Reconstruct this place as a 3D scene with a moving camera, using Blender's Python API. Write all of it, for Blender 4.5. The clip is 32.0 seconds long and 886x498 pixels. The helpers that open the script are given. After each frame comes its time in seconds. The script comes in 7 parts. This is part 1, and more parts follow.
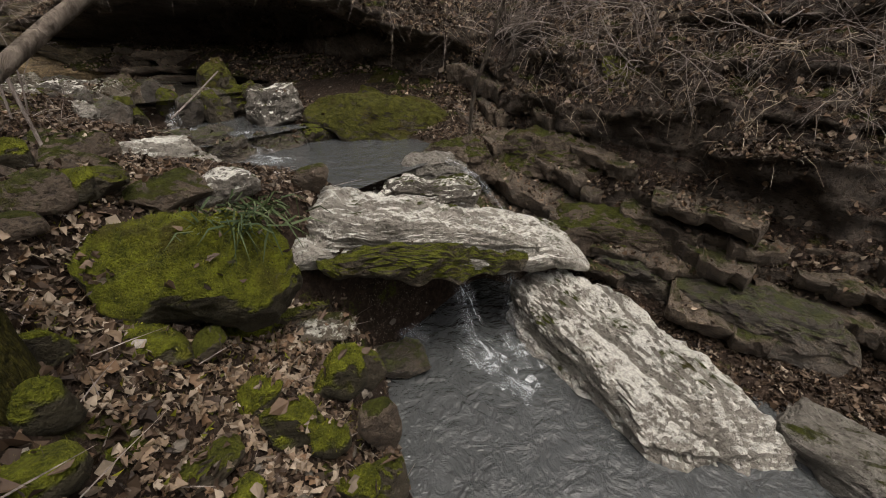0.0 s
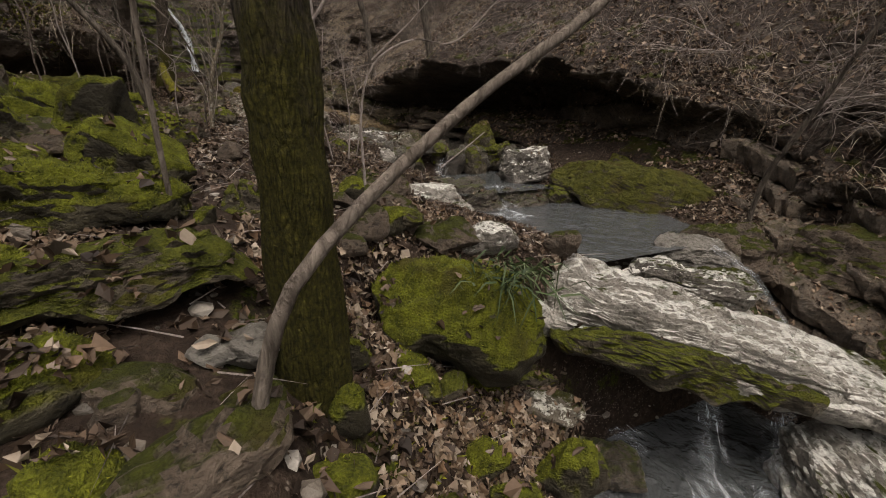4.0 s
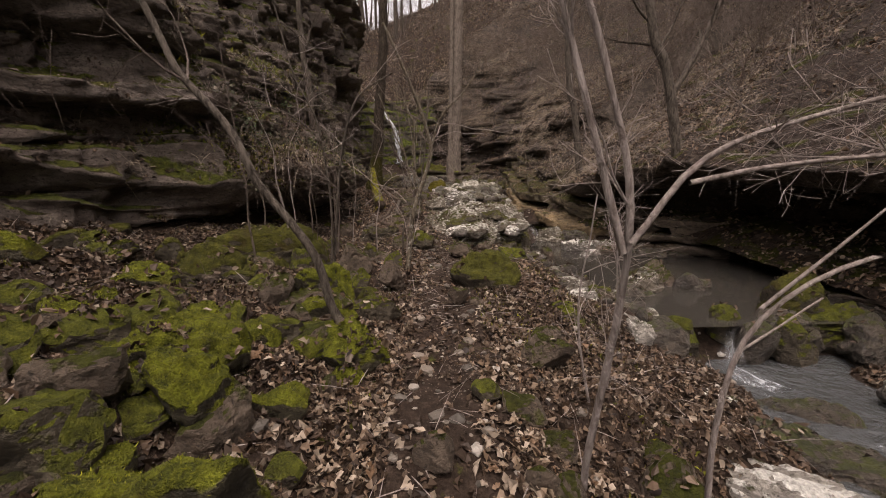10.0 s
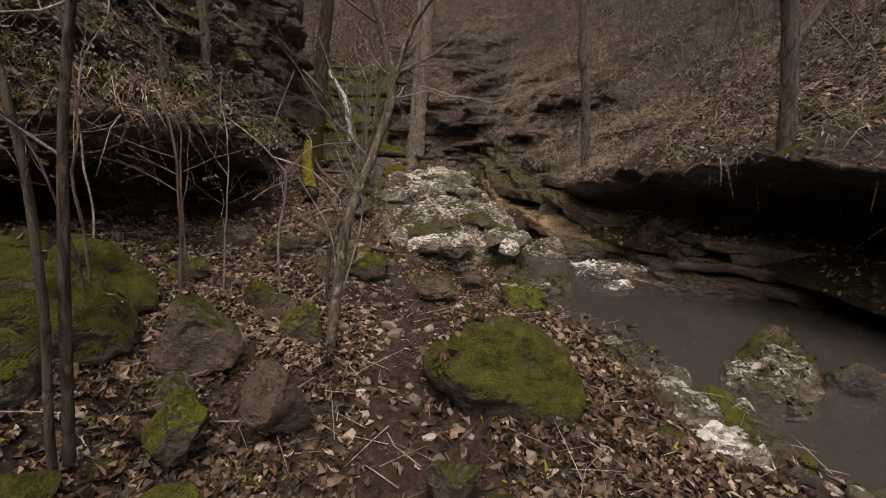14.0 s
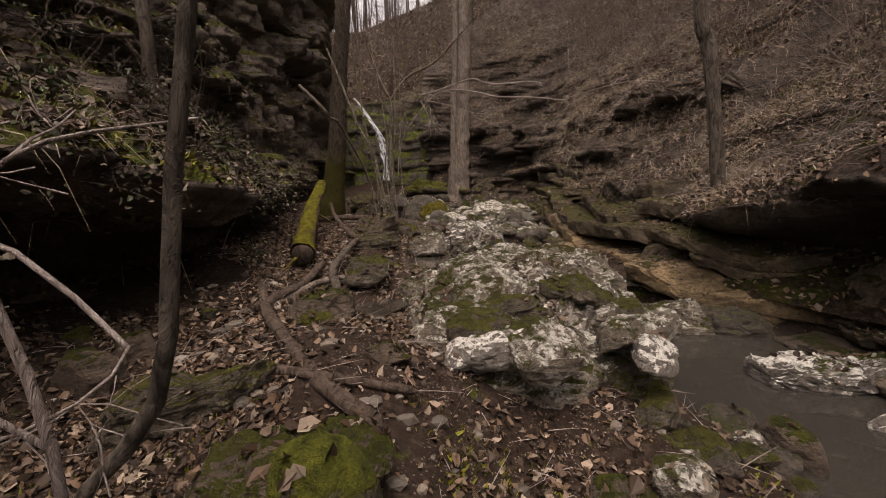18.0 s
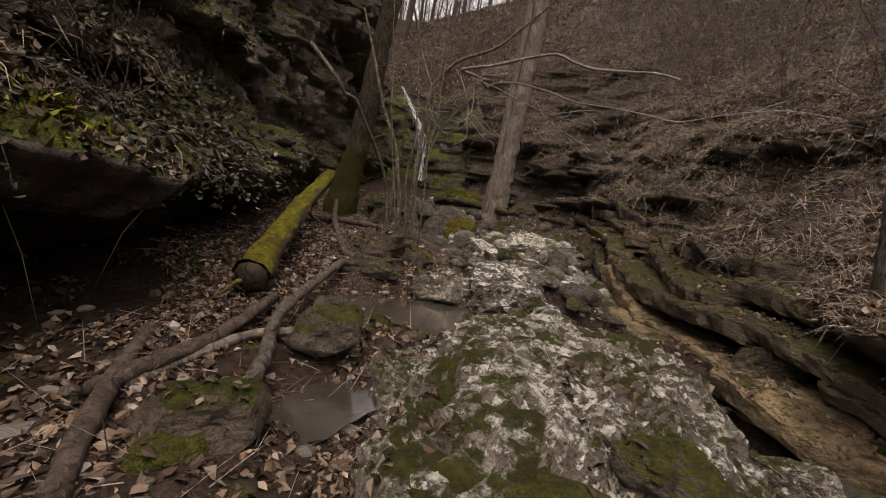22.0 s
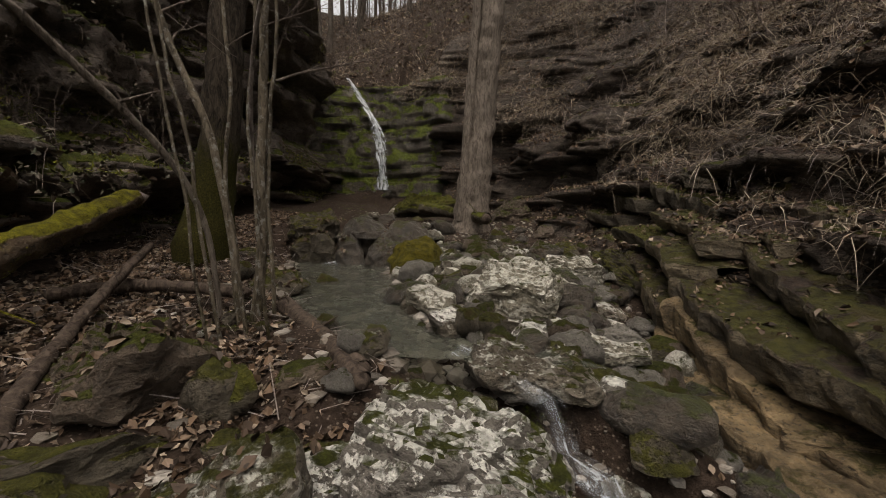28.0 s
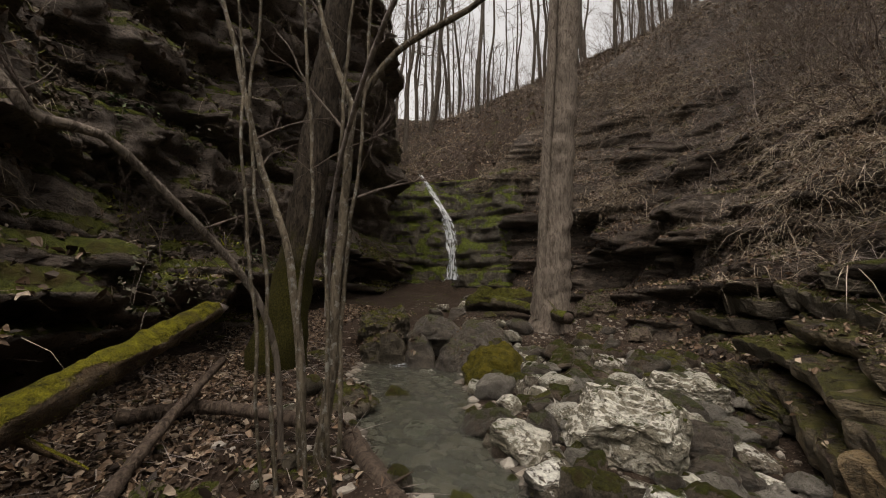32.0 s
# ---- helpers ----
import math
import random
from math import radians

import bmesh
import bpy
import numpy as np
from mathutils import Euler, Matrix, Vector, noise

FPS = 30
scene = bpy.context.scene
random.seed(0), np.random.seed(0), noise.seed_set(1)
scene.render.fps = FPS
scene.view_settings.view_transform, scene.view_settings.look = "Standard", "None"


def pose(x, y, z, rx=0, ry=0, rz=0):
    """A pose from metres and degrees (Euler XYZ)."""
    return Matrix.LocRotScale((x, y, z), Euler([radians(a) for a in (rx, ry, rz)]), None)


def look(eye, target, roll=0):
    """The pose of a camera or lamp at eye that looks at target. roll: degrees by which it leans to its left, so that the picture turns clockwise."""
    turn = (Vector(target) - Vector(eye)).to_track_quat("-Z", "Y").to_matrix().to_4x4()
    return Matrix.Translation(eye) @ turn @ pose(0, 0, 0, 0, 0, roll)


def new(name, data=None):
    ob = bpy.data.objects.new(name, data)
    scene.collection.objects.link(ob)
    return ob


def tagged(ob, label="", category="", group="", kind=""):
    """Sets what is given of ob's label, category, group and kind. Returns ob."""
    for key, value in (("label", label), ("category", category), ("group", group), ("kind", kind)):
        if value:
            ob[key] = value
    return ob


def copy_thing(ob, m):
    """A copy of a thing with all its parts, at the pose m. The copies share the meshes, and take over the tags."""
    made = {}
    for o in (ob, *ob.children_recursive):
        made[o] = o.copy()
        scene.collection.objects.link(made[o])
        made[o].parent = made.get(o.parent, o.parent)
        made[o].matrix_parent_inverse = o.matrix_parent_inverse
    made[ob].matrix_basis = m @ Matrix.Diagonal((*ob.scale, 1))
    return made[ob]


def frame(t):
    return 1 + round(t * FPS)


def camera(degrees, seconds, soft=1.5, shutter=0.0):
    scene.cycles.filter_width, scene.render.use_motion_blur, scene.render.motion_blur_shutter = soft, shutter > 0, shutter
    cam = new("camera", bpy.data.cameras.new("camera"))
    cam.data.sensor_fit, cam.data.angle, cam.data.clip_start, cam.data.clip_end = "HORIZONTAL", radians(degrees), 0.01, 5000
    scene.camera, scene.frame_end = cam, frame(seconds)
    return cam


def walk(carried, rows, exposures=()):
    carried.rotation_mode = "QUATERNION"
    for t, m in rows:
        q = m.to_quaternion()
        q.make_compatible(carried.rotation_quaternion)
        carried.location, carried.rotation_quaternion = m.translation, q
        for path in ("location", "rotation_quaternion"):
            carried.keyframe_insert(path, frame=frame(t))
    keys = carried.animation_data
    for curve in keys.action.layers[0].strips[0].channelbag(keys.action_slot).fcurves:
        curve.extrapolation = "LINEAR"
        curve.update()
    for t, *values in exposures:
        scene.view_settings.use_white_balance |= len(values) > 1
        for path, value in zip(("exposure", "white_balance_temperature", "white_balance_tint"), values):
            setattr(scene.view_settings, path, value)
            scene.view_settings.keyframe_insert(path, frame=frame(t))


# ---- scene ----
cam = camera(96.5, 32.0, soft=1.0)
PATH = [
    (0, (0.258, 0.343, 0.934), (1.666, 1.433, 0.024), -2.2),
    (0.5, (0.26, 0.338, 0.934), (1.655, 1.437, 0.013), -2.2),
    (1, (0.26, 0.337, 0.926), (1.65, 1.441, 0.005), -1.9),
    (1.5, (0.258, 0.343, 0.928), (1.65, 1.461, 0.027), -1.8),
    (2, (0.248, 0.356, 0.935), (1.596, 1.547, 0.061), -1.6),
    (2.5, (0.251, 0.367, 0.929), (1.585, 1.591, 0.08), -1.5),
    (3, (0.244, 0.372, 0.935), (1.559, 1.616, 0.085), -1.6),
    (3.5, (0.197, 0.465, 0.917), (1.38, 1.859, 0.107), -1.1),
    (4, (0.063, 0.662, 1.0), (0.785, 2.413, 0.359), -0.1),
    (4.5, (-0.098, 0.814, 1.102), (0.265, 2.73, 0.661), -2.0),
    (6.5, (-0.583, 1.391, 1.698), (-0.86, 3.329, 1.284), -0.1),
    (7, (-0.62, 1.622, 1.803), (-0.955, 3.578, 1.55), 0.3),
    (7.5, (-0.606, 1.801, 1.874), (-0.876, 3.763, 1.596), -0.2),
    (8, (-0.552, 2.108, 1.923), (-0.733, 4.066, 1.557), -3.5),
    (8.5, (-0.463, 2.285, 2.006), (-0.496, 4.253, 1.651), -3.8),
    (9, (-0.344, 2.547, 1.996), (-0.293, 4.507, 1.599), -3.1),
    (9.2, (-0.315, 2.622, 1.984), (-0.244, 4.574, 1.553), -2.6),
    (9.5, (-0.248, 2.754, 1.976), (-0.133, 4.686, 1.473), -2.2),
    (9.7, (-0.185, 2.891, 1.99), (-0.118, 4.827, 1.489), -2.7),
    (10, (-0.183, 3.107, 2.005), (-0.248, 5.078, 1.672), -2.1),
    (10.5, (-0.169, 3.48, 1.964), (-0.421, 5.436, 1.628), -2.9),
    (11, (-0.159, 3.872, 1.977), (-0.504, 5.821, 1.692), -2.9),
    (11.5, (-0.121, 4.245, 1.973), (-0.493, 6.204, 1.824), -1.6),
    (12, (-0.211, 4.588, 1.98), (-0.647, 6.533, 1.813), -3.4),
    (12.5, (-0.247, 4.964, 2.038), (-0.473, 6.947, 1.908), -0.3),
    (13, (-0.234, 5.393, 2.005), (-0.413, 7.379, 1.853), -0.3),
    (13.5, (-0.277, 5.757, 1.95), (-0.351, 7.738, 1.687), 0.3),
    (14, (-0.372, 6.155, 1.973), (-0.197, 8.107, 1.577), 1.9),
    (14.5, (-0.408, 6.534, 1.992), (-0.213, 8.496, 1.657), -0.8),
    (16.5, (-0.403, 7.806, 1.988), (-0.149, 9.761, 1.652), 1.0),
    (17, (-0.378, 8.101, 2.006), (-0.086, 10.054, 1.689), 0.7),
    (17.5, (-0.251, 8.498, 2.002), (-0.158, 10.49, 1.859), -0.1),
    (18, (-0.274, 8.808, 1.979), (-0.348, 10.794, 1.76), -2.3),
    (18.5, (-0.291, 9.12, 2.064), (-0.277, 11.112, 1.885), -0.1),
    (19, (-0.261, 9.394, 2.073), (-0.372, 11.388, 1.951), -1.3),
    (19.5, (-0.144, 9.657, 2.163), (-0.357, 11.643, 2.06), 2.8),
    (20, (-0.14, 9.827, 2.139), (-0.424, 11.805, 2.043), 1.5),
    (20.5, (-0.209, 9.945, 2.145), (-0.537, 11.91, 1.978), 4.0),
    (21, (-0.315, 10.018, 2.121), (-1.015, 11.872, 1.849), 3.8),
    (21.5, (-0.217, 10.279, 2.188), (-0.688, 12.214, 2.006), 3.2),
    (22, (-0.299, 10.431, 2.246), (-0.499, 12.41, 2.039), 8.6),
    (22.5, (-0.821, 10.69, 2.315), (-1.055, 12.657, 2.043), 0.0),
    (23, (-1.05, 10.852, 2.468), (-1.113, 12.816, 2.095), 7.6),
    (23.5, (-0.987, 11.056, 2.47), (-0.79, 13.027, 2.194), 4.6),
    (24, (-1.016, 11.534, 2.497), (-0.749, 13.512, 2.372), 0.5),
    (24.5, (-1.135, 11.807, 2.539), (-0.957, 13.797, 2.619), -2.9),
    (25, (-1.062, 11.938, 2.505), (-0.791, 13.918, 2.421), -2.8),
    (25.5, (-0.725, 12.189, 2.44), (-0.314, 14.139, 2.273), -3.0),
    (27.5, (-0.022, 13.393, 2.444), (-0.26, 15.379, 2.439), -1.9),
    (28, (0.098, 13.523, 2.423), (-0.115, 15.504, 2.246), 1.2),
    (28.5, (-0.024, 13.658, 2.52), (-0.289, 15.633, 2.343), 1.8),
    (29, (-0.181, 13.821, 2.621), (-0.622, 15.77, 2.718), 0.6),
    (29.5, (-0.139, 13.926, 2.621), (-0.668, 15.852, 2.716), 0.1),
    (30, (-0.08, 13.937, 2.645), (-0.629, 15.854, 2.806), 0.7),
    (30.5, (-0.081, 13.935, 2.65), (-0.597, 15.862, 2.798), 0.9),
    (31, (-0.102, 13.908, 2.662), (-0.646, 15.825, 2.829), 1.3),
    (31.5, (-0.096, 13.885, 2.664), (-0.624, 15.805, 2.85), 1.6),
    (32, (-0.107, 13.863, 2.675), (-0.648, 15.774, 2.903), 1.3),
]
walk(cam, [(t, look(eye, target, roll)) for t, eye, target, roll in PATH], [(0.0, 0.26, 7000, 12), (4.0, 0.3, 7100, 13), (9.0, 0.55, 7300, 22), (14.0, 0.5, 7400, 22), (18.0, 0.42, 7600, 23), (23.0, 0.28, 7300, 18), (28.0, 0.12, 7200, 12), (32.0, 0.24, 7300, 12)])

# ---- light: an overcast winter day ----
SUN_EL, SUN_ROT = radians(72), radians(200)
world = bpy.data.worlds.new("overcast_sky")
scene.world = world
world.use_nodes = True
wn, wl = world.node_tree.nodes, world.node_tree.links
sky = wn.new("ShaderNodeTexSky")
sky.sky_type, sky.sun_disc, sky.sun_elevation, sky.sun_rotation = "NISHITA", False, SUN_EL, SUN_ROT
sky.air_density, sky.dust_density = 1.0, 4.0
grey = wn.new("ShaderNodeHueSaturation")
grey.inputs["Saturation"].default_value = 0.18
grey.inputs["Value"].default_value = 2.0
wl.new(sky.outputs["Color"], grey.inputs["Color"])
wl.new(grey.outputs["Color"], wn["Background"].inputs["Color"])
wn["Background"].inputs["Strength"].default_value = 0.115
sun = new("sun", bpy.data.lights.new("sun", "SUN"))
sun.data.energy, sun.data.angle, sun.data.color = 1.3, radians(35), (1.0, 0.95, 0.9)
sun.matrix_world = pose(0, 0, 30, 18, 0, 20)


# ---- materials ----
class Nodes:
    """A material and short ways to add and link its nodes."""

    def __init__(self, name, rough=0.85, spec=0.3):
        self.mat = bpy.data.materials.new(name)
        self.mat.use_nodes = True
        self.tree = self.mat.node_tree
        self.bsdf = self.tree.nodes["Principled BSDF"]
        self.bsdf.inputs["Roughness"].default_value = rough
        self.bsdf.inputs["Specular IOR Level"].default_value = spec
        self.coord = self.tree.nodes.new("ShaderNodeTexCoord").outputs["Object"]
        self.geo = self.tree.nodes.new("ShaderNodeNewGeometry")

    def put(self, socket, value):
        if isinstance(value, bpy.types.NodeSocket):
            self.tree.links.new(value, socket)
        else:
            socket.default_value = value

    def noise(self, scale, detail=4.0, rough=0.55, offset=0.0, stretch=(1, 1, 1), distort=0.0):
        m = self.tree.nodes.new("ShaderNodeMapping")
        m.inputs["Location"].default_value = (offset, offset * 0.7, offset * 1.3)
        m.inputs["Scale"].default_value = stretch
        self.put(m.inputs["Vector"], self.coord)
        n = self.tree.nodes.new("ShaderNodeTexNoise")
        n.inputs["Scale"].default_value, n.inputs["Detail"].default_value = scale, detail
        n.inputs["Roughness"].default_value, n.inputs["Distortion"].default_value = rough, distort
        self.put(n.inputs["Vector"], m.outputs["Vector"])
        return n.outputs["Fac"]

    def cells(self, scale, stretch=(1, 1, 1), feature="F1"):
        m = self.tree.nodes.new("ShaderNodeMapping")
        m.inputs["Scale"].default_value = stretch
        self.put(m.inputs["Vector"], self.coord)
        n = self.tree.nodes.new("ShaderNodeTexVoronoi")
        n.feature = feature
        n.inputs["Scale"].default_value = scale
        self.put(n.inputs["Vector"], m.outputs["Vector"])
        return n.outputs["Distance"]

    def ramp(self, fac, *stops):
        r = self.tree.nodes.new("ShaderNodeValToRGB")
        els = r.color_ramp.elements
        while len(els) < len(stops):
            els.new(0.5)
        for e, (at, col) in zip(els, stops):
            e.position, e.color = at, (*col, 1) if len(col) == 3 else col
        self.put(r.inputs["Fac"], fac)
        return r.outputs["Color"]

    def step(self, fac, low, high):
        r = self.tree.nodes.new("ShaderNodeMapRange")
        r.interpolation_type = "SMOOTHSTEP"
        self.put(r.inputs["Value"], fac)
        r.inputs["From Min"].default_value, r.inputs["From Max"].default_value = low, high
        return r.outputs["Result"]

    def math(self, op, a, b=0.0):
        n = self.tree.nodes.new("ShaderNodeMath")
        n.operation = op
        self.put(n.inputs[0], a)
        self.put(n.inputs[1], b)
        return n.outputs["Value"]

    def mix(self, fac, a, b):
        n = self.tree.nodes.new("ShaderNodeMix")
        n.data_type = "RGBA"
        self.put(n.inputs["Factor"], fac)
        self.put(n.inputs["A"], (*a, 1) if isinstance(a, tuple) else a)
        self.put(n.inputs["B"], (*b, 1) if isinstance(b, tuple) else b)
        return n.outputs["Result"]

    def up(self):
        s = self.tree.nodes.new("ShaderNodeSeparateXYZ")
        self.put(s.inputs["Vector"], self.geo.outputs["Normal"])
        return s.outputs["Z"]

    def height(self):
        s = self.tree.nodes.new("ShaderNodeSeparateXYZ")
        self.put(s.inputs["Vector"], self.coord)
        return s.outputs["Z"]

    def bump(self, fac, dist, strength=1.0, after=None):
        b = self.tree.nodes.new("ShaderNodeBump")
        b.inputs["Distance"].default_value, b.inputs["Strength"].default_value = dist, strength
        self.put(b.inputs["Height"], fac)
        if after:
            self.put(b.inputs["Normal"], after)
        return b.outputs["Normal"]

    def done(self, colour, normal=None, rough=None):
        self.put(self.bsdf.inputs["Base Color"], colour)
        if normal:
            self.put(self.bsdf.inputs["Normal"], normal)
        if rough is not None:
            self.put(self.bsdf.inputs["Roughness"], rough)
        return self.mat


def rock_material(name, base, light, dark, lichen=0.0, moss=0.0, wet=0.0, soil=0.0, lichen_size=6.5, lichen_col=(0.5, 0.49, 0.43), moss_col=((0.016, 0.018, 0.004), (0.075, 0.082, 0.01)), strata=0.0, veins=0.0):
    """Sandstone and limestone with lichen crusts, moss on its upper faces and soil on its treads."""
    n = Nodes(name, 0.8 - 0.35 * wet, 0.16 + 0.4 * wet)
    big, mid, fine = n.noise(1.7, 5, 0.6), n.noise(9, 6, 0.65, 3.1), n.noise(70, 4, 0.6, 9.0)
    col = n.ramp(n.math("ADD", n.math("MULTIPLY", big, 0.6), n.math("MULTIPLY", mid, 0.4)), (0.3, dark), (0.52, base), (0.7, light))
    col = n.mix(n.math("MULTIPLY", fine, 0.45), col, n.ramp(mid, (0.3, dark), (0.7, base)))
    grit = n.noise(30, 6, 0.7, 14.0, (1, 1, 1.4), 0.5)
    relief = n.math("ADD", n.math("MULTIPLY", mid, 1.3), n.math("ADD", n.math("MULTIPLY", grit, 0.9), n.math("MULTIPLY", fine, 0.25)))
    col = n.mix(n.step(grit, 0.5, 0.32), col, tuple(0.7 * c for c in dark))
    if strata:
        lines = n.noise(3.2, 6, 0.65, 1.7, (0.8, 0.8, 3.2), 0.9)
        col = n.mix(n.math("MULTIPLY", n.step(lines, 0.5, 0.38), strata), col, dark)
        relief = n.math("ADD", relief, n.math("MULTIPLY", lines, 1.0))
    cracks = n.step(n.cells(3.3, (1, 1, 1.8), "DISTANCE_TO_EDGE"), 0.0, 0.035)
    col = n.mix(n.math("MULTIPLY", n.math("SUBTRACT", 1.0, cracks), n.math("MULTIPLY", n.step(big, 0.5, 0.65), 0.35)), col, tuple(0.4 * c for c in dark))
    up = n.up()
    if lichen:
        crust = n.math("ADD", n.math("MULTIPLY", n.noise(lichen_size, 8, 0.74, 5.0), 1.0), n.math("MULTIPLY", n.math("SUBTRACT", up, 0.8), 0.34))
        crust = n.math("ADD", crust, n.math("MULTIPLY", n.math("SUBTRACT", grit, 0.5), 0.35))
        fac = n.step(crust, 0.75 - 0.3 * lichen, 0.81 - 0.3 * lichen)
        col = n.mix(fac, col, n.ramp(n.noise(34, 3, 0.6, 2.0), (0.3, tuple(0.55 * c for c in lichen_col)), (0.6, lichen_col)))
        relief = n.math("ADD", relief, n.math("MULTIPLY", fac, 0.15))
    if veins:
        crest = n.math("SUBTRACT", 0.5, n.math("ABSOLUTE", n.math("SUBTRACT", n.noise(3.6, 6, 0.6, 17.0, (1, 1, 1.6), 0.8), 0.5)))
        fac = n.math("MULTIPLY", n.step(n.math("ADD", crest, n.math("MULTIPLY", n.math("SUBTRACT", grit, 0.5), 0.06)), 0.468, 0.49), n.math("MULTIPLY", n.step(n.noise(2.3, 3, 0.5, 27.0), 0.42, 0.58), veins))
        col = n.mix(fac, col, n.mix(fine, lichen_col, tuple(1.25 * c for c in lichen_col)))
        relief = n.math("ADD", relief, n.math("MULTIPLY", n.step(crest, 0.36, 0.5), 1.6 * veins))
    if soil:
        earth = n.ramp(n.noise(23, 6, 0.7, 4.0), (0.3, (0.007, 0.005, 0.004)), (0.5, (0.024, 0.0155, 0.011)), (0.68, (0.08, 0.054, 0.04)))
        fac = n.step(n.math("ADD", up, n.math("MULTIPLY", n.noise(4, 5, 0.6, 8.0), 0.5)), 1.0 - 0.5 * soil, 1.16 - 0.5 * soil)
        col = n.mix(fac, col, earth)
    if moss:
        tuft = n.noise(95, 3, 0.7, 6.0)
        clump = n.noise(14, 4, 0.6, 2.5)
        cover = n.math("ADD", n.math("MULTIPLY", up, 0.55), n.noise(2.6, 6, 0.65, 11.0))
        fac = n.step(cover, 1.12 - 0.75 * moss, 1.24 - 0.75 * moss)
        green = n.ramp(n.math("ADD", n.math("MULTIPLY", clump, 0.6), n.math("MULTIPLY", tuft, 0.4)), (0.34, moss_col[0]), (0.52, tuple(0.5 * (a + b) for a, b in zip(*moss_col))), (0.68, moss_col[1]))
        green = n.mix(n.step(n.noise(3.1, 3, 0.5, 21.0), 0.5, 0.75), green, (0.055, 0.04, 0.012))
        col = n.mix(fac, col, green)
        soft = n.math("ADD", n.math("MULTIPLY", clump, 1.2), n.math("MULTIPLY", tuft, 0.8))
        relief = n.math("ADD", relief, n.math("MULTIPLY", soft, n.math("MULTIPLY", fac, 1.3)))
        rough = n.math("ADD", n.math("MULTIPLY", fac, 0.35), n.math("ADD", n.math("MULTIPLY", grit, 0.35), 0.38 - 0.25 * wet))
    else:
        rough = n.math("ADD", n.math("MULTIPLY", mid, 0.3), 0.55 - 0.35 * wet)
    return n.done(col, n.bump(relief, 0.042), rough)


M_WALL = rock_material("cliff_rock", (0.095, 0.075, 0.06), (0.2, 0.162, 0.128), (0.02, 0.016, 0.013), lichen=0.08, moss=0.26, soil=0.75, strata=0.35)
M_WALL_MOSS = rock_material("mossy_cliff_rock", (0.145, 0.117, 0.097), (0.28, 0.235, 0.195), (0.036, 0.029, 0.024), lichen=0.1, moss=0.5, soil=0.6, strata=0.35, moss_col=((0.018, 0.021, 0.006), (0.13, 0.145, 0.022)))
M_FALLROCK = rock_material("waterfall_mossy_rock", (0.1, 0.085, 0.065), (0.2, 0.17, 0.13), (0.03, 0.025, 0.02), moss=0.74, strata=0.5, wet=0.3, moss_col=((0.016, 0.022, 0.004), (0.14, 0.17, 0.012)))
M_LEDGE = rock_material("tan_ledge_rock", (0.23, 0.165, 0.092), (0.46, 0.33, 0.175), (0.04, 0.03, 0.019), lichen=0.1, moss=0.16, strata=0.5, wet=0.2, moss_col=((0.018, 0.018, 0.006), (0.085, 0.078, 0.016)))
M_LEDGE_OLIVE = rock_material("olive_brown_ledge_rock", (0.13, 0.103, 0.066), (0.27, 0.21, 0.128), (0.028, 0.022, 0.016), lichen=0.1, moss=0.3, strata=0.5, wet=0.2, soil=0.3, moss_col=((0.018, 0.018, 0.006), (0.095, 0.088, 0.016)))
M_LEDGE_DARK = rock_material("damp_brown_ledge_rock", (0.13, 0.1, 0.074), (0.26, 0.205, 0.145), (0.028, 0.022, 0.017), lichen=0.16, moss=0.14, strata=0.4, wet=0.3)
# moss on upper faces; bare dark sides also put occlusion shade into the colour
M_MOSSROCK = rock_material("moss_covered_rock", (0.05, 0.043, 0.027), (0.11, 0.095, 0.06), (0.012, 0.01, 0.007), moss=0.84, lichen=0.2, moss_col=((0.024, 0.028, 0.004), (0.21, 0.225, 0.02)))
M_HALFMOSS = rock_material("half_mossy_rock", (0.085, 0.07, 0.05), (0.18, 0.15, 0.11), (0.02, 0.016, 0.012), moss=0.7, lichen=0.3, moss_col=((0.022, 0.025, 0.005), (0.15, 0.16, 0.018)))
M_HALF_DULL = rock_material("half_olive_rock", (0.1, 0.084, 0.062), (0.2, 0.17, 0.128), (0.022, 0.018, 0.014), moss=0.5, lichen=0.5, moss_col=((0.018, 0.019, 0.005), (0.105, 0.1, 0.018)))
M_SPECK = rock_material("pale_speckled_rock", (0.27, 0.245, 0.19), (0.42, 0.39, 0.32), (0.08, 0.07, 0.05), lichen=1.1, moss=0.16, lichen_size=24.0, lichen_col=(0.62, 0.6, 0.52), veins=0.4)
M_LICHEN = rock_material("lichen_white_rock", (0.2, 0.18, 0.155), (0.36, 0.33, 0.29), (0.055, 0.048, 0.04), lichen=1.08, moss=0.24, lichen_size=17.0, lichen_col=(0.7, 0.685, 0.62))
M_SLAB = rock_material("lichen_spotted_slab", (0.14, 0.118, 0.09), (0.27, 0.235, 0.185), (0.034, 0.028, 0.021), lichen=0.86, moss=0.26, lichen_size=13.0, lichen_col=(0.54, 0.525, 0.46), moss_col=((0.018, 0.019, 0.005), (0.08, 0.078, 0.014)), veins=0.3)
M_PALE = rock_material("pale_lichen_crusted_rock", (0.33, 0.305, 0.265), (0.48, 0.45, 0.395), (0.15, 0.135, 0.115), lichen=1.0, moss=0.12, lichen_size=5.5, lichen_col=(0.6, 0.585, 0.53))
M_DARK = rock_material("dark_wet_rock", (0.075, 0.06, 0.045), (0.14, 0.11, 0.08), (0.02, 0.017, 0.014), moss=0.3, wet=0.8)
M_BROWN = rock_material("brown_rock", (0.115, 0.088, 0.066), (0.21, 0.165, 0.125), (0.036, 0.028, 0.022), lichen=0.25, moss=0.42)
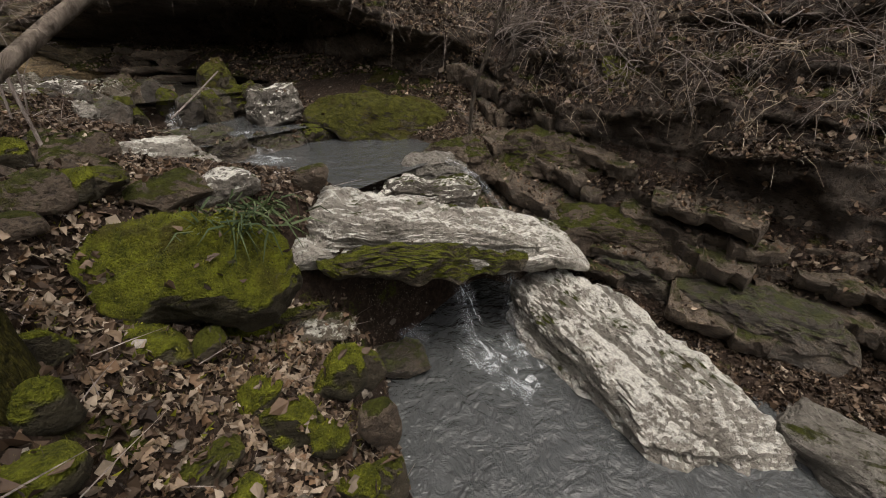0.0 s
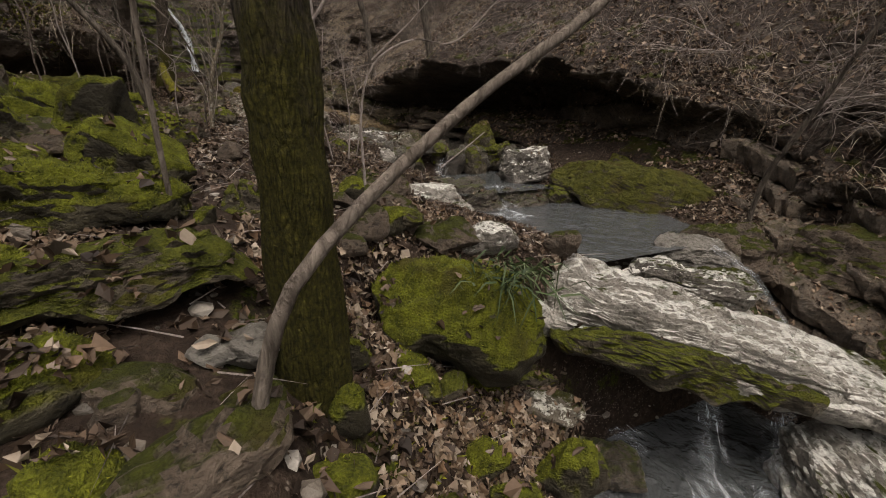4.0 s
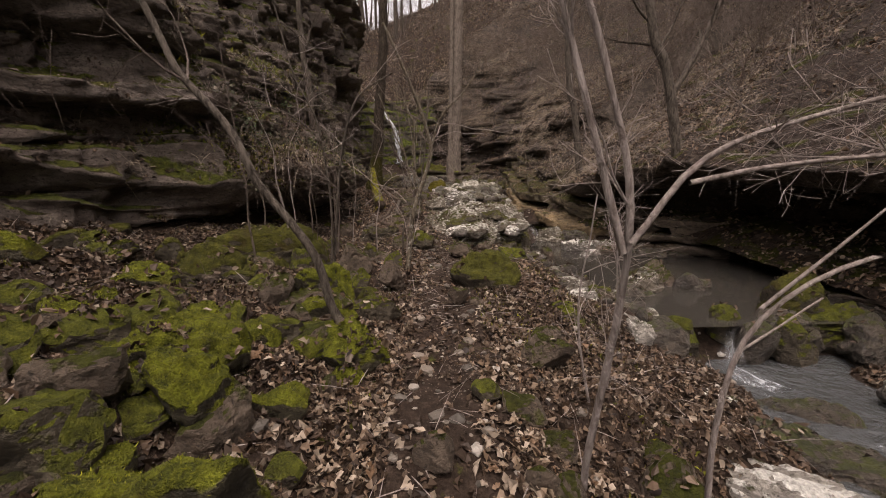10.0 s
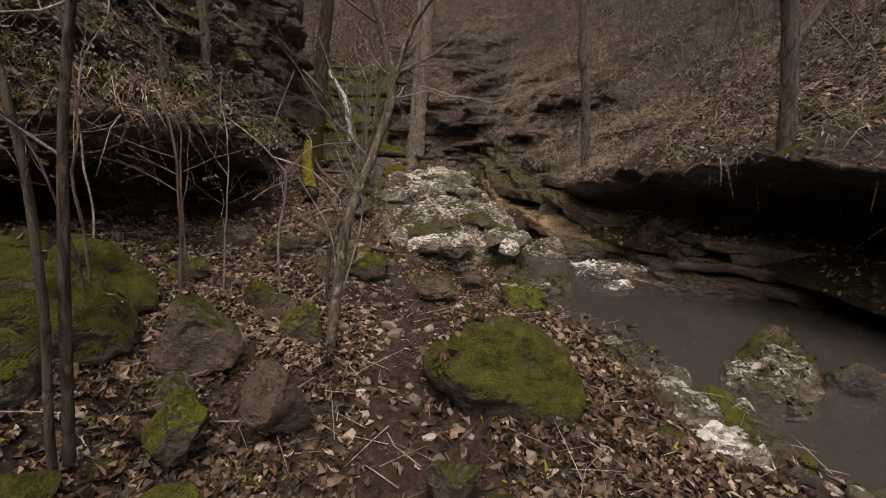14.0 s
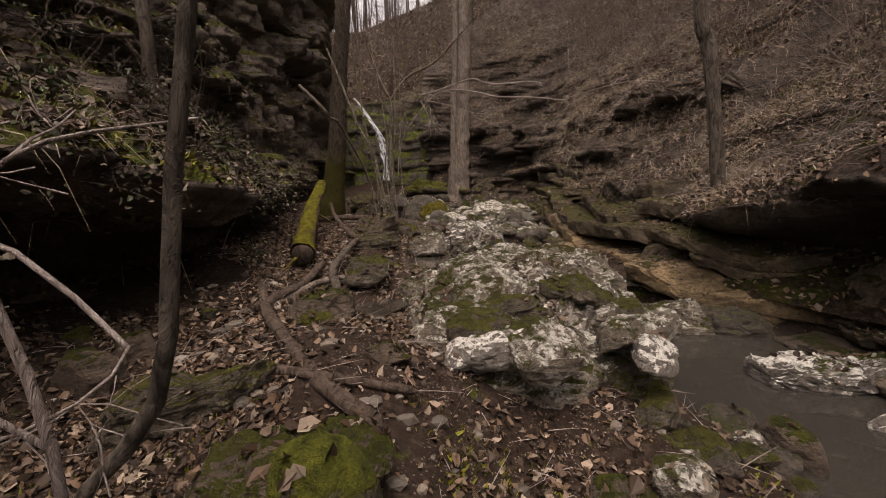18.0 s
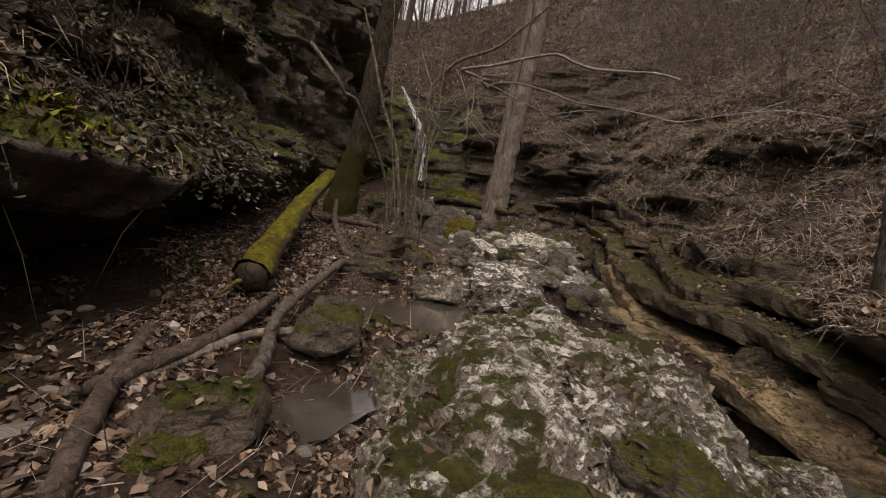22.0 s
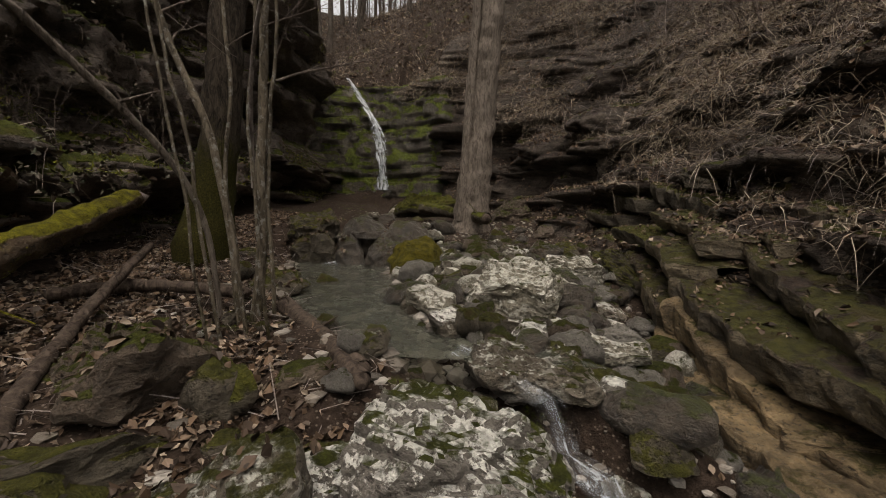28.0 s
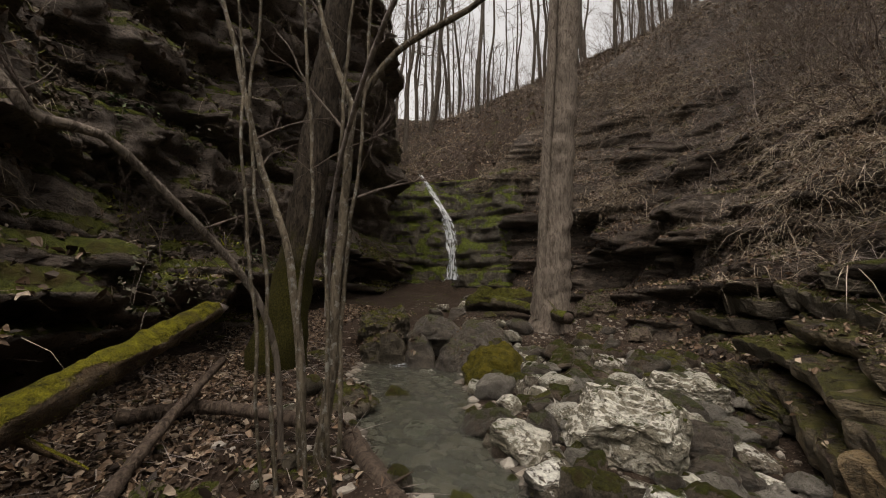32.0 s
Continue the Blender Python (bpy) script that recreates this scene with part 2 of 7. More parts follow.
M_GREYSLAB = rock_material("smooth_grey_rock", (0.2, 0.185, 0.16), (0.32, 0.3, 0.265), (0.075, 0.066, 0.055), lichen=0.3, moss=0.12)
M_YELLOW = rock_material("yellow_moss_rock", (0.12, 0.1, 0.06), (0.2, 0.17, 0.1), (0.03, 0.025, 0.015), moss=0.95, moss_col=((0.03, 0.026, 0.004), (0.15, 0.125, 0.012)))


def ground_material():
    n = Nodes("leafy_soil", 0.9, 0.1)
    big, mid, fine = n.noise(1.1, 5, 0.6), n.noise(16, 6, 0.7, 3.0), n.noise(60, 4, 0.65, 5.0)
    soil = n.ramp(mid, (0.3, (0.008, 0.0055, 0.0045)), (0.5, (0.022, 0.015, 0.011)), (0.7, (0.062, 0.044, 0.033)))
    soil = n.mix(n.math("MULTIPLY", fine, 0.5), soil, (0.042, 0.028, 0.02))
    grit = n.step(n.cells(38), 0.12, 0.3)
    soil = n.mix(n.math("MULTIPLY", n.math("SUBTRACT", 1.0, grit), n.step(big, 0.45, 0.6)), soil, (0.16, 0.13, 0.105))
    moss = n.step(n.math("ADD", n.noise(1.9, 6, 0.7, 12.0), n.math("MULTIPLY", mid, 0.15)), 0.66, 0.74)
    col = n.mix(moss, soil, n.ramp(n.noise(80, 3, 0.6, 2.0), (0.35, (0.016, 0.02, 0.004)), (0.65, (0.07, 0.08, 0.01))))
    return n.done(col, n.bump(n.math("ADD", mid, n.math("MULTIPLY", fine, 0.4)), 0.035))


def bark_material(name, dark, light, moss=0.0, patches=0.0, plated=0.0):
    n = Nodes(name, 0.9, 0.12)
    furrow = n.noise(22, 6, 0.7, 0.0, (1, 1, 0.28), 1.0)
    col = n.ramp(furrow, (0.36, dark), (0.6, light))
    if plated:
        plates = n.step(n.math("ADD", n.cells(60, (1, 1, 0.16), "DISTANCE_TO_EDGE"), n.math("MULTIPLY", n.math("SUBTRACT", furrow, 0.5), 0.8)), 0.0, 0.2)
        col = n.mix(n.math("MULTIPLY", n.math("SUBTRACT", 1.0, plates), plated), col, tuple(0.5 * c for c in dark))
        furrow = n.math("ADD", furrow, n.math("MULTIPLY", plates, 0.3))
    col = n.mix(n.math("MULTIPLY", n.noise(90, 3, 0.6, 2.0), 0.4), col, dark)
    if patches:
        blot = n.step(n.noise(26, 5, 0.65, 7.0, (1, 1, 0.8)), 0.53, 0.64)
        col = n.mix(n.math("MULTIPLY", blot, patches), col, (0.34, 0.33, 0.3))
    if moss:
        low = n.step(n.math("ADD", n.height(), n.math("MULTIPLY", n.noise(7, 6, 0.7, 3.0), -1.6)), moss - 0.75, moss - 1.35)
        col = n.mix(low, col, n.ramp(n.noise(60, 5, 0.7, 5.0), (0.3, (0.012, 0.011, 0.003)), (0.55, (0.045, 0.04, 0.008)), (0.75, (0.09, 0.08, 0.014))))
    return n.done(col, n.bump(furrow, 0.04))


def leaf_material(name, *cols, blotch=None):
    n = Nodes(name, 0.6, 0.22)
    stops = [((k + 0.5) / len(cols), c) for k, c in enumerate(cols)]
    col = n.ramp(n.geo.outputs["Random Per Island"], *stops)
    col = n.mix(n.math("MULTIPLY", n.noise(60, 3, 0.6), 0.5), col, tuple(0.5 * c for c in cols[0]))
    if blotch:
        col = n.mix(n.step(n.noise(2.8, 4, 0.6, 8.0), 0.42, 0.68), col, blotch)
    return n.done(col)


def water_material(name, tint, rough=0.08, clear=0.5, scale=7.0, ripple=0.03):
    n = Nodes(name, rough, 0.5)
    n.bsdf.inputs["IOR"].default_value = 1.33
    n.bsdf.inputs["Transmission Weight"].default_value = clear
    waves = n.math("ADD", n.noise(scale, 4, 0.55, 0, (1, 1, 1), 0.8), n.math("MULTIPLY", n.noise(scale * 3.2, 3, 0.5, 4.0), 0.35))
    col = n.mix(n.noise(1.2, 3, 0.5), tint, tuple(0.72 * c for c in tint))
    return n.done(col, n.bump(waves, ripple))


def foam_material(name, dense, low=0.5, high=0.75):
    """Broken white water: streaks along the flow, thinning out to both sides."""
    n = Nodes(name, 0.35, 0.5)
    n.coord = n.tree.nodes["Texture Coordinate"].outputs["UV"]
    streak = n.noise(1.0, 6, 0.7, 0, (7.0, 2.2, 1.0), 1.0)
    lump = n.noise(1.0, 4, 0.65, 3.0, (3.0, 5.0, 1.0), 0.5)
    s = n.tree.nodes.new("ShaderNodeSeparateXYZ")
    n.put(s.inputs["Vector"], n.coord)
    side = n.math("POWER", n.math("ABSOLUTE", n.math("MULTIPLY", s.outputs["X"], 2.0)), 2.5)
    body = n.math("SUBTRACT", n.math("ADD", n.math("MULTIPLY", streak, 0.75), n.math("MULTIPLY", lump, 0.5)), n.math("MULTIPLY", side, 0.4))
    n.put(n.bsdf.inputs["Alpha"], n.math("MULTIPLY", n.step(body, low, high), dense))
    col = n.ramp(streak, (0.35, (0.3, 0.34, 0.37)), (0.65, (0.8, 0.83, 0.86)))
    return n.done(col, n.bump(streak, 0.03))


M_OLIVE = rock_material("dull_moss_rock", (0.075, 0.062, 0.044), (0.15, 0.125, 0.09), (0.018, 0.015, 0.011), moss=0.82, lichen=0.3, moss_col=((0.02, 0.021, 0.005), (0.12, 0.118, 0.018)))
M_GROUND = ground_material()
M_BARK = bark_material("grey_brown_bark", (0.03, 0.024, 0.019), (0.14, 0.118, 0.096))
M_BARK_MOSS = bark_material("furrowed_mossy_bark", (0.018, 0.014, 0.011), (0.095, 0.074, 0.054), moss=1.5, plated=0.3)
M_BARK_PALE = bark_material("pale_blotched_bark", (0.045, 0.036, 0.026), (0.2, 0.165, 0.12), moss=0.25, patches=0.55)
M_BIRCH = bark_material("pale_mottled_bark", (0.15, 0.125, 0.1), (0.38, 0.34, 0.29), patches=0.9)
M_BARK_GREY = bark_material("smooth_grey_bark", (0.075, 0.06, 0.048), (0.24, 0.2, 0.165))
M_TWIG = bark_material("twig_bark", (0.06, 0.046, 0.038), (0.2, 0.16, 0.135))
M_TWIG_PALE = bark_material("pale_twig_bark", (0.15, 0.12, 0.105), (0.38, 0.33, 0.3))
M_WOOD_WET = bark_material("wet_dead_wood", (0.03, 0.022, 0.017), (0.12, 0.09, 0.07))
M_LOG = rock_material("moss_covered_log", (0.09, 0.06, 0.035), (0.16, 0.11, 0.06), (0.02, 0.015, 0.01), moss=0.6, moss_col=((0.026, 0.025, 0.004), (0.27, 0.245, 0.016)))
M_LEAF = leaf_material("fallen_leaf", (0.018, 0.0115, 0.008), (0.055, 0.035, 0.023), (0.12, 0.078, 0.05), (0.027, 0.0175, 0.012), (0.2, 0.142, 0.098), (0.036, 0.023, 0.015), (0.085, 0.054, 0.034), (0.022, 0.0145, 0.01), (0.37, 0.3, 0.228), (0.065, 0.041, 0.025), (0.03, 0.02, 0.0135), (0.15, 0.098, 0.063))
M_LEAF_PALE = leaf_material("pale_bleached_leaf", (0.12, 0.08, 0.05), (0.22, 0.165, 0.115), (0.38, 0.315, 0.245), (0.08, 0.05, 0.03), (0.28, 0.215, 0.155), (0.15, 0.09, 0.052))
M_LEAF_DULL = leaf_material("dull_slope_leaf", (0.02, 0.0125, 0.008), (0.065, 0.04, 0.025), (0.13, 0.083, 0.052), (0.27, 0.19, 0.132), (0.032, 0.02, 0.0125), (0.42, 0.325, 0.24), (0.024, 0.015, 0.01), (0.17, 0.11, 0.07))
M_STRAW = leaf_material("dry_grass", (0.1, 0.07, 0.047), (0.3, 0.235, 0.165), (0.5, 0.42, 0.32))
M_GREEN = leaf_material("green_blade", (0.03, 0.05, 0.02), (0.06, 0.085, 0.03), (0.1, 0.13, 0.06))
M_IVY = leaf_material("dull_evergreen_leaf", (0.025, 0.029, 0.014), (0.04, 0.043, 0.02), (0.07, 0.06, 0.04), (0.12, 0.095, 0.07))
M_MOSSTIP = leaf_material("moss_tip", (0.02, 0.025, 0.003), (0.075, 0.086, 0.005), (0.16, 0.168, 0.014), (0.36, 0.355, 0.026), (0.05, 0.055, 0.007), (0.24, 0.235, 0.01), (0.1, 0.095, 0.01), blotch=(0.06, 0.06, 0.012))
M_POOL = water_material("grey_stream_water", (0.082, 0.087, 0.088), 0.1, 0.3, 4.6, 0.075)
M_STILL = water_material("still_pool_water", (0.36, 0.375, 0.31), 0.04, 0.88, 5.0, 0.02)
M_BROOK = water_material("shallow_brown_water", (0.068, 0.062, 0.053), 0.06, 0.48, 6.0, 0.003)
M_PUDDLE = water_material("clear_brown_puddle", (0.055, 0.046, 0.037), 0.14, 0.45, 5.0, 0.001)
M_FOAM = foam_material("white_water", 0.7, 0.5, 0.92)
M_FALL = foam_material("waterfall_water", 0.95, 0.4, 0.78)


# ---- plan of the ravine: x to the right bank, y up the stream ----
def curve(*pairs):
    """A smooth line through (y, value) pairs."""
    ky = np.array(pairs[0::2], float)
    kv = np.array(pairs[1::2], float)
    return lambda y: np.interp(y, ky, kv)


left_foot_x = curve(-6, -5.0, 0, -5.2, 4, -5.3, 7, -5.0, 8, -4.5, 9, -4.05, 11, -3.7, 12, -3.7, 15, -4.0, 18, -4.7, 22, -5.3, 25, -5.1, 27, -5.3)
left_foot_z = curve(-6, 1.4, 0, 2.2, 3, 2.75, 4.6, 2.6, 5.3, 2.4, 6.4, 2.1, 7.2, 1.75, 8.3, 1.6, 10, 1.45, 12, 1.3, 15, 1.7, 18, 2.0, 22, 2.4, 27, 2.9)
left_lip_x = curve(-6, -5.0, 0, -5.1, 4, -5.3, 7, -5.0, 8, -4.3, 9, -3.65, 10, -3.3, 11, -3.0, 12.5, -2.65, 14, -2.85, 15, -3.2, 18, -4.1, 22, -4.7, 25, -5.0, 27, -5.4)
left_lip_z = curve(-6, 2.9, 0, 3.6, 3, 3.8, 4.6, 3.6, 6, 3.0, 7, 2.6, 8, 2.35, 9, 2.3, 12, 2.35, 15, 2.4, 18, 2.9, 22, 3.2, 27, 3.6)
left_top_x = curve(-6, -6.6, 4, -6.8, 8, -6.6, 12, -6.0, 15, -5.6, 18, -5.1, 22, -4.4, 24, -4.5, 25, -5.0, 27, -6.0)
left_top_z = curve(-6, 6.0, 4, 6.5, 9, 7.5, 15, 9.0, 20, 10.3, 24, 9.8, 27, 7.5)
right_foot_x = curve(-6, 5.6, -1, 5.1, 2, 5.4, 4, 5.9, 5.5, 5.7, 8, 5.6, 10, 5.6, 12, 5.2, 13, 4.6, 14.2, 3.9, 15, 3.3, 17, 2.5, 20, 1.8, 22, 1.4, 24, 0.4, 25.8, -1.4, 27.2, -3.0)
right_foot_z = curve(-6, -1.7, -1, -1.5, 2, -1.0, 4, 0.25, 5.5, 0.65, 8, 0.95, 11, 1.2, 13, 1.1, 15, 1.2, 17, 1.45, 20, 1.95, 22, 2.4, 24, 2.6, 27.2, 2.9)
right_lip_x = curve(-6, 5.6, -1, 5.2, 2, 5.5, 4, 6.0, 5.5, 4.9, 8, 4.3, 10, 3.75, 11, 3.55, 13, 3.4, 14.2, 3.2, 15, 3.1, 17, 2.8, 20, 2.3, 22, 2.0, 24, 1.2, 25.8, -0.6, 27.2, -2.9)
right_lip_z = curve(-6, -0.5, -1, -0.3, 2, 0.0, 4, 0.9, 5.5, 1.8, 8, 2.15, 10, 2.4, 11, 2.4, 12, 2.2, 13, 2.0, 14.2, 1.9, 15, 2.0, 17, 2.45, 20, 3.2, 22, 4.0, 24, 5.0, 25.8, 5.8, 27.2, 6.3)
bank_left_line = curve(-6, 1.1, 0, 0.75, 1.1, 0.95, 1.8, 1.45, 2.6, 2.1, 3.1, 2.4, 4.5, 2.4, 5.2, 2.2, 6.8, 2.3, 7.6, 1.9, 9.3, 1.8, 9.9, 1.45, 12.2, 1.3, 13, 1.7, 13.8, 1.95, 14.4, 1.9, 15, 0.9, 15.6, -0.3, 16.2, -1.2, 18, -2.4, 19.6, -3.0, 23, -2.9, 27, -3.6)
bank_right_line = curve(-6, 3.9, -1, 3.4, 1.5, 3.8, 2.6, 4.2, 3.1, 4.3, 4.5, 4.7, 5.2, 4.4, 5.6, 3.8, 6.8, 3.6, 7.6, 4.7, 9.6, 5.2, 10.4, 5.0, 11.2, 4.6, 12.6, 4.1, 13.4, 3.6, 14.1, 3.0, 14.5, 2.6, 15, 2.2, 15.6, 0.7, 16.2, -0.2, 18, -0.9, 19.6, -1.4, 23, -2.2, 27, -3.0)
water_z = curve(-6, -2.1, -1, -1.85, 1.5, -1.75, 2.7, -1.75, 3.0, -0.2, 5.25, -0.2, 5.5, 0.0, 7.0, 0.0, 7.5, 0.36, 14.1, 0.38, 14.5, 0.75, 15.0, 0.95, 15.7, 1.6, 19.6, 1.6, 20.1, 2.0, 23, 2.3, 27, 2.75)
path_x = curve(-6, -0.6, 0, 0.1, 2, -0.45, 5, -0.35, 9, -0.35, 10, -0.6, 11, -1.05, 13, -1.6, 16, -1.9, 18, -2.9, 20, -3.4, 27, -4.0)
path_z = curve(-6, -0.5, 0, -0.1, 1.4, 0.2, 3, 0.48, 5, 0.64, 8, 0.62, 9.5, 0.72, 11, 0.98, 12.4, 1.12, 14, 1.4, 16, 1.65, 20, 2.1, 23, 2.4, 27, 2.8)
left_mid_z = curve(-6, 0.3, 0, 0.9, 1.6, 1.4, 3, 1.5, 4.2, 1.5, 5.5, 1.35, 6.5, 1.2, 8, 1.0, 10, 0.95, 12, 1.15, 15, 1.6, 20, 2.15, 27, 2.85)
upper_x = curve(11.5, 4.7, 12.5, 4.2, 13.3, 3.5, 13.9, 2.7, 14.3, 2.15, 15, 1.85, 15.6, 1.62, 16, 1.5, 17, 1.42, 18, 1.45, 20, 1.4, 22, 1.1)
upper_z = curve(11.5, 0.42, 13.3, 0.46, 13.9, 0.52, 14.3, 0.78, 15, 0.95, 16, 1.08, 16.6, 1.2, 17.3, 1.45, 18, 1.68, 19, 1.9, 20, 2.05, 22, 2.3)
bar_z = curve(14.6, 1.0, 15.6, 1.33, 16.2, 1.43, 16.6, 1.5, 17.5, 1.72, 19, 1.82, 20, 1.92)


def hashed(ix, iy, iz, seed):
    h = (ix.astype(np.int64) * 374761393 + iy.astype(np.int64) * 668265263 + iz.astype(np.int64) * 2147483647 + seed * 974711) & 0xFFFFFFFF
    h = ((h ^ (h >> 13)) * 1274126177) & 0xFFFFFFFF
    return ((h ^ (h >> 16)) & 0xFFFF) / 32767.5 - 1.0


def vnoise(x, y, z, seed=0):
    """Smooth value noise in -1..1 on arrays."""
    x, y, z = np.broadcast_arrays(np.asarray(x, float), np.asarray(y, float), np.asarray(z, float))
    ix, iy, iz = np.floor(x), np.floor(y), np.floor(z)
    fx, fy, fz = x - ix, y - iy, z - iz
    fx, fy, fz = (f * f * (3 - 2 * f) for f in (fx, fy, fz))
    out = 0
    for dx in (0, 1):
        for dy in (0, 1):
            for dz in (0, 1):
                w = (fx if dx else 1 - fx) * (fy if dy else 1 - fy) * (fz if dz else 1 - fz)
                out = out + w * hashed(ix + dx, iy + dy, iz + dz, seed)
    return out


def fbm(x, y, z=0.0, octaves=4, seed=0):
    out, a = 0, 1.0
    for n in range(octaves):
        f = 2.0**n
        out = out + a * vnoise(np.asarray(x) * f, np.asarray(y) * f, np.asarray(z) * f + 7.3 * n, seed + n)
        a *= 0.5
    return out / 1.9


BANK_Y = np.arange(-8.0, 29.0, 0.05)
BANK_LEFT = bank_left_line(BANK_Y) + 0.2 * fbm(BANK_Y * 1.5, 3.0, 0, 3, 61)
BANK_RIGHT = bank_right_line(BANK_Y) + 0.2 * fbm(BANK_Y * 1.5, 9.0, 0, 3, 62)


def bank_left_x(y):
    return np.interp(y, BANK_Y, BANK_LEFT)


def bank_right_x(y):
    return np.interp(y, BANK_Y, BANK_RIGHT)


def hill_z(x, y):
    """The hillsides above and beyond the walls."""
    back = 6.6 + 0.68 * np.clip(y - 27.0, 0, 14) + 0.34 * np.clip(x + 7.0, 0, 30) + 0.2 * np.maximum(-9.0 - x, 0)
    right = right_lip_z(y) + 0.1 + (0.72 + 0.15 * np.clip((y - 15) / 2, 0, 1)) * np.maximum(x - right_lip_x(y), 0)
    left = left_top_z(y) + 0.55 * np.maximum(left_top_x(y) - 0.6 - x, 0)
    side = np.where(x > left_foot_x(y) + 2, right, left)
    k = np.clip((y - 26.5) / 6.0, 0, 1)
    return np.minimum(np.where(y > 26.8, side * (1 - k) + back * k, side), 40)


def floor_z(xs, y):
    """Height of the ravine's floor along one line of constant y, without relief."""
    lf, rf, bl, br = left_foot_x(y), right_foot_x(y), bank_left_x(y), bank_right_x(y)
    wz, px, pz = water_z(y), path_x(y), path_z(y)
    lz, rz = left_foot_z(y), right_foot_z(y)
    px = min(px, bl - 0.9)
    mid = 0.5 * (lf + px)
    brow = np.interp(y, [2.4, 3.0], [-0.72, wz + 0.1])
    kx = [lf - 2.4, lf - 1.0, lf, mid, px - 0.45, px + 0.3, max(bl - 0.9, px + 0.4), bl - 0.15, bl + 0.05, bl + 0.3, br - 0.35, br, rf, rf + 1.2, rf + 2.2]
    kz = [left_top_z(y) - 0.5, lz + 0.8, lz, left_mid_z(y), pz + 0.05, pz, min(pz - 0.02, brow + 0.22), brow, wz + 0.02, wz - 0.16, wz - 0.2, wz + 0.03, rz, rz + 0.3, right_lip_z(y) - 0.2]
    ux, uz = upper_x(y), upper_z(y)
    if 14.6 < y < 20 and ux - 0.2 > br + 0.1 and ux + 0.4 < rf:
        kx[12:12], kz[12:12] = [0.5 * (br + ux), ux - 0.15, ux + 0.4], [bar_z(y), max(uz - 0.14, bar_z(y) - 0.35), uz - 0.12]
    return np.interp(xs, kx, np.array(kz))


# ---- building helpers ----
def mesh_ob(name, verts, faces, mat, parent=None, smooth=True):
    me = bpy.data.meshes.new(name)
    verts, faces = np.asarray(verts, float), np.asarray(faces, np.int64)
    me.vertices.add(len(verts))
    me.vertices.foreach_set("co", verts.ravel())
    me.loops.add(faces.size)
    me.loops.foreach_set("vertex_index", faces.ravel())
    me.polygons.add(len(faces))
    me.polygons.foreach_set("loop_start", np.arange(0, faces.size, faces.shape[1]))
    me.polygons.foreach_set("loop_total", np.full(len(faces), faces.shape[1]))
    me.polygons.foreach_set("use_smooth", np.full(len(faces), smooth))
    me.materials.append(mat)
    me.update(calc_edges=True)
    ob = new(name, me)
    if parent:
        ob.parent = parent
    return ob


def part(name, verts, faces, mat, parent, label="", smooth=True):
    ob = mesh_ob(name, verts, faces, mat, parent, smooth)
    return tagged(ob, label) if label else ob


def grid_faces(rows, cols, flip=False):
    a = (np.arange(rows - 1)[:, None] * cols + np.arange(cols - 1)[None, :]).ravel()
    quad = np.stack([a, a + 1, a + cols + 1, a + cols], 1)
    return quad[:, ::-1] if flip else quad


def spread(low, high, step, far_low, far_high, growth=1.16):
    """Grid lines: evenly fine from low to high, ever wider out to the far ends."""
    mid = list(np.arange(low, high, step))
    out, s, v = [], step, high
    while v < far_high:
        out.append(v)
        s *= growth
        v += s
    back, s, v = [], step, low - step
    while v > far_low:
        back.append(v)
        s *= growth
        v -= s
    return np.array(back[::-1] + mid + out)


# ---- ground: one sheet from the stream bed to the far hills ----
gx = spread(-5.2, 5.6, 0.062, -90, 90)
gy = spread(-1.0, 20.5, 0.066, -70, 110, 1.12)
gz = np.empty((len(gy), len(gx)))
for row, yy in enumerate(gy):
    inside = (gx > left_foot_x(yy) - 2.0) & (gx < right_foot_x(yy) + 2.0) & (yy < 28.2)
    gz[row] = np.where(inside, floor_z(gx, yy), hill_z(gx, yy) - np.where(gx > right_foot_x(yy), 1.1 * np.clip((right_lip_x(yy) + 6.8 - gx) / 0.8, 0, 1), 0.3) * (yy < 30))
for _ in range(3):
    gz[1:-1, 1:-1] = (gz[1:-1, 1:-1] * 2 + gz[2:, 1:-1] + gz[:-2, 1:-1] + gz[1:-1, 2:] + gz[1:-1, :-2]) / 6
GX, GY = np.meshgrid(gx, gy)
for px, py, rx, ry, deep in ((-0.75, 14.0, 0.8, 0.5, 0.36), (-1.15, 12.6, 0.35, 0.45, 0.16), (0.15, 10.75, 0.6, 0.6, 0.26), (0.3, 14.2, 0.7, 0.5, -0.16), (-0.85, 13.3, 0.45, 0.3, -0.2), (0.2, 15.55, 0.4, 0.3, 0.25), (0.55, 15.2, 0.35, 0.3, 0.35), (1.05, 14.8, 0.45, 0.3, 0.3)):
    gz -= deep * np.exp(-(((GX - px) / rx) ** 2) - ((GY - py) / ry) ** 2)
pile = np.clip((-0.9 - GX) / 0.5, 0, 1) * np.clip((GY - 1.2) / 0.8, 0, 1) * np.clip((9.5 - GY) / 1.5, 0, 1)
gz += 0.2 * pile * np.round(2.5 * fbm(GX * 1.5, GY * 1.5, 0, 3, 15)) / 2.5
dry = np.clip((gz - water_z(GY) - 0.02) / 0.2, 0.25, 1)
gz += dry * (0.11 * fbm(GX * 0.9, GY * 0.9, 0, 3, 5) + 0.055 * fbm(GX * 4, GY * 4, 0, 3, 9))
ground = mesh_ob("ground", np.stack([GX, GY, gz], -1).reshape(-1, 3), grid_faces(len(gy), len(gx)), M_GROUND)
tagged(ground, "leaf-strewn brown soil of the ravine and hills", "ground", kind="structure")


